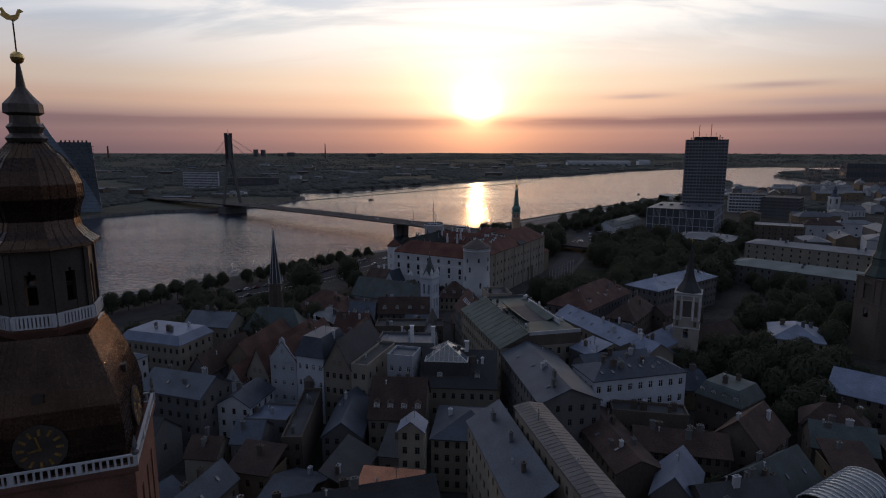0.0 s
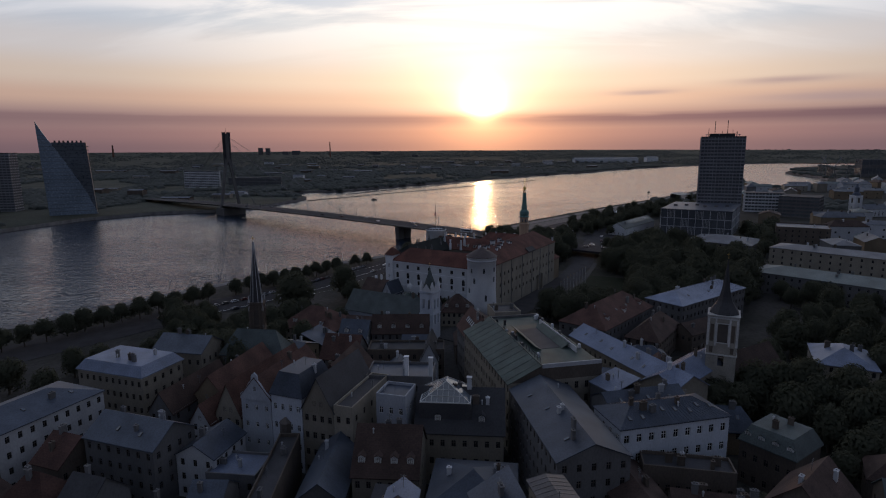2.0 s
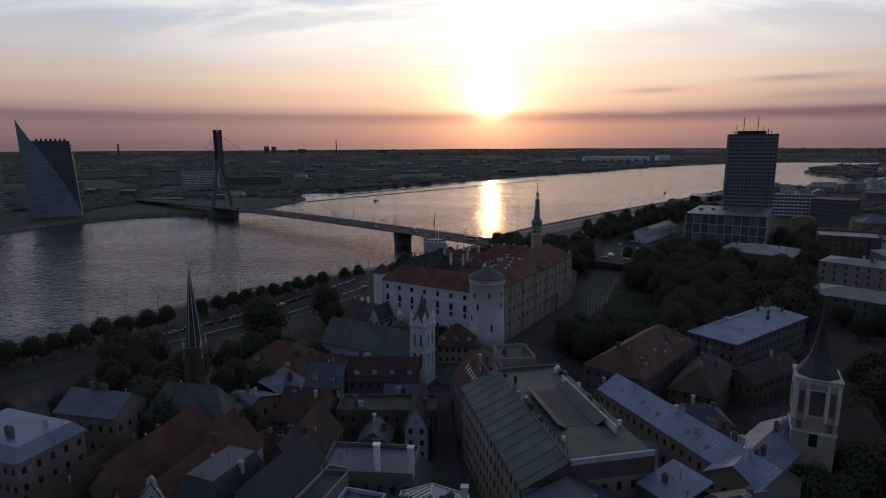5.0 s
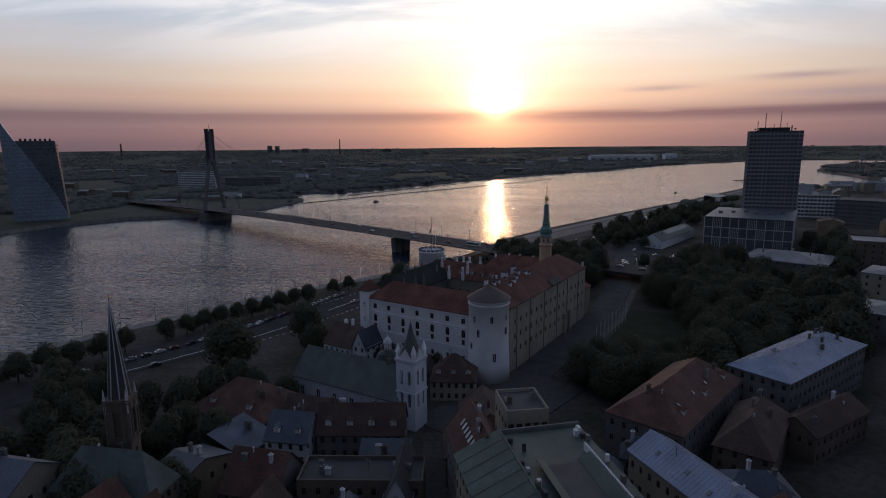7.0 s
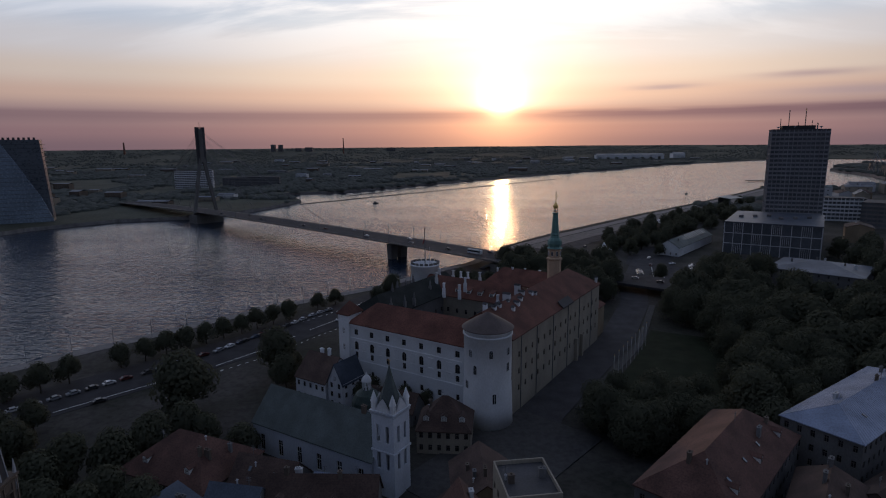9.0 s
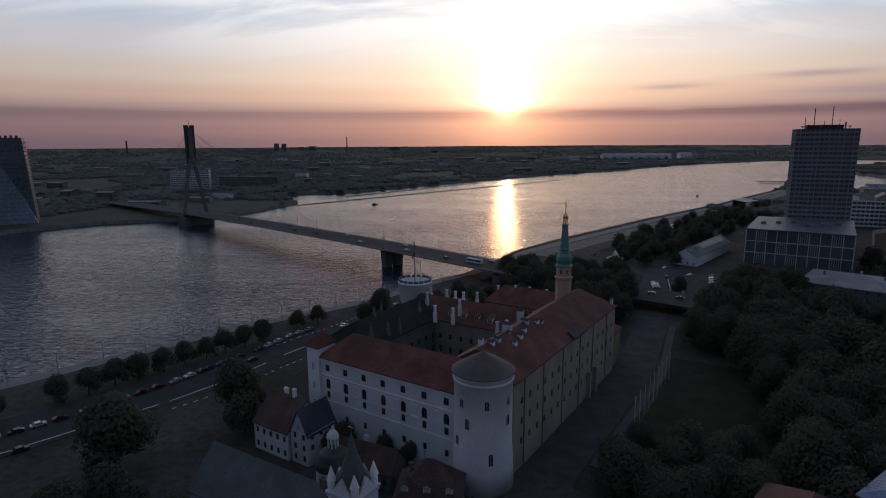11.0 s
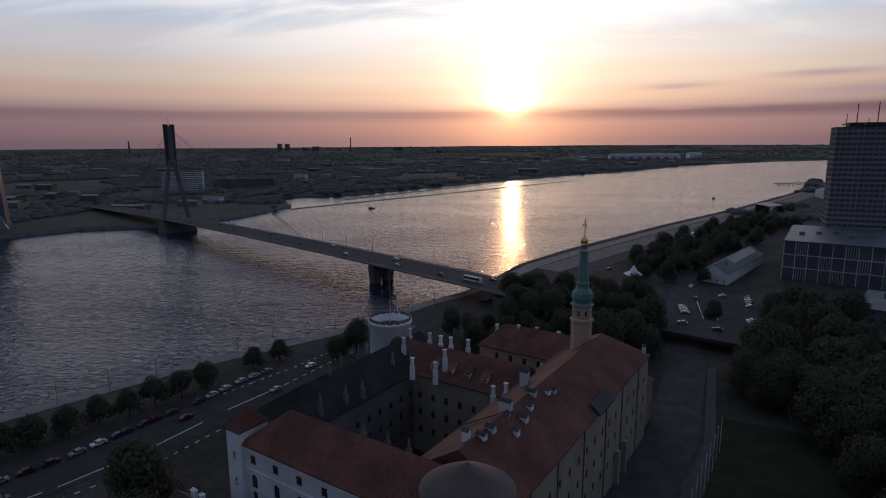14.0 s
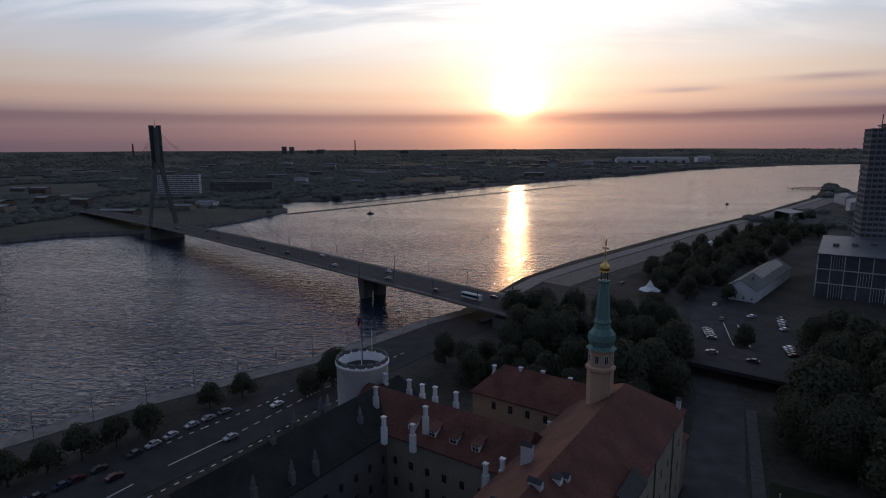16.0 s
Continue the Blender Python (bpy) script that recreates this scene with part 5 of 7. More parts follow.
H("house with a green slate roof and skylights", (64, 92.5), (80, 103), 12, 6, 14, 19.5, "gable_x", M_BROWNW, M_SLATE, 2, 6, 4, chims=2, lights=3)
H("house with a broad pale blue metal slope", (110.3, 150.8), (128, 135), 17, 6, 15, 20, "gable_x", M_BROWNW, M_BLUER, 3, 8, 4, chims=1)
H("dark house with a slate roof and chimneys", (86, 117), (99, 112), 12, 6, 14.5, 19, "gable_x", M_BROWNW, M_SLATE, 2, 4, 3, chims=4)
H("old house with a brown tiled hip roof", (91, 131), (105, 123), 11, 6, 14, 19, "hip", M_BROWNW, M_TILEB, 2, 5, 3, chims=3)
H("corner house with a black roof and chimneys", (100, 108), (116, 103), 14, 6, 15.5, 19.5, "hip", M_OCHRE, M_DARKR, 3, 5, 3, chims=4)
H("yard house with a brown sheet roof", (112, 124), (126, 118), 10, 6, 14, 17, "gable_x", M_BROWNW, M_TILEB, 2, 4, 3, chims=2)
H("house with a pale metal roof by the trees", (117, 196), (133, 189), 22, 6, 16.5, 20.5, "hip", M_CREAM, M_BLUER, 3, 6, 7, chims=2)
H("church nave with a dark red roof", (86, 184), (108, 198), 13, 6, 14, 21.5, "gable_x", M_BRICK, M_TILEB, 1, 7, 3, wh=4.5, name="church_nave", category="church")
H("long public building with a pale green metal roof", (163, 339), (218, 285), 26, 6, 17.5, 20.5, "hip", M_GREYW, M_GREENP, 3, 20, 4, chims=3)
H("broad theatre hall with a grey metal roof", (202, 396), (264, 336), 25, 6, 21.5, 23.5, "hip", M_CREAM, M_GREYP, 4, 16, 4, chims=5)
H("boxy stage house with brown walls", (254, 489), (288, 472), 32, 6, 22, 23, "flat", M_BROWNW, M_GREYP, 4, 8, 4)
H("pale house with a broad metal roof", (178, 480), (216, 450), 42, 6, 13, 17, "hip", M_GREYW, M_GREYP, 2, 10, 5, chims=4)


def corners(A, Bc, D):
    d = (Bc - A).normalized()
    n = Vector((-d.y, d.x)) * D
    return [A, Bc, Bc + n, A + n]


def overlap(P, Q, gap=0.5):
    """Do two convex plots come nearer than gap?"""
    for R in (P, Q):
        for i in range(4):
            e = R[(i + 1) % 4] - R[i]
            ax = Vector((-e.y, e.x)).normalized()
            a, b = [p.dot(ax) for p in P], [p.dot(ax) for p in Q]
            if max(a) + gap < min(b) or max(b) + gap < min(a):
                return False
    return True


def seg_dist(p, a, b):
    t = max(0, min(1, (p - a).dot(b - a) / (b - a).length_squared))
    return (p - a - (b - a) * t).length


STREETS = [[(7, 110), (3, 150), (-6, 196), (-8, 240)], [(19, 112), (22, 112)], [(-98, 158), (-84, 200), (-70, 222)], [(62, 160), (40, 150)]]
rngf = random.Random(77)
made = 0
for k in range(9000):
    x, y = rngf.uniform(-112, 132), rngf.uniform(45, 222)
    if x < -60 - (230 - y) * .42 or (x > 70 and y > 112) or (-70 < x < -22 and y < 62) or x > 150:
        continue
    w, d = rngf.uniform(7, 17), rngf.uniform(7, 12)
    a = math.radians(rngf.choice((-8, 82, -18, 72, 0)) + rngf.uniform(-5, 5))
    A, Bc = Vector((x, y)), Vector((x + w * math.cos(a), y + w * math.sin(a)))
    P = corners(A, Bc, d)
    c = sum(P, Vector((0, 0))) / 4
    if any(overlap(P, corners(*f)) for f in FOOT) or any(seg_dist(c, Vector(s[i]), Vector(s[i + 1])) < 9 for s in STREETS for i in range(len(s) - 1)):
        continue
    h = rngf.uniform(11.5, 15.5)
    kind = rngf.choice(("gable_x", "gable_x", "hip", "gable_y", "shed"))
    rm = rngf.choice((M_TILER, M_TILEB, M_TILEB, M_GREYR, M_DARKR, M_GREYR))
    look_ = {M_TILER: "red tiled", M_TILEB: "brown tiled", M_GREYR: "grey metal", M_DARKR: "black felt"}[rm]
    H("low old town house with a %s roof" % look_, A, Bc, d, 6, h, h + rngf.uniform(2.5, 5.5), kind, rngf.choice((M_GREYW, M_CREAM, M_BROWNW, M_BROWNW, M_OCHRE)), rm, 2, max(1, round(w / 3.6)), 1, chims=rngf.choice((1, 2, 2)), lights=rngf.choice((0, 0, 2)), hidden=True)
    made += 1
    if made >= 100:
        break

# ---- cathedral tower ----
def cathedral_tower():
    t = thing("cathedral_tower", "brick cathedral tower with a copper baroque bell roof", "tower", pose(-45.6, 40.2, 6, 0, 0, 22.8))
    z = lambda a: (a if a < 77 else 77 + (a - 77) * .93) - 6.0
    s = 8.1
    bm = B()
    lan = [(3.4, 4.6, 30, 44), (7.5, 8.7, 30, 44), (11.6, 12.8, 30, 44)]
    for p, d, n in (((-s, -s), (1, 0), (0, 1)), ((s, -s), (0, 1), (-1, 0)), ((s, s), (-1, 0), (0, -1)), ((-s, s), (0, -1), (1, 0))):
        facade(bm, p, d, n, 2 * s, 0, z(53.9), lan, .8)
    for k in range(4):
        R = Matrix.Rotation(k * math.pi / 2, 4, "Z")
        for a, b, c, e in lan:
            part("lancet", box(B(), -s + a, -s + b, -s + .7, -s + .78, c, e, 0, R), M_PANE, t)
    part("body", bm, M_BRICK, t)
    part("gallery_floor", cbox(-s - .4, s + .4, -s - .4, s + .4, z(53.9), z(54.5)), M_BRICK, t)

    def balustrade(half, z0, h, step, material):
        for k in range(4):
            R = Matrix.Rotation(k * math.pi / 2, 4, "Z")
            bm = B()
            box(bm, -half, half, -half - .15, -half + .15, z0 + h - .18, z0 + h, 0, R)
            box(bm, -half, half, -half - .15, -half + .15, z0, z0 + .15, 0, R)
            n = int(2 * half / step)
            for i in range(n + 1):
                x = -half + 2 * half * i / n
                w = .26 if i % 9 == 0 else .1
                box(bm, x - w, x + w, -half - w * .8, -half + w * .8, z0 + .15, z0 + h - .18, 0, R)
            part("balustrade", bm, material, t, "white baluster railing")
            v = R @ Vector((half, -half, 0))
            part("finial", lathe(B(), [(.3, z0 + h), (.35, z0 + h + .3), (.12, z0 + h + .5), (.28, z0 + h + .9), (.05, z0 + h + 2.0)], 8, v.x, v.y), M_GREYW, t)

    balustrade(s + .2, z(54.5), 1.3, .62, M_PLASTER)
    # lower bell roof: square in plan, swelling outwards
    prof = [(7.3, z(54.5)), (7.45, z(57)), (7.35, z(59)), (7.0, z(61)), (6.45, z(63)), (5.75, z(65)), (5.0, z(66.8)), (4.5, z(68.0))]
    lo = part("lower_roof", lathe(B(), prof, 4, 0, 0, math.pi / 4, square=True), M_COPPER, t, "brown copper sheet roof")
    bm = B()
    for k in range(4):
        R = Matrix.Rotation(k * math.pi / 2, 4, "Z")
        for i in range(-9, 10):
            for (r0, a), (r1, b) in zip(prof, prof[1:]):
                x0, x1 = i / 9.5 * r0, i / 9.5 * r1
                beam(bm, R @ Vector((x0, -r0, a)), R @ Vector((x1, -r1, b)), .06, .06)
    part("seam", bm, M_COPPER, lo)
    numeral = mesh("numeral", cbox(-.13, .13, 1.35, 2.0, .5, .56), M_GOLD)
    for k in range(4):
        R = Matrix.Rotation(k * math.pi / 2, 4, "Z")
        bm = lathe(B(), [(2.15, 0), (2.15, .3), (2.35, .3), (2.35, .5), (.1, .5)], 28)
        c = part("clock", bm, M_DARKCU, t, "dark round clock face with gilded numerals")
        c.matrix_basis = R @ pose(0, -7.2, z(57.6), 86)
        for i in range(12 if k in (0, 1) else 0):      # the two dials that face the town
            put("numeral", numeral, c, Matrix.Rotation(i * math.pi / 6, 4, "Z"))
        part("minute_pointer", box(B(), -.08, .08, -.2, 1.4, .58, .64, 0, Matrix.Rotation(.25, 4, "Z")), M_GOLD, c)
        part("hour_pointer", box(B(), -.1, .1, -.2, 1.0, .66, .72, 0, Matrix.Rotation(1.75, 4, "Z")), M_GOLD, c)
        part("hatch", cbox(-.5, .5, -.2, .4, z(62), z(62.9)), M_DARKCU, t).matrix_basis = R @ Matrix.Translation((0, -6.75, 0))
    # upper gallery and open belfry
    part("belfry_floor", lathe(B(), [(4.6, z(68.0)), (5.1, z(68.8)), (5.1, z(69.1))], 8, 0, 0, math.pi / 8), M_BRICK, t)
    for k in range(8):
        R = Matrix.Rotation(k * math.pi / 4, 4, "Z")
        bm = B()
        w = 1.9
        box(bm, -w, w, -4.88, -4.68, z(70.3), z(70.5), 0, R)
        box(bm, -w, w, -4.88, -4.68, z(69.1), z(69.25), 0, R)
        for i in range(11):
            x = -w + .15 + (2 * w - .3) * i / 10
            q = .2 if i in (0, 10) else .11
            box(bm, x - q, x + q, -4.78 - q * .8, -4.78 + q * .8, z(69.25), z(70.3), 0, R)
        part("balustrade", bm, M_PLASTER, t, "white baluster railing")
        bm = B()
        box(bm, -1.9, -.5, -4.5, -3.9, z(69.1), z(76.9), 0, R)
        box(bm, .5, 1.9, -4.5, -3.9, z(69.1), z(76.9), 0, R)
        box(bm, -.5, .5, -4.5, -3.9, z(74.9), z(76.9), 0, R)
        box(bm, -.5, .5, -4.4, -4.0, z(69.1), z(71.4), 0, R)
        for q in (-1, 1):      # haunches of the round arch and a pilaster at the corner
            slab(bm, [[R @ Vector(v) for v in ((q * .5, -4.5, z(74.9)), (q * .12, -4.5, z(74.9)), (q * .12, -3.9, z(74.9)), (q * .5, -3.9, z(74.9)))]], .35)
            box(bm, q * 1.7 - .2, q * 1.7 + .2, -4.72, -4.5, z(69.1), z(76.7), 0, R)
        part("belfry_wall", bm, M_DARKCU, t)
    part("bell_frame", box(box(B(), -.2, .2, -4, 4, z(73.4), z(73.8)), -4, 4, -.2, .2, z(72.4), z(72.8)), M_STEEL, t)
    up = [(4.9, z(76.9)), (5.75, z(77.0)), (5.7, z(77.3)), (4.75, z(78.1)), (4.1, z(79.0)), (3.9, z(79.9)), (4.1, z(81)), (4.55, z(82.3)), (4.5, z(83.8)), (4.0, z(85.3)), (3.1, z(86.7)), (2.3, z(87.5)), (1.6, z(88.4))]
    ur = part("upper_roof", lathe(B(), up, 8, 0, 0, math.pi / 8), M_COPPER, t, "ribbed copper bell-shaped roof")
    bm = B()
    for k in range(8):
        a = math.pi / 8 + k * math.pi / 4
        c = math.pi / 8 + (k + 1) * math.pi / 4
        for f in (0, .25, .5, .75):
            for (r0, z0), (r1, z1) in zip(up, up[1:]):
                q = lambda r: (r * (math.cos(a) * (1 - f) + math.cos(c) * f), r * (math.sin(a) * (1 - f) + math.sin(c) * f))
                beam(bm, (*q(r0), z0), (*q(r1), z1), .08, .12)
    part("rib", bm, M_COPPER, ur)
    part("lantern", lathe(B(), [(1.7, z(88.4)), (1.9, z(88.8)), (1.4, z(89.3)), (1.7, z(90.0)), (1.35, z(90.4)), (1.3, z(91.2)), (1.8, z(91.5)), (1.75, z(92.4)), (1.0, z(93.3)), (.45, z(94.2)), (.12, z(97.2))], 12), M_DARKCU, t)
    part("ball", lathe(B(), [(.05, z(96.7))] + [(.62 * math.sin(a), z(97.3) - .62 * math.cos(a)) for a in (.5, 1, 1.57, 2.1, 2.7)] + [(.05, z(97.95))], 14), M_GOLD, t)
    part("rod", beam(B(), (0, 0, z(97.8)), (0, 0, z(101.2)), .12), M_DARKCU, t)
    bm = B()   # weather vane in the shape of a cock
    out = [(-1.0, .15), (-.55, -.2), (.1, -.35), (.5, -.05), (.7, .5), (1.0, .62), (.72, .85), (.5, .8), (.3, .3), (-.1, .2), (-.5, .45), (-.75, .9), (-1.15, .75), (-.85, .5)]
    for y in (-.06, .06):
        face(bm, [(x, y, z(101.4) + h) for x, h in out])
    for i in range(len(out)):
        (x0, h0), (x1, h1) = out[i], out[(i + 1) % len(out)]
        face(bm, [(x0, -.06, z(101.4) + h0), (x1, -.06, z(101.4) + h1), (x1, .06, z(101.4) + h1), (x0, .06, z(101.4) + h0)])
    part("weather_vane", bm, M_GOLD, t)


cathedral_tower()

# ---- trees ----
def tree_meshes(seed, hgt, rad, leaves, size, crown0=0.28):
    """Trunk with limbs, and a crown of many small bent leaf clumps with gaps."""
    rng = random.Random(seed)
    bm = B()
    lathe(bm, [(hgt * .032, 0), (hgt * .022, hgt * .2), (hgt * .016, hgt * .5), (hgt * .006, hgt * .8)], 7)
    lobes = []
    for i in range(11):
        a, e = i * 2.4 + rng.uniform(-.3, .3), rng.uniform(.0, 1.0)
        zz = hgt * (crown0 + .14 + (1 - crown0 - .3) * e)
        rr = rad * (.62 - .42 * e) * rng.uniform(.75, 1.1)
        c = Vector((rr * math.cos(a), rr * math.sin(a), zz))
        lobes.append((c, rad * rng.uniform(.36, .56)))
        beam(bm, (0, 0, zz - hgt * .16), c, hgt * .012)
    lobes.append((Vector((0, 0, hgt * .82)), rad * .5))
    lobes.append((Vector((0, 0, hgt * .6)), rad * .6))
    trunk = mesh("trunk", bm, M_BARK)
    V, F, NN = [], [], []
    for k in range(leaves):
        c, r = lobes[rng.randrange(len(lobes))]
        d = Vector((rng.gauss(0, 1), rng.gauss(0, 1), rng.gauss(0, 1))).normalized()
        p = c + d * r * (rng.uniform(.8, 1.08) if k % 4 else rng.uniform(.3, .8))
        n = (d * 2.4 + Vector((rng.uniform(-.8, .8), rng.uniform(-.8, .8), rng.uniform(-.5, .9)))).normalized()
        u = n.orthogonal().normalized()
        u.rotate(Matrix.Rotation(rng.uniform(0, 6.28), 3, n))
        v = n.cross(u)
        s = size * rng.uniform(.6, 1.3)
        b = len(V)
        V += [p - u * s, p - v * s * .6 + n * s * .25, p + u * s * .9, p + v * s * .7 + n * s * .3]
        F.append((b, b + 1, b + 2, b + 3))
        nn = (d + (p - Vector((0, 0, hgt * .45))).normalized() * 1.3 + n * .1).normalized()
        NN += [nn] * 4
    me = bpy.data.meshes.new("crown")
    me.from_pydata([tuple(p) for p in V], [], F)
    me.normals_split_custom_set_from_vertices([tuple(q) for q in NN])
    me.materials.append(M_LEAF)
    return trunk, me


KINDS = {"lime": [tree_meshes(i, 9.6, 5.2, 2600, .42, .22) for i in range(3)],
         "park": [tree_meshes(10 + i, 15.5, 8.0, 3600, .54, .14) for i in range(4)], "near": [tree_meshes(30 + i, 15.5, 8.0, 6800, .36, .14) for i in range(3)], "far": [tree_meshes(20 + i, 15.5, 8.0, 1500, .8, .12) for i in range(3)]}


def tree(kind, x, y, z, s, rng, label, group):
    tr, cr = rng.choice(KINDS[kind])
    t = thing("tree", label, "tree", pose(x, y, z, 0, 0, rng.uniform(0, 360)) @ Matrix.Diagonal((s * rng.uniform(.88, 1.12), s * rng.uniform(.88, 1.12), s, 1)), group)
    put("trunk", tr, t)
    put("crown", cr, t)


def inside_poly(x, y, poly):
    c = False
    for (x0, y0), (x1, y1) in zip(poly, poly[1:] + poly[:1]):
        if (y0 > y) != (y1 > y) and x < (x1 - x0) * (y - y0) / (y1 - y0) + x0:
            c = not c
    return c


rngt = random.Random(5)
GROWN = []
PLOTS = [corners(a, b, d) for a, b, d in FOOT] + [[Vector((*(CO + CU * u + CV * v),)).to_2d() for u, v in ((-8, -8), (72, -8), (72, 66), (-8, 66))]]
WAYS = [(ROAD, 17), ([(14, 262), (24, 292), (62, 362), (84, 420)], 13), (STREETS[0], 6), (STREETS[2], 6)]


def free(x, y, gap, plot=2.6):
    p = Vector((x, y))
    if any((x - a) ** 2 + (y - b) ** 2 < gap * gap for a, b in GROWN):
        return False
    for P in PLOTS:
        c = sum(P, Vector((0, 0))) / len(P)
        if inside_poly(*(c + (p - c) * max(0.2, 1 - plot / max(1, (p - c).length))), [tuple(q) for q in P]):
            return False
    if inside_poly(x, y, [(150, 440), (176, 470), (216, 446), (204, 395), (180, 385)]):      # open ground before the pale house
        return False
    return not any(seg_dist(p, Vector(w[i]), Vector(w[i + 1])) < r for w, r in WAYS for i in range(len(w) - 1))


def grove(poly, most, s0, s1, label, group, gap=6.5, kind="park", z=6, tries=900):
    """Trees scattered over a plot, clear of houses and roads."""
    xs, ys = [p[0] for p in poly], [p[1] for p in poly]
    n = 0
    for k in range(tries):
        x, y = rngt.uniform(min(xs), max(xs)), rngt.uniform(min(ys), max(ys))
        if n < most and inside_poly(x, y, poly) and free(x, y, gap):
            GROWN.append((x, y))
            tree(kind, x, y, z, rngt.uniform(s0, s1), rngt, label, group)
            n += 1


def tree_row(a, b, n, s0, s1, kind, label, group, z=6):
    for i in range(n):
        p = Vector(a).lerp(Vector(b), i / (n - 1))
        GROWN.append((p.x, p.y))
        tree(kind, p.x + rngt.uniform(-.7, .7), p.y + rngt.uniform(-.7, .7), z, rngt.uniform(s0, s1), rngt, label, group)


LIMES = "round-headed lime tree on the river bank", "limes along the river"
tree_row((-200, 212), (-161, 275), 10, .95, 1.16, "lime", *LIMES)
tree_row((-156, 283), (-140, 306), 4, .92, 1.08, "lime", *LIMES)
tree_row((-131, 322), (-88, 383), 10, .88, 1.02, "lime", *LIMES)
tree_row((-79, 403), (-72, 412), 2, .82, .88, "lime", *LIMES)
ROADSIDE = "broad dark green tree by the riverside road", "trees by the riverside road"
for x, y, s in ((-86, 283, 1.35), (-68, 316, 1.15), (-62, 306, .8), (-44, 422, .85), (-50, 414, .6), (-45, 330, .5), (-31, 300, .5), (-35, 296, .45), (-19, 296, .42), (-12, 293, .4), (-6, 294, .36)):
    GROWN.append((x, y))
    tree("park", x, y, 6, s, rngt, *ROADSIDE)
grove([(-168, 190), (-127, 217), (-100, 250), (-78, 225), (-85, 206), (-131, 184), (-142, 167)], 14, .7, .95, *ROADSIDE)
grove([(-120, 246), (-102, 239), (-76, 268), (-49, 265), (-60, 225), (-76, 206), (-101, 212)], 14, .65, .9, *ROADSIDE)
grove([(-150, 285), (-128, 281), (-108, 243), (-101, 216), (-118, 226)], 10, .6, .9, *ROADSIDE)
PARK = "dense dark green park tree by the castle square", "park trees by the castle"
grove([(36, 284), (46, 300), (62, 297), (84, 307), (80, 288), (62, 266), (44, 266)], 15, .7, .95, *PARK, gap=6, kind="near")
grove([(76, 290), (92, 318), (106, 366), (92, 384), (96, 402), (112, 380), (122, 340), (118, 300), (92, 270)], 24, .9, 1.25, *PARK, gap=8.5, kind="near", tries=2000)
grove([(62, 258), (92, 262), (128, 292), (150, 310), (172, 350), (190, 400), (180, 470), (143, 484), (121, 433), (96, 402), (92, 384), (106, 366), (92, 318), (76, 290)], 44, .95, 1.35, *PARK, gap=9, tries=4000)
OLD = "dark green broadleaved tree among the roofs", "trees in the old town"
grove([(17, 440), (19, 508), (54, 511), (44, 435)], 15, .9, 1.15, *OLD, gap=7)
grove([(46, 416), (60, 500), (92, 500), (75, 425)], 13, .95, 1.2, *OLD, gap=7.5)
grove([(66, 392), (70, 430), (86, 428), (80, 396)], 6, .7, .95, *OLD, gap=6)
grove([(-14, 430), (14, 412), (60, 398), (64, 420), (20, 442), (-8, 458)], 13, .65, .9, *OLD, gap=7.5)
grove([(91, 547), (109, 632), (155, 653), (123, 549)], 12, .6, .9, *OLD, gap=9, kind="far")
grove([(98, 578), (132, 572), (168, 622), (240, 712), (300, 782), (292, 832), (213, 772), (146, 672)], 58, .62, .9, *OLD, gap=7.5, kind="far", tries=2500)
grove([(186, 712), (360, 940), (380, 930), (205, 700)], 10, .55, .75, *OLD, gap=8, kind="far")
grove([(79, 198), (114, 199), (135, 188), (126, 160), (108, 149), (97, 150), (79, 160), (72, 172), (73, 183)], 16, .75, 1.05, *OLD, gap=7.5, tries=2500)
grove([(90, 205), (180, 290), (172, 232), (140, 196)], 13, .8, 1.1, *OLD, gap=10, tries=1500)
grove([(98, 152), (130, 172), (160, 150), (150, 110), (96, 118), (88, 140)], 9, .6, .85, *OLD, gap=6.5, tries=1500)
grove([(158, 333), (208, 297), (197, 282), (149, 308)], 9, .6, .85, *OLD, gap=7)
grove([(264, 573), (296, 573), (231, 446), (195, 422)], 10, .9, 1.2, *OLD, gap=11, kind="far")
for x, y, s in ((-81, 198, 1.15), (-70, 198, 1.1), (-87, 204, 1.1), (-65, 203, .9), (-77, 194, 1.0), (74, 175, .8), (81, 173, .8), (87, 177, .75), (60, 119, .6), (64, 121, .55), (134, 550, .6), (114, 477, .6), (58, 104, .5), (62, 100, .55), (-20, 98, .4), (-16, 94, .45)):
    tree("park", x, y, 6, s, rngt, *OLD)


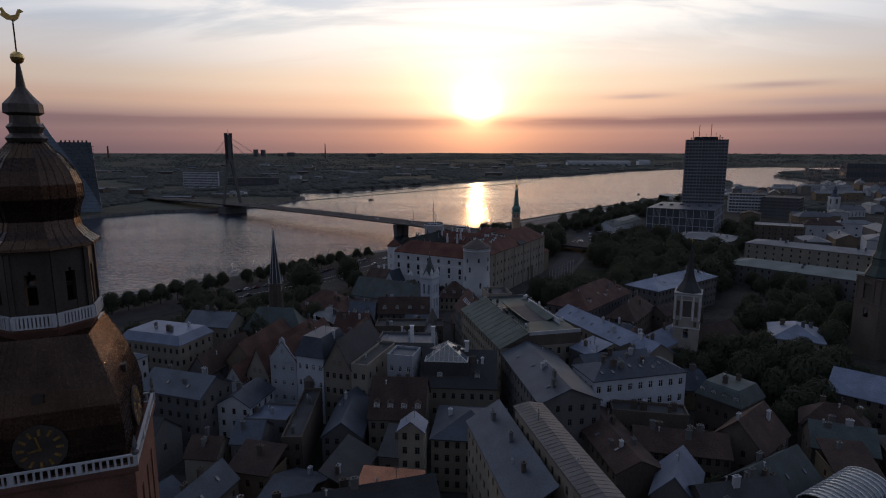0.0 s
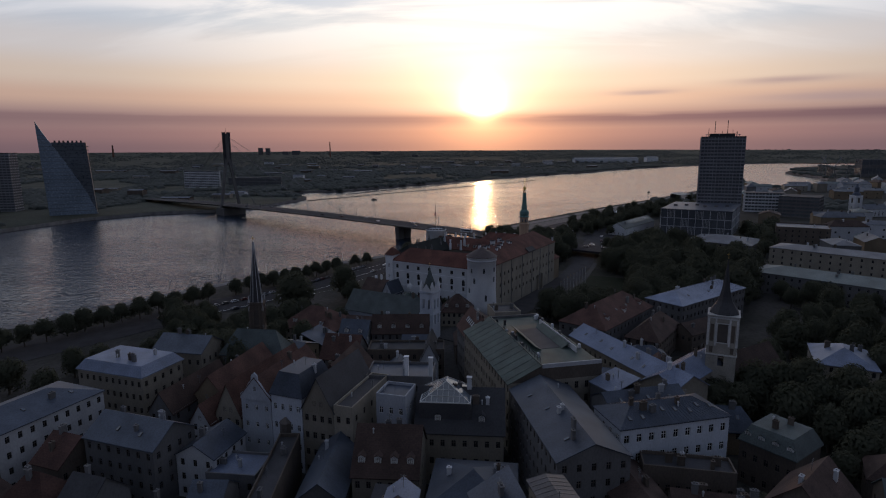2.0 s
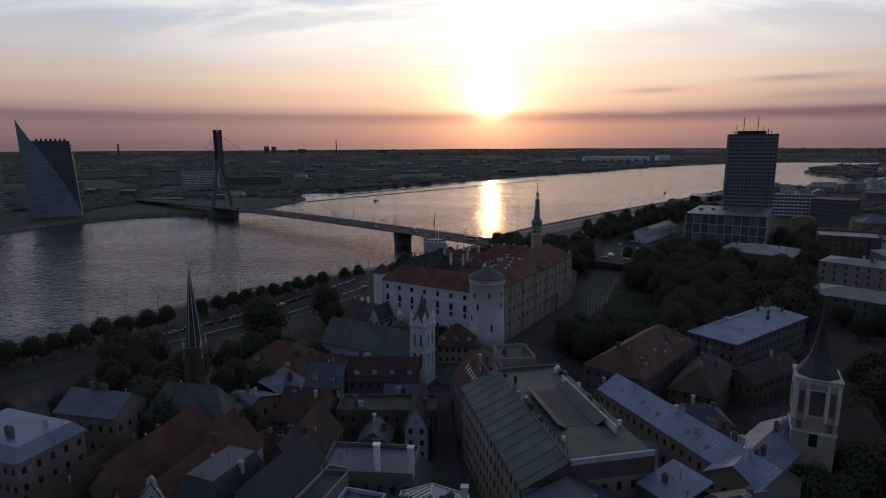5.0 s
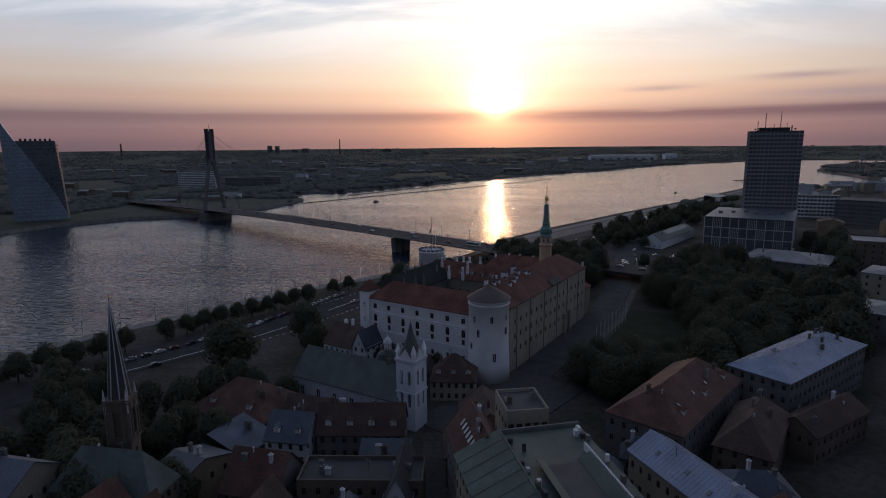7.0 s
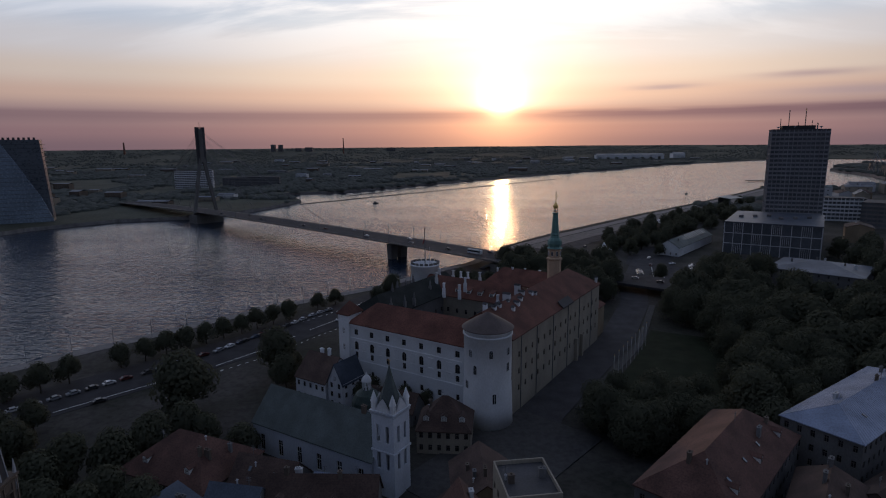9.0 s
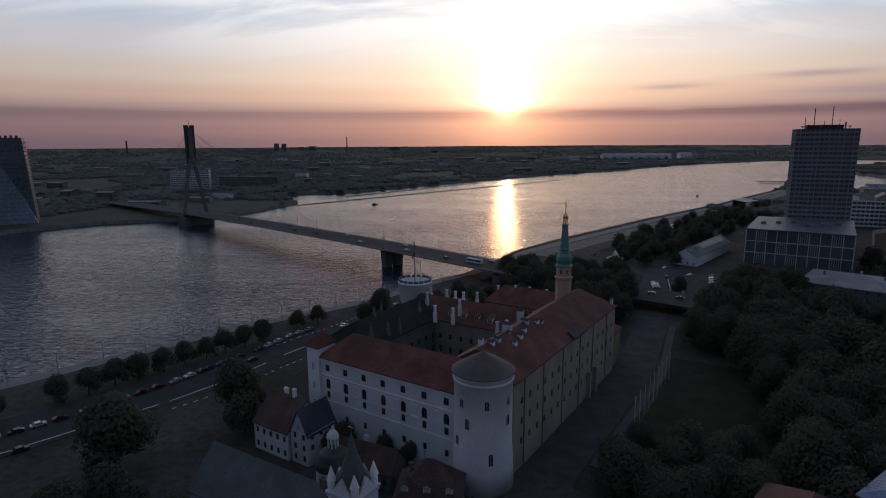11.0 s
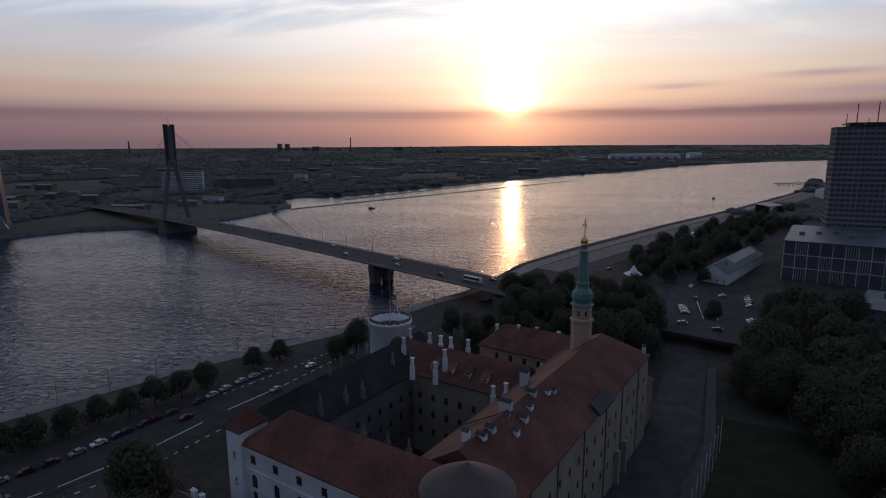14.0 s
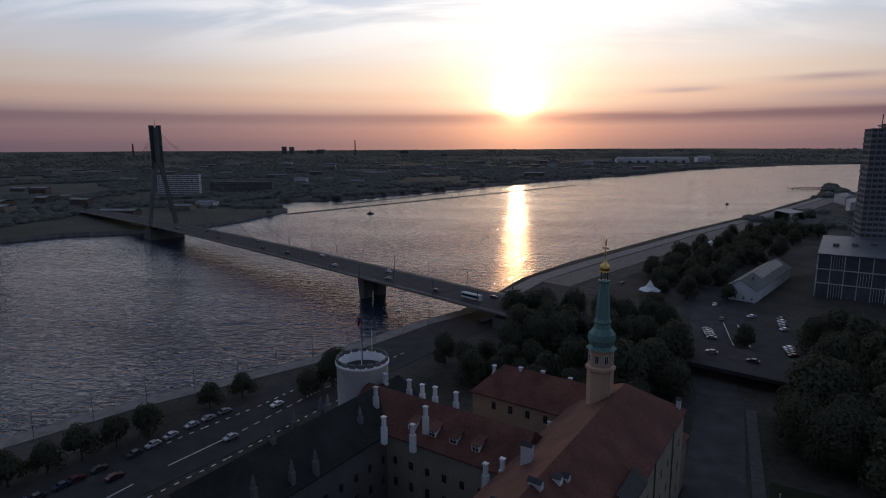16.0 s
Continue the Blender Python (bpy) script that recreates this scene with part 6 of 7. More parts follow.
def woods():
    """The far woods of both banks: many uneven clumps in one sheet of stuff."""
    rng = random.Random(9)
    base = bmesh.new()
    bmesh.ops.create_icosphere(base, subdivisions=1, radius=1)
    bv = [v.co.copy() for v in base.verts]
    bf = [[v.index for v in f.verts] for f in base.faces]
    base.free()
    V, F, NN = [], [], []
    n = 0
    while n < 22000:
        r = 420 + 4380 * rng.random() ** 1.25
        a = math.radians(rng.uniform(-52, 50))
        x, y = r * math.sin(a), r * math.cos(a)
        west, city = inside_poly(x, y, WEST), inside_poly(x, y, CITY)
        if not (west or city) and r < 3450:
            continue
        d = noise.noise((x * .0035, y * .0035, 3.1)) + .5 * noise.noise((x * .012, y * .012, 8.0))
        if d < -.14 + (.2 if city else 0) or (city and (r < 900 or abs(math.degrees(a)) < 15)):
            continue
        if west and -520 < x < -290 and y < 1010 or (-640 < x < -470 and 640 < y < 800) or (-660 < x < -520 and 1190 < y < 1290):
            continue
        s = rng.uniform(3.2, 6.2) * (1 + r / 3800)
        z = (Z_WEST if west else Z_CITY) if r < 3400 else 3.2 + rise(r)
        b = len(V)
        for v in bv:
            k = s * rng.uniform(.85, 1.12) * (.5 if r > 2800 else 1)
            V.append((x + v.x * k * 1.25, y + v.y * k * 1.25, z + s * .25 + v.z * k * (.66 if r < 2200 else .45)))
            NN.append((v.x * .45, v.y * .45, v.z * .45 + .8))      # soft, mostly upward light as on a leafy crown
        F += [tuple(b + i for i in f) for f in bf]
        n += 1
    me = bpy.data.meshes.new("woods")
    me.from_pydata(V, [], F)
    me.normals_split_custom_set_from_vertices(NN)
    me.materials.append(M_WOODS)
    tagged(new("woods", me), "dark far woods and gardens across the river", "woods", kind="stuff")


woods()

# ---- modern and far buildings ----
def slab_tower(label, A, Bc, D, z0, z1, nx, nz, wall, name="office_tower", roofbits=True):
    """A tall office slab: floors of ribbon glazing between bands, on a frame."""
    A, Bc = Vector(A), Vector(Bc)
    W, Hh = (Bc - A).length, z1 - z0
    t = thing(name, label, "office building", pose(A.x, A.y, z0, 0, 0, math.degrees(math.atan2(Bc.y - A.y, Bc.x - A.x))))
    part("core", cbox(.35, W - .35, .35, D - .35, 0, Hh - .4), M_GLASS, t, "dark glazing")
    part("roof", cbox(0, W, 0, D, Hh - .4, Hh), M_DARKR, t)
    fh = Hh / nz
    bm = B()
    band = mesh("floor_band", box(B(), 0, W, 0, D, 0, fh * .42), wall)
    for i in range(nz):
        put("floor_band", band, t, pose(0, 0, i * fh + .02))
    fin = mesh("pillar", box(B(), -.22, .22, -.25, .35, 0, Hh - .45), wall)
    for i in range(nx + 1):
        put("pillar", fin, t, pose(.2 + (W - .4) * i / nx, .02, 0))
    ns = max(2, round(nx * D / W))
    for i in range(1, ns):
        put("pillar", fin, t, pose(W - .02, D * i / ns, 0, 0, 0, 90))
        put("pillar", fin, t, pose(.02, D * i / ns, 0, 0, 0, -90))
    bm.free()
    return t, W, Hh


# the ministry tower and its aerials
t, W, Hh = slab_tower("tall dark office tower with roof aerials", (246, 636), (286, 622.5), 20, 6, 98, 13, 26, M_PANEL)
part("plant_room", cbox(8, 32, 4, 16, Hh, Hh + 3), M_DARKR, t)
for x, h, w in ((7, 9, .5), (13, 16, .6), (20, 6, .4), (25, 17, .6), (30, 7, .4), (34, 5, .9)):
    part("aerial", beam(B(), (x, 9, Hh), (x, 9, Hh + h), w), M_STEEL, t)
for x in (5, 17, 36):
    part("dish", lathe(B(), [(.2, Hh), (.25, Hh + 1.2), (1.1, Hh + 1.6), (1.3, Hh + 2.2)], 10, x, 5), M_WHITE, t)

# glazed block in front of it
def glass_block():
    A, Bc = Vector((185, 565)), Vector((239, 535))
    W, D, Hh = (Bc - A).length, 78, 24
    t = thing("office_block", "glass office block with pale vertical fins", "office building", pose(A.x, A.y, 6, 0, 0, math.degrees(math.atan2(Bc.y - A.y, Bc.x - A.x))))
    part("glazing", cbox(.4, W - .4, .4, D - .4, 0, Hh - .8), M_GLASS, t)
    part("roof", cbox(-.3, W + .3, -.3, D + .3, Hh - .8, Hh), M_GREYR, t)
    for z in (7.5, 15.3):
        part("floor_edge", cbox(-.1, W + .1, -.1, D + .1, z, z + .5), M_PLASTER, t)
    rng = random.Random(3)
    fin = mesh("fin", box(B(), -.11, .11, -.3, .35, 0, 7), M_PLASTER)
    wide = mesh("fin", box(B(), -.22, .22, -.3, .35, 0, Hh - .8), M_PLASTER)
    for i in range(11):
        put("fin", wide, t, pose(W * i / 10, .05, 0))
        if i < 10:
            for f, z in enumerate((.4, 8.2, 16)):
                k = 4 if (i * 2 + f * 3) % 7 in (1, 2) else 0
                for q in range(1, k + 1):
                    put("fin", fin, t, pose(W * (i + q / (k + 1)) / 10, .05, z))
    for i in range(1, 6):
        put("fin", wide, t, pose(W - .05, D * i / 6, 0, 0, 0, 90))
        put("fin", wide, t, pose(.05, D * i / 6, 0, 0, 0, -90))
    for i in range(6):
        part("roof_unit", cbox(6 + i * 9, 9 + i * 9, 30 + 7 * (i % 3), 34 + 7 * (i % 3), Hh, Hh + 1.6), M_GREYW, t)


glass_block()
# low market hall with a row of roof lights
hall = H("low white hall with roof lights", (147, 547), (194, 611), 16, 6, 12.5, 17.5, "gable_x", M_WHITE, M_SLATE, 1, 10, 4, category="hall", name="hall")
for i in range(11):      # long roof lights across the slope
    x = 24 + i * 4.6
    bm = slab(B(), [[(x, 3.2, 9.0), (x + 1.5, 3.2, 9.0), (x + 1.5, 7.4, 11.65), (x, 7.4, 11.65)]], .25)
    part("roof_light", bm, M_SKYL, hall, "long glazed roof light")

# glass tower with a sail edge on the far bank
def sail_tower():
    t = thing("sail_tower", "blue glass tower with a pointed sail-like edge", "office building", pose(-540, 722, 4, 0, 0, 32))
    W, D = 55, 26
    for name, x0, x1, z, y0, y1, mt in (("main_block", 12, W, 93, 5, D, M_TOWERG),):
        bm = B()
        lo = [(x0, y0, 0), (x1 + 2, y0, 0), (x1 + 2, y1, 0), (x0, y1, 0)]
        hi = [(x0 + 2, y0, z), (x1 - 3, y0, z), (x1 - 3, y1, z), (x0 + 2, y1, z)]
        for i in range(4):
            face(bm, [lo[i], lo[(i + 1) % 4], hi[(i + 1) % 4], hi[i]])
        face(bm, hi)
        part(name, bm, mt, t)
    bm = B()   # the curved glass shell that sweeps from the tip to the foot
    P = [(0, 119), (5.3, 108), (10.6, 98), (17.7, 86), (26.5, 70), (37, 50), (47.8, 28), (58, 0)]
    for y in (0.0, 4.6):
        face(bm, [(4, y, 0)] + [(58, y, 0)] + [(x, y, z) for x, z in P[::-1][1:]])
    for (x0, z0), (x1, z1) in zip(P, P[1:]):
        face(bm, [(x0, 0, z0), (x1, 0, z1), (x1, 4.6, z1), (x0, 4.6, z0)])
    face(bm, [(0, 0, 119), (4, 0, 0), (4, 4.6, 0), (0, 4.6, 119)])
    s = part("glass_shell", bm, M_BLUEG, t, "pale blue glass shell")
    for i in range(1, 24):
        z = i * 4.6
        xr = next((x0 + (z0 - z) / (z0 - z1) * (x1 - x0) for (x0, z0), (x1, z1) in zip(P, P[1:]) if z0 >= z >= z1), 4)
        if xr - 4 > 3:
            part("floor_line", cbox(4.1 * (1 - z / 119), xr - .5, -.2, -.02, z, z + .6), M_TOWERG, s)
    for i in range(1, 20):
        part("floor_edge", cbox(12, W, 4.8, D + .15, i * 4.6, i * 4.6 + .5), M_GREYR, t)
    for i in range(7):
        part("roof_unit", cbox(17 + i * 4.8, 19 + i * 4.8, 10, 14, 93, 95.5), M_DARKR, t)


M_TOWERG = mat("grey_blue_curtain_wall", (0.10, 0.125, 0.15), 0.3, 0.25, 0.1, 0.0, spec=0.5)
M_BLUEG = mat("pale_blue_glass", (0.165, 0.215, 0.27), 0.25, 0.25, 0.1, 0.0, spec=0.6)
sail_tower()
slab_tower("dark hotel block on the far bank", (-680, 765), (-622, 775), 20, 4, 84, 12, 22, M_PANEL)
slab_tower("white apartment block across the river", (-615, 1245), (-545, 1262), 18, 4, 40, 16, 10, M_WHITE, "apartment_block")
slab_tower("low grey block across the river", (-530, 1275), (-420, 1300), 16, 4, 24, 20, 6, M_GREYW, "apartment_block")
# offices right of the ministry
slab_tower("white grid-fronted office block", (351, 753), (394, 738), 20, 6, 30, 12, 6, M_WHITE, "office_block")
slab_tower("dark glass office block beyond the park", (366, 702), (398, 677), 38, 6, 30, 9, 6, M_GREYW, "office_block")
# chimney, twin towers and warehouses on the skyline
def stack(x, y, z, h, r):
    t = thing("factory_chimney", "thin tall factory chimney on the skyline", "chimney", pose(x, y, z))
    part("shaft", lathe(B(), [(r, 0), (r * .75, h * .6), (r * .6, h)], 12), M_BRICK, t)
    part("rim", lathe(B(), [(r * .72, h), (r * .72, h + 1.5), (r * .5, h + 1.5)], 12), M_CONC, t)


stack(-944, 4000, 24, 104, 5)
stack(-2290, 3700, 18, 92, 7)
for x, y, w, h in ((-1500, 4150, 26, 50), (-1450, 4160, 26, 48), (-1340, 4200, 40, 24), (-1270, 4200, 50, 30), (-700, 4300, 60, 20), (-380, 4000, 40, 12)):
    slab_tower("distant apartment tower on the skyline", (x, y), (x + w, y), 30, 3 + rise(math.hypot(x, y)), 3 + rise(math.hypot(x, y)) + h, 5, 8, M_GREYW, "apartment_block")


def shed(x, y, w, d, h, z, wall=None, label="long pale warehouse across the river"):
    t = thing("warehouse", label, "warehouse", pose(x, y, z))
    bm = B()
    facade(bm, (0, 0), (1, 0), (0, 1), w, 0, h, [(w * (i + .25) / 8, w * (i + .6) / 8, .4, h * .55) for i in range(8)], .4)
    for p, dd, n, q in (((w, 0), (0, 1), (-1, 0), d), ((w, d), (-1, 0), (0, -1), w), ((0, d), (0, -1), (1, 0), d)):
        facade(bm, p, dd, n, q, 0, h, [])
    part("wall", bm, wall or M_WHITE, t)
    part("roof", slab(B(), roof_planes("gable_x", w, d, h, h + d * .09)), M_GREYR, t)
    part("door", cbox(w * .4, w * .45, .3, .4, 0, h * .5), M_STEEL, t)


rngw = random.Random(21)
shed(560, 3090, 330, 60, 22, 4)
shed(980, 3240, 60, 60, 24, 4)
k = 0
while k < 70:
    r, a = rngw.uniform(1000, 3300), math.radians(rngw.uniform(-38, 22))
    x, y = r * math.sin(a), r * math.cos(a)
    if inside_poly(x, y, WEST) and inside_poly(x + 60, y - 60, WEST) and not (-700 < x < -380 and 1200 < y < 1330):
        w = rngw.uniform(14, 60)
        shed(x, y, w, rngw.uniform(12, 24), rngw.uniform(5, 13), 4, rngw.choice((M_PLASTER, M_CREAM, M_GREYW, M_BROWNW, M_GREYW, M_BROWNW)), "low building among the trees across the river")
        k += 1
# the quarter beyond the park: rows of roofs to the right
rngq = random.Random(33)
k = tried = 0
while k < 80:
    r, a = rngq.uniform(270, 1500), math.radians(rngq.uniform(24, 46))
    x, y = r * math.sin(a), r * math.cos(a)
    if x < 150 or (160 < x < 300 and 470 < y < 660) or (300 < x < 480 and 630 < y < 790) or not inside_poly(x, y, CITY) or not inside_poly(x - 90, y, CITY):
        continue
    if x < 215 + (y - 260) * .35 and y < 470:
        continue
    w, d = rngq.uniform(22, 52), rngq.uniform(13, 20)
    an = rngq.choice((-12, 70)) + rngq.uniform(-8, 8)
    h = rngq.uniform(15, 22)
    e0, e1 = Vector((x, y)), Vector((x + w * math.cos(math.radians(an)), y + w * math.sin(math.radians(an))))
    tried += 1
    if tried > 3000:
        break
    if any(overlap(corners(e0, e1, d), corners(*q), 2.0) for q in FOOT) or any((x - a) ** 2 + (y - b) ** 2 < 500 for a, b in GROWN):
        continue
    far = r > 480
    H("town house with a sheet-metal roof beyond the park", (x, y), (x + w * math.cos(math.radians(an)), y + w * math.sin(math.radians(an))), d, 6, h, h + rngq.uniform(2.5, 5), rngq.choice(("hip", "gable_x")),
      rngq.choice((M_CREAM, M_GREYW, M_PLASTER, M_OCHRE)), rngq.choice((M_GREYP, M_GREENP, M_GREYR, M_TILEB, M_GREYP)), 2 if far else 3, 3 if far else 7, 0 if far else 3, ww=1.6 if far else 1.1, chims=1 if far else 3)
    k += 1


def crane(x, y, s):
    t = thing("harbour_crane", "dark harbour crane at the port basin", "crane", pose(x, y, 5, 0, 0, s))
    bm = B()
    for a in ((-5, -5), (5, -5), (5, 5), (-5, 5)):
        beam(bm, (*a, 0), (a[0] * .35, a[1] * .35, 24), 1.2)
    part("portal", bm, M_STEEL, t)
    part("cabin", cbox(-4, 4, -3, 3, 24, 30), M_STEEL, t)
    part("jib", beam(B(), (3, 0, 28), (26, 0, 54), 1.4), M_STEEL, t)
    part("counterweight", cbox(-12, -4, -2, 2, 26, 29), M_STEEL, t)


for x, y, s in ((930, 1530, 20), (965, 1600, 120), (985, 1660, 60), (1040, 1640, 150), (1010, 1720, 30)):
    crane(x, y, s)
slab_tower("pale grain silo at the port", (1020, 1560), (1130, 1530), 50, 6, 52, 14, 2, M_GREYW, "silo")

# ---- church towers ----
def square_tower(label, x, y, rot, s, z0, z1, wall, trim, spire, spire_mat, name="church_tower", belfry=True, twin=False, base=10.2):
    t = thing(name, label, "church tower", pose(x, y, z0, 0, 0, rot))
    h = z1 - z0
    bm = B()
    op = [(s * .32, s * .68, h - 8.5, h - 2.6)] if belfry else []
    if twin:
        op = [(s * a, s * (a + .15), h - b, h - c) for a in (.22, .63) for b, c in ((7.6, 3.4), (14.5, 10.2))]
    lo = [(s * .4, s * .6, h - 16, h - 12)] if h > 20 and not twin else []
    for p, d, n in (((-s / 2, -s / 2), (1, 0), (0, 1)), ((s / 2, -s / 2), (0, 1), (-1, 0)), ((s / 2, s / 2), (-1, 0), (0, -1)), ((-s / 2, s / 2), (0, -1), (1, 0))):
        facade(bm, p, d, n, s, 0, h, op + lo, .5)
    part("wall", bm, wall, t)
    for k in range(4):
        R = Matrix.Rotation(k * math.pi / 2, 4, "Z")
        if op and not twin:
            # dark board set back in the opening stands in for the shade inside
            part("louvre", box(B(), -s * .18, s * .18, -s / 2 + .4, -s / 2 + .48, h - 8.5, h - 2.6, 0, R), M_DFRAME, t)
            for x0 in (-s * .5, -s * .26, s * .2, s * .44):
                part("pilaster", box(B(), x0, x0 + s * .06, -s / 2 - .18, -s / 2, h - 9.6, h - 1.0, 0, R), trim, t)
            bm = B()      # moulded frame round the belfry opening
            for a, b, c, e in ((-.2, -.17, h - 8.7, h - 2.4), (.17, .2, h - 8.7, h - 2.4), (-.17, .17, h - 2.6, h - 2.35), (-.17, .17, h - 8.75, h - 8.5)):
                box(bm, s * a, s * b, -s / 2 - .22, -s / 2 + .1, c, e, 0, R)
            part("moulding", bm, trim, t)
            if base > 11:
                for x0 in (-s * .41, s * .28):
                    part("panel", box(B(), x0, x0 + s * .12, -s / 2 - .06, -s / 2, h - 8.2, h - 2.8, 0, R), M_BROWNW, t)
                    part("panel", box(B(), x0, x0 + s * .12, -s / 2 - .06, -s / 2, h - 11.8, h - 9.9, 0, R), M_BROWNW, t)
    for z, o in ((h - base, .25), (h - 1.0, .2), (h - .35, .35)):
        part("cornice", cbox(-s / 2 - o, s / 2 + o, -s / 2 - o, s / 2 + o, z, z + .4), trim, t)
    n = 8 if spire[0][0] < s * .6 else 4
    part("spire", lathe(B(), [(r, h + z) for r, z in spire], n, 0, 0, math.pi / n, square=True), spire_mat, t)
    part("spire_cross", beam(beam(B(), (0, 0, h + spire[-1][1] - .2), (0, 0, h + spire[-1][1] + 1.8), .12), (-.5, 0, h + spire[-1][1] + 1.2), (.5, 0, h + spire[-1][1] + 1.2), .1), M_GOLD, t)
    return t, h


square_tower("stone baroque tower with a dark helm spire", 79.5, 183, -24, 8.4, 6, 37.6, M_STONE, M_TRIM, [(4.1, .1), (3.7, 1.0), (2.9, 2.3), (2.1, 3.7), (1.6, 5.3), (1.25, 7), (.8, 10), (.45, 13), (.08, 17)], M_DARKR, base=12.6)
t, h = square_tower("white church tower with a pale green spire", -16, 249.5, -27, 6.4, 6, 27.5, M_BLUEW, M_BLUEW, [(2.9, 0), (2.0, 3.5), (.9, 7), (.1, 10.5)], M_SLATE, twin=True)
for x, y in ((-2.7, -2.7), (2.7, -2.7), (2.7, 2.7), (-2.7, 2.7)):
    part("pinnacle", lathe(B(), [(.75, h), (.7, h + 2.0), (.9, h + 2.1), (.1, h + 4.6)], 8, x, y), M_WHITE, t)
for k in range(4):
    R = Matrix.Rotation(k * math.pi / 2, 4, "Z")
    bm = B()
    face(bm, [R @ Vector(p) for p in ((-2.4, -3.2, h), (2.4, -3.2, h), (0, -3.2, h + 3.2))])
    face(bm, [R @ Vector(p) for p in ((-2.4, -2.8, h), (2.4, -2.8, h), (0, -2.8, h + 3.2))])
    part("gablet", bm, M_WHITE, t)
n = H("white church nave with a grey-green roof", (-57, 266), (-20.5, 247.5), 15, 6, 14.5, 22.3, "gable_x", M_BLUEW, M_SLATE, 1, 6, 3, ww=1.6, wh=4.5, name="church_nave", category="church")
t = thing("cupola", "small white rotunda with a ribbed cupola", "cupola", pose(-27.5, 277, 6))
part("drum", lathe(B(), [(4.2, 0), (4.2, 9)], 16), M_WHITE, t)
part("dome", lathe(B(), [(4.5, 9), (4.3, 10.4), (3.2, 12.4), (1.5, 13.6)], 16), M_GREENR, t)
for i in range(8):
    a = i * math.pi / 4
    part("lantern_column", box(B(), -.16, .16, -.16, .16, 13.5, 16.0, 0, Matrix.Translation((1.15 * math.cos(a), 1.15 * math.sin(a), 0))), M_WHITE, t)
part("lantern_cap", lathe(B(), [(1.5, 16), (1.45, 16.3), (1.1, 17.2), (.4, 17.9), (.08, 19)], 12), M_WHITE, t)
# slim spire by the river
t, h = square_tower("slender ribbed church spire by the river", -75.2, 204.4, 10, 4.8, 6, 34.5, M_BROWNW, M_BROWNW, [(2.1, 0), (1.1, 11), (.1, 21.5)], M_DARKR)
bm = B()
for i in range(8):
    a = math.pi / 8 + i * math.pi / 4
    beam(bm, (2.25 * math.cos(a), 2.25 * math.sin(a), h), (.1 * math.cos(a), .1 * math.sin(a), h + 21.5), .2)
part("spire_rib", bm, M_PLASTER, t)
for x, y in ((-2.3, -2.3), (2.3, -2.3), (2.3, 2.3), (-2.3, 2.3)):
    part("pinnacle", lathe(B(), [(.3, h - 3), (.3, h + .6), (.05, h + 2.6)], 6, x, y), M_PLASTER, t)
# brick tower with a tall green spire
square_tower("brick church tower with a tall green spire", 163, 207, 12, 11, 6, 38, M_BROWNW, M_BROWNW, [(5.4, 0), (5.6, .6), (3.9, 4.5), (3.6, 7), (3.9, 7.6), (2.9, 10), (.1, 44)], M_GREENR)
H("long church with a brick wall and red roof", (170, 196), (206, 210), 20, 6, 18, 29, "gable_x", M_BRICK, M_TILEB, 1, 9, 4, ww=1.8, wh=7, name="church_nave", category="church")
square_tower("white church with a small tower beyond the park", 451, 697, 8, 9, 6, 31, M_WHITE, M_WHITE, [(4.6, 0), (3.4, 3), (2.4, 3.4), (2.2, 8), (2.8, 8.4), (1.2, 11), (.1, 14)], M_GREYR)
H("white church nave beyond the park", (457, 693), (492, 700), 16, 6, 15, 20, "gable_x", M_WHITE, M_GREYR, 1, 7, 3, ww=1.6, wh=5, name="church_nave", category="church")


def glass_vault():
    A, Bc = Vector((67.0, 90.5)), Vector((72.2, 82.6))
    t = thing("arcade", "arcade with an arched glass roof", "arcade", pose(A.x, A.y, 6, 0, 0, math.degrees(math.atan2(Bc.y - A.y, Bc.x - A.x))))
    W, D, z = (Bc - A).length, 19, 11.0
    bm = B()
    for p, d, n, w in (((0, 0), (1, 0), (0, 1), W), ((W, 0), (0, 1), (-1, 0), D), ((W, D), (-1, 0), (0, -1), W), ((0, D), (0, -1), (1, 0), D)):
        facade(bm, p, d, n, w, 0, z, grid_holes(w, 0, z, 2, 4, 1.2, 2.2))
    part("wall", bm, M_GREYW, t)
    arc = [(W / 2 - W / 2 * math.cos(a), z + 2.7 * math.sin(a)) for a in [math.pi * i / 10 for i in range(11)]]
    bm = slab(B(), [[(x0, 0, z0), (x1, 0, z1), (x1, D, z1), (x0, D, z0)] for (x0, z0), (x1, z1) in zip(arc, arc[1:])], .08)
    v = part("vault", bm, M_SKYL, t, "arched glass vault")
    for k in range(13):
        bm = B()
        for (x0, z0), (x1, z1) in zip(arc, arc[1:]):
            beam(bm, (x0, D * k / 12, z0 + .1), (x1, D * k / 12, z1 + .1), .22)
        part("rib", bm, M_FRAME, v)


glass_vault()

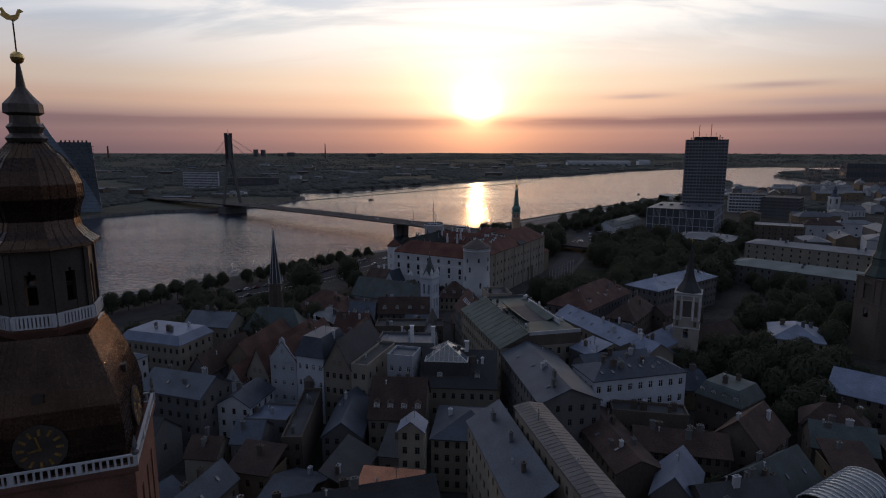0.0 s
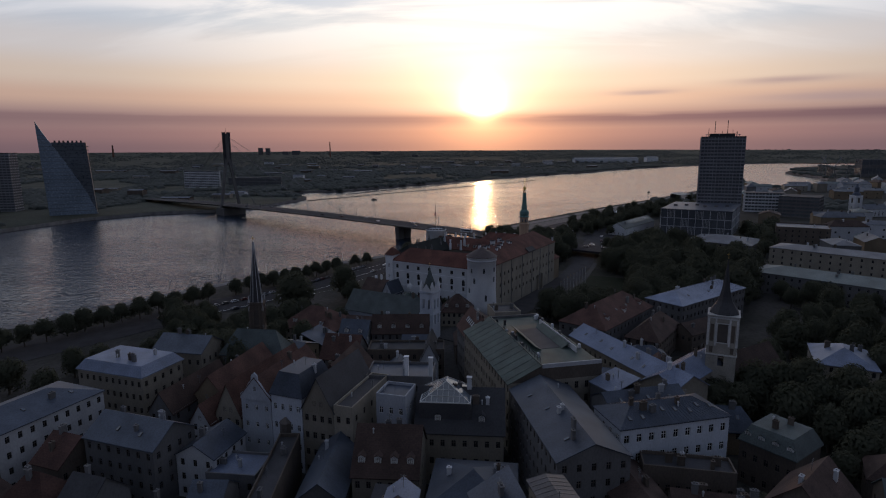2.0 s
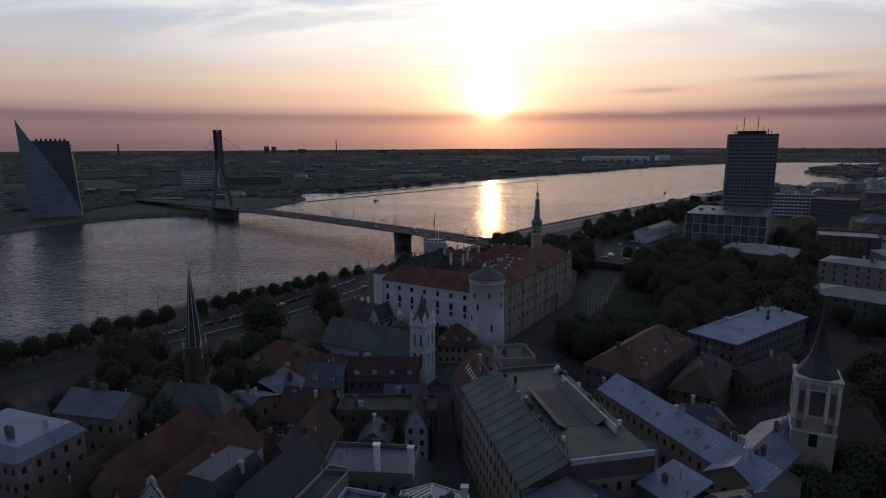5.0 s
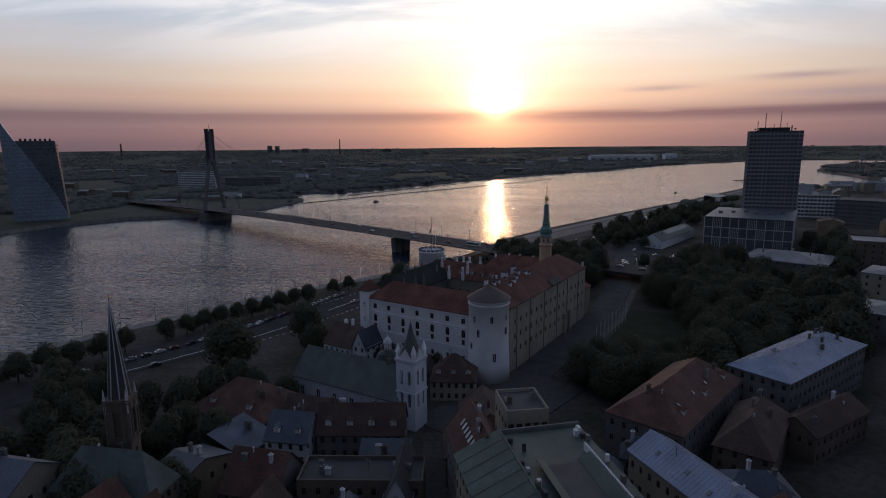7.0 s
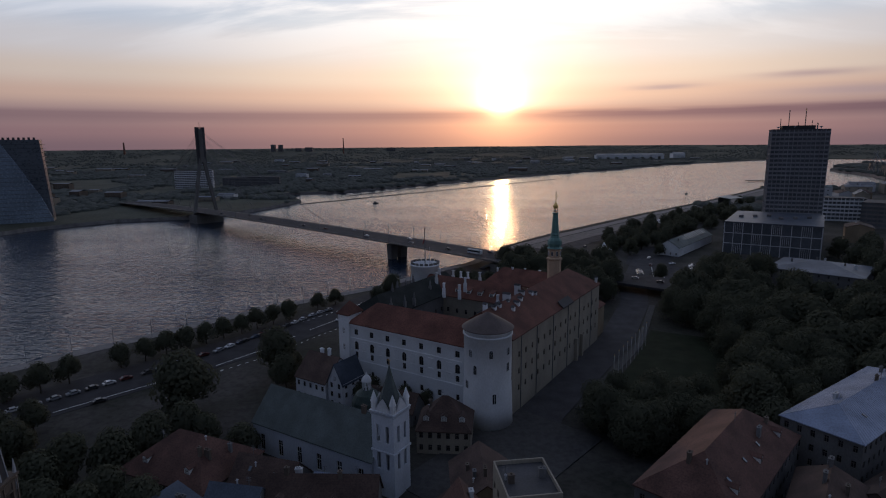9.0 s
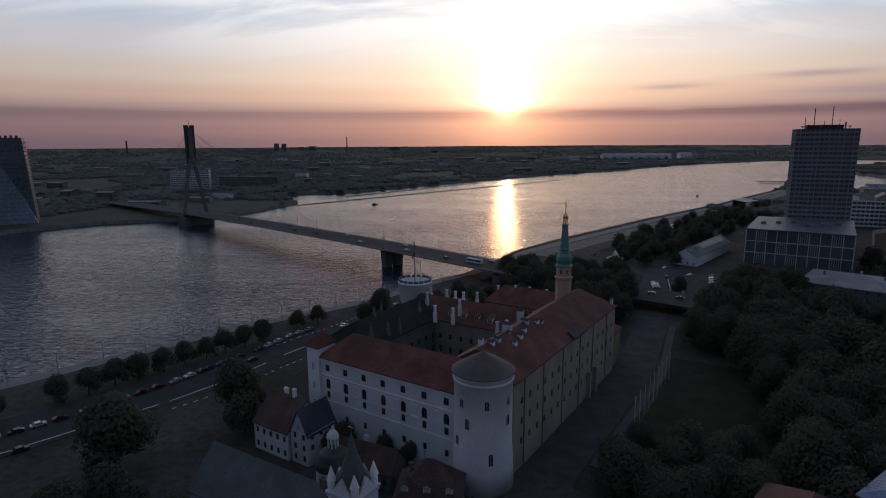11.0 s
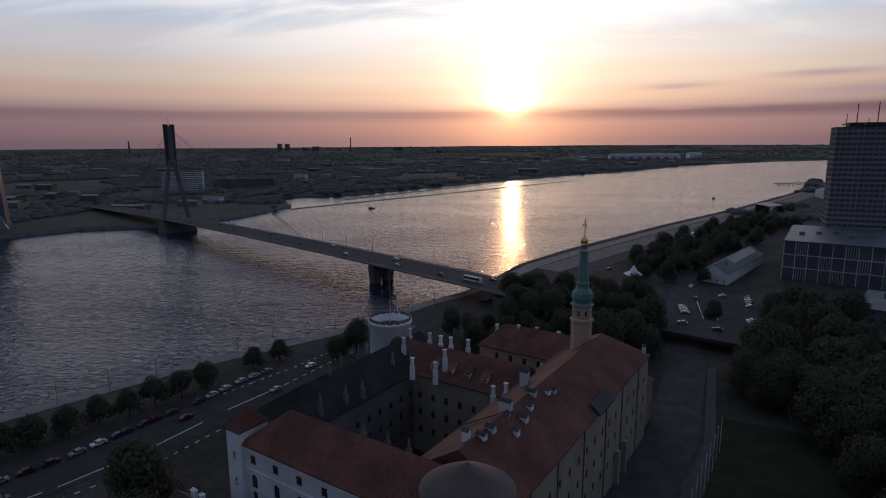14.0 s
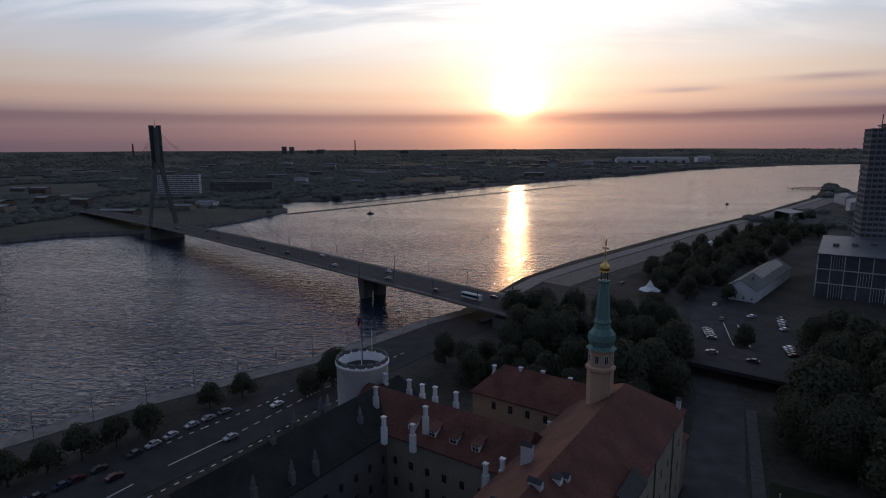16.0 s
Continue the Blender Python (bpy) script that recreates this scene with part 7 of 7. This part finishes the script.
# ---- cars, boats and small things ----
def make_car(col, name, van=False):
    paint = mat("car_paint_" + name, col, .3, .05, 1.0, 0.0, metal=.2, spec=.6)
    c = thing("car", "%s car with dark windows on the asphalt" % name, "car")
    bm = B()
    prof = [(-2.1, .35), (-2.15, .75), (-1.9, .95), (-1.1, 1.0), (-.55, 1.42), (.9, 1.45), (1.65, 1.0), (2.1, .92), (2.15, .4)] if not van else [(-2.3, .35), (-2.35, 1.0), (-1.9, 1.15), (-1.4, 1.95), (2.2, 1.98), (2.3, .4)]
    for y in (-.85, .85):
        face(bm, [(x, y, z) for x, z in prof])
    for i in range(len(prof)):
        (x0, z0), (x1, z1) = prof[i], prof[(i + 1) % len(prof)]
        face(bm, [(x0, -.85, z0), (x1, -.85, z1), (x1, .85, z1), (x0, .85, z0)])
    body = part("body", bm, paint, c)
    bm = B()
    for y in (-.87, .87):
        face(bm, [(-.95, y, 1.03), (-.5, y, 1.36), (.85, y, 1.38), (1.45, y, 1.03)])
    part("side_glass", bm, M_PANE, body)
    bm = B()
    face(bm, [(-1.08, -.7, 1.03), (-1.08, .7, 1.03), (-.6, .65, 1.42), (-.6, -.65, 1.42)])
    face(bm, [(1.62, -.7, 1.04), (1.62, .7, 1.04), (.98, .65, 1.44), (.98, -.65, 1.44)])
    part("windscreen", bm, M_PANE, body)
    for x in (-1.3, 1.35):
        for y in (-.8, .8):
            w = part("wheel", lathe(B(), [(.1, -.1), (.33, -.1), (.33, .1), (.1, .1)], 12), M_TYRE, c)
            w.matrix_basis = pose(x, y, .33, 90)
    return c


CARS = [make_car(col, n) for col, n in (((.6, .6, .62), "white"), ((.05, .05, .055), "black"), ((.30, .31, .33), "silver"), ((.09, .022, .022), "dark red"), ((.03, .045, .085), "dark blue"))]
rngc = random.Random(4)
used = set()


def car(x, y, ang, z=6.1):
    i = rngc.choice((0, 0, 1, 1, 2, 2, 3, 4))
    m = pose(x, y, z, 0, 0, ang)
    if i not in used:
        used.add(i)
        CARS[i].matrix_world = m
    else:
        copy_thing(CARS[i], m)


RIVER = [(-150, 275), (-118, 316), (-102, 340), (-96, 352), (-92, 360), (-85, 373), (-78, 390), (-70, 404)]
for p, q in zip(RIVER, RIVER[1:]):
    p, q = Vector(p), Vector(q)
    d = (q - p).normalized()
    k = 0.0
    while k < (q - p).length - 2:
        if rngc.random() < .86:
            c = p + d * k
            car(c.x, c.y, math.degrees(math.atan2(d.y, d.x)) + rngc.choice((0, 180)))
        k += 5.6
for x, y, a in ((-105, 318, 235), (-83, 362, 240), (-58, 406, 60), (-63, 384, 60), (-120, 292, 232), (-40, 440, 60)):
    car(x, y, a)
for x, y, a in ((92, 452, -30), (104, 445, -30), (70, 466, 148)):
    car(x, y, a, 11.75 if x < 95 else 11.2)
for i in range(4):
    car(128 + .8 * i, 466 + 3.0 * i, 5, 6.13)
for i in range(5):
    car(104 + .5 * i, 486 + 2.9 * i, 170, 6.13)
    car(140 + 1.5 * i, 500 + 4.2 * i, 20, 6.13)
for x, y, a in ((118, 514, 70), (150, 488, 10), (160, 480, -8), (134, 520, 20), (142, 470, -6), (124, 540, 60), (86, 585, 50), (120, 640, 50), (150, 655, 50)):
    car(x, y, a, 6.13)
BM = Matrix(((-.779, .627, 0, -63), (.627, .779, 0, 569), (0, 0, 1, 0), (0, 0, 0, 1)))
for s, y, r in ((-90, 5, 0), (-60, -6, 180), (-22, -6, 180), (-8, 6, 0), (30, -6, 180), (62, 6, 0), (88, -5, 180), (120, -6, 180), (150, 6, 0), (196, -6, 180), (240, 5, 0), (280, -6, 180)):
    p = BM @ Vector((s, y, 0))
    car(p.x, p.y, 141 + r, 13.75 + 1.2 * math.sin(max(0, min(1, (s + 115) / 430)) * math.pi))
bus = thing("bus", "white city bus on the bridge", "bus", BM @ pose(-84, -5, 14.15, 0, 0, 0))
bm = cbox(-6, 6, -1.25, 1.25, .4, 3.1)
bmesh.ops.bevel(bm, geom=bm.edges[:], offset=.18, segments=2, affect="EDGES")
part("body", bm, M_WHITE, bus)
for y in (-1.27, 1.27):
    part("side_window", cbox(-5.6, 5.6, y - .01, y + .01, 1.5, 2.6), M_PANE, bus)
for x in (-4, 3.6):
    for y in (-1.1, 1.1):
        w = part("wheel", lathe(B(), [(.1, -.15), (.48, -.15), (.48, .15), (.1, .15)], 12), M_TYRE, bus)
        w.matrix_basis = pose(x, y, .48, 90)


def boat(x, y, ang, s, label):
    b = thing("boat", label, "boat", pose(x, y, 0, 0, 0, ang) @ Matrix.Scale(s, 4))
    bm = B()
    deck = [(-3, -.9), (1.2, -1.0), (3.4, 0), (1.2, 1.0), (-3, .9)]
    keel = [(-2.8, -.6), (1, -.6), (2.6, 0), (1, .6), (-2.8, .6)]
    face(bm, [(a, c, .8) for a, c in deck])
    for i in range(5):
        j = (i + 1) % 5
        face(bm, [(*keel[i], -.2), (*keel[j], -.2), (*deck[j], .8), (*deck[i], .8)])
    part("hull", bm, M_DARKR, b)
    part("cabin", cbox(-1.6, .6, -.6, .6, .8, 1.9), M_GREYW, b)


boat(351, 1142, 45, 1.3, "small dark motor boat on the river")
boat(-160, 990, 20, 1.6, "small dark work boat on the river")
for p, q in (((-272, 977), (179, 1566)), ((-233, 1113), (-18, 1455))):
    bm = B()
    k = 60
    for i in range(k):
        a, b = Vector((*p, .15)).lerp(Vector((*q, .15)), i / k), Vector((*p, .15)).lerp(Vector((*q, .15)), (i + .93) / k)
        beam(bm, a, b, 2.4, 1.3)
    tagged(new("floating_boom", mesh("floating_boom", bm, M_DFRAME)), "long floating boom of dark logs on the river", "boom", kind="stuff")
# flagpoles on the castle square
for i in range(9):
    u = i / 8
    t = thing("flagpole", "thin white flagpole on the castle square", "flagpole", pose(51 + 21 * u, 316 + 38 * u, 6.3), "flagpoles on the square")
    part("pole", beam(B(), (0, 0, 0), (0, 0, 10), .13), M_FRAME, t)
    part("knob", lathe(B(), [(.05, 9.9), (.18, 10.05), (.05, 10.25)], 8), M_GOLD, t)
# lamps along the embankment
bm = beam(B(), (0, 0, 0), (0, 0, 8), .16)
beam(bm, (0, 0, 8), (1.5, 0, 8.3), .1)
box(bm, 1.1, 1.9, -.15, .15, 8.2, 8.36)
lamp = mesh("quay_lamp", bm, M_STEEL)
for i in range(16):
    u = i / 15
    o = tagged(new("street_lamp", lamp), "thin grey lamp post on the embankment", "street lamp", "lamps along the embankment")
    o.matrix_world = pose(-170 + 150 * u, 322 + 172 * u, 6.1, 0, 0, -40)
# white tents and a stage on the far quay
for x, y in ((188, 726), (176, 712), (96, 560)):
    t = thing("tent", "white peaked event tent on the quay", "tent", pose(x, y, 6))
    part("canopy", lathe(B(), [(6, 3), (2.4, 4.8), (.2, 8.5)], 8), M_WHITE, t)
    for i in range(8):
        a = i * math.pi / 4
        bm = beam(B(), (5.8 * math.cos(a), 5.8 * math.sin(a), 0), (5.8 * math.cos(a), 5.8 * math.sin(a), 3), .15)
        part("post", bm, M_STEEL, t)
t = thing("stage", "dark open-air stage on the quay", "stage", pose(318, 884, 6, 0, 0, 40))
part("platform", cbox(-14, 14, -8, 8, 0, 1.5), M_DARKR, t)
part("back_wall", cbox(-14, 14, 7, 8, 1.5, 12), M_DARKR, t)
part("canopy", slab(B(), [[(-15, -9, 11.5), (15, -9, 11.5), (15, 9, 13.5), (-15, 9, 13.5)]], .5), M_STEEL, t)
for x in (-14, 14):
    part("post", cbox(x - .4, x + .4, -8, -7.2, 1.5, 11.6), M_STEEL, t)
t = thing("jetty", "low dark jetty at the quay's bend", "jetty", pose(640, 1462, 0, 0, 0, 12))
part("platform", cbox(-60, 30, -7, 7, 2.2, 3.2), M_CONC, t)
for i in range(8):
    part("pile", lathe(B(), [(.6, -3), (.6, 2.3)], 8, -56 + i * 11, -4), M_CONC, t)
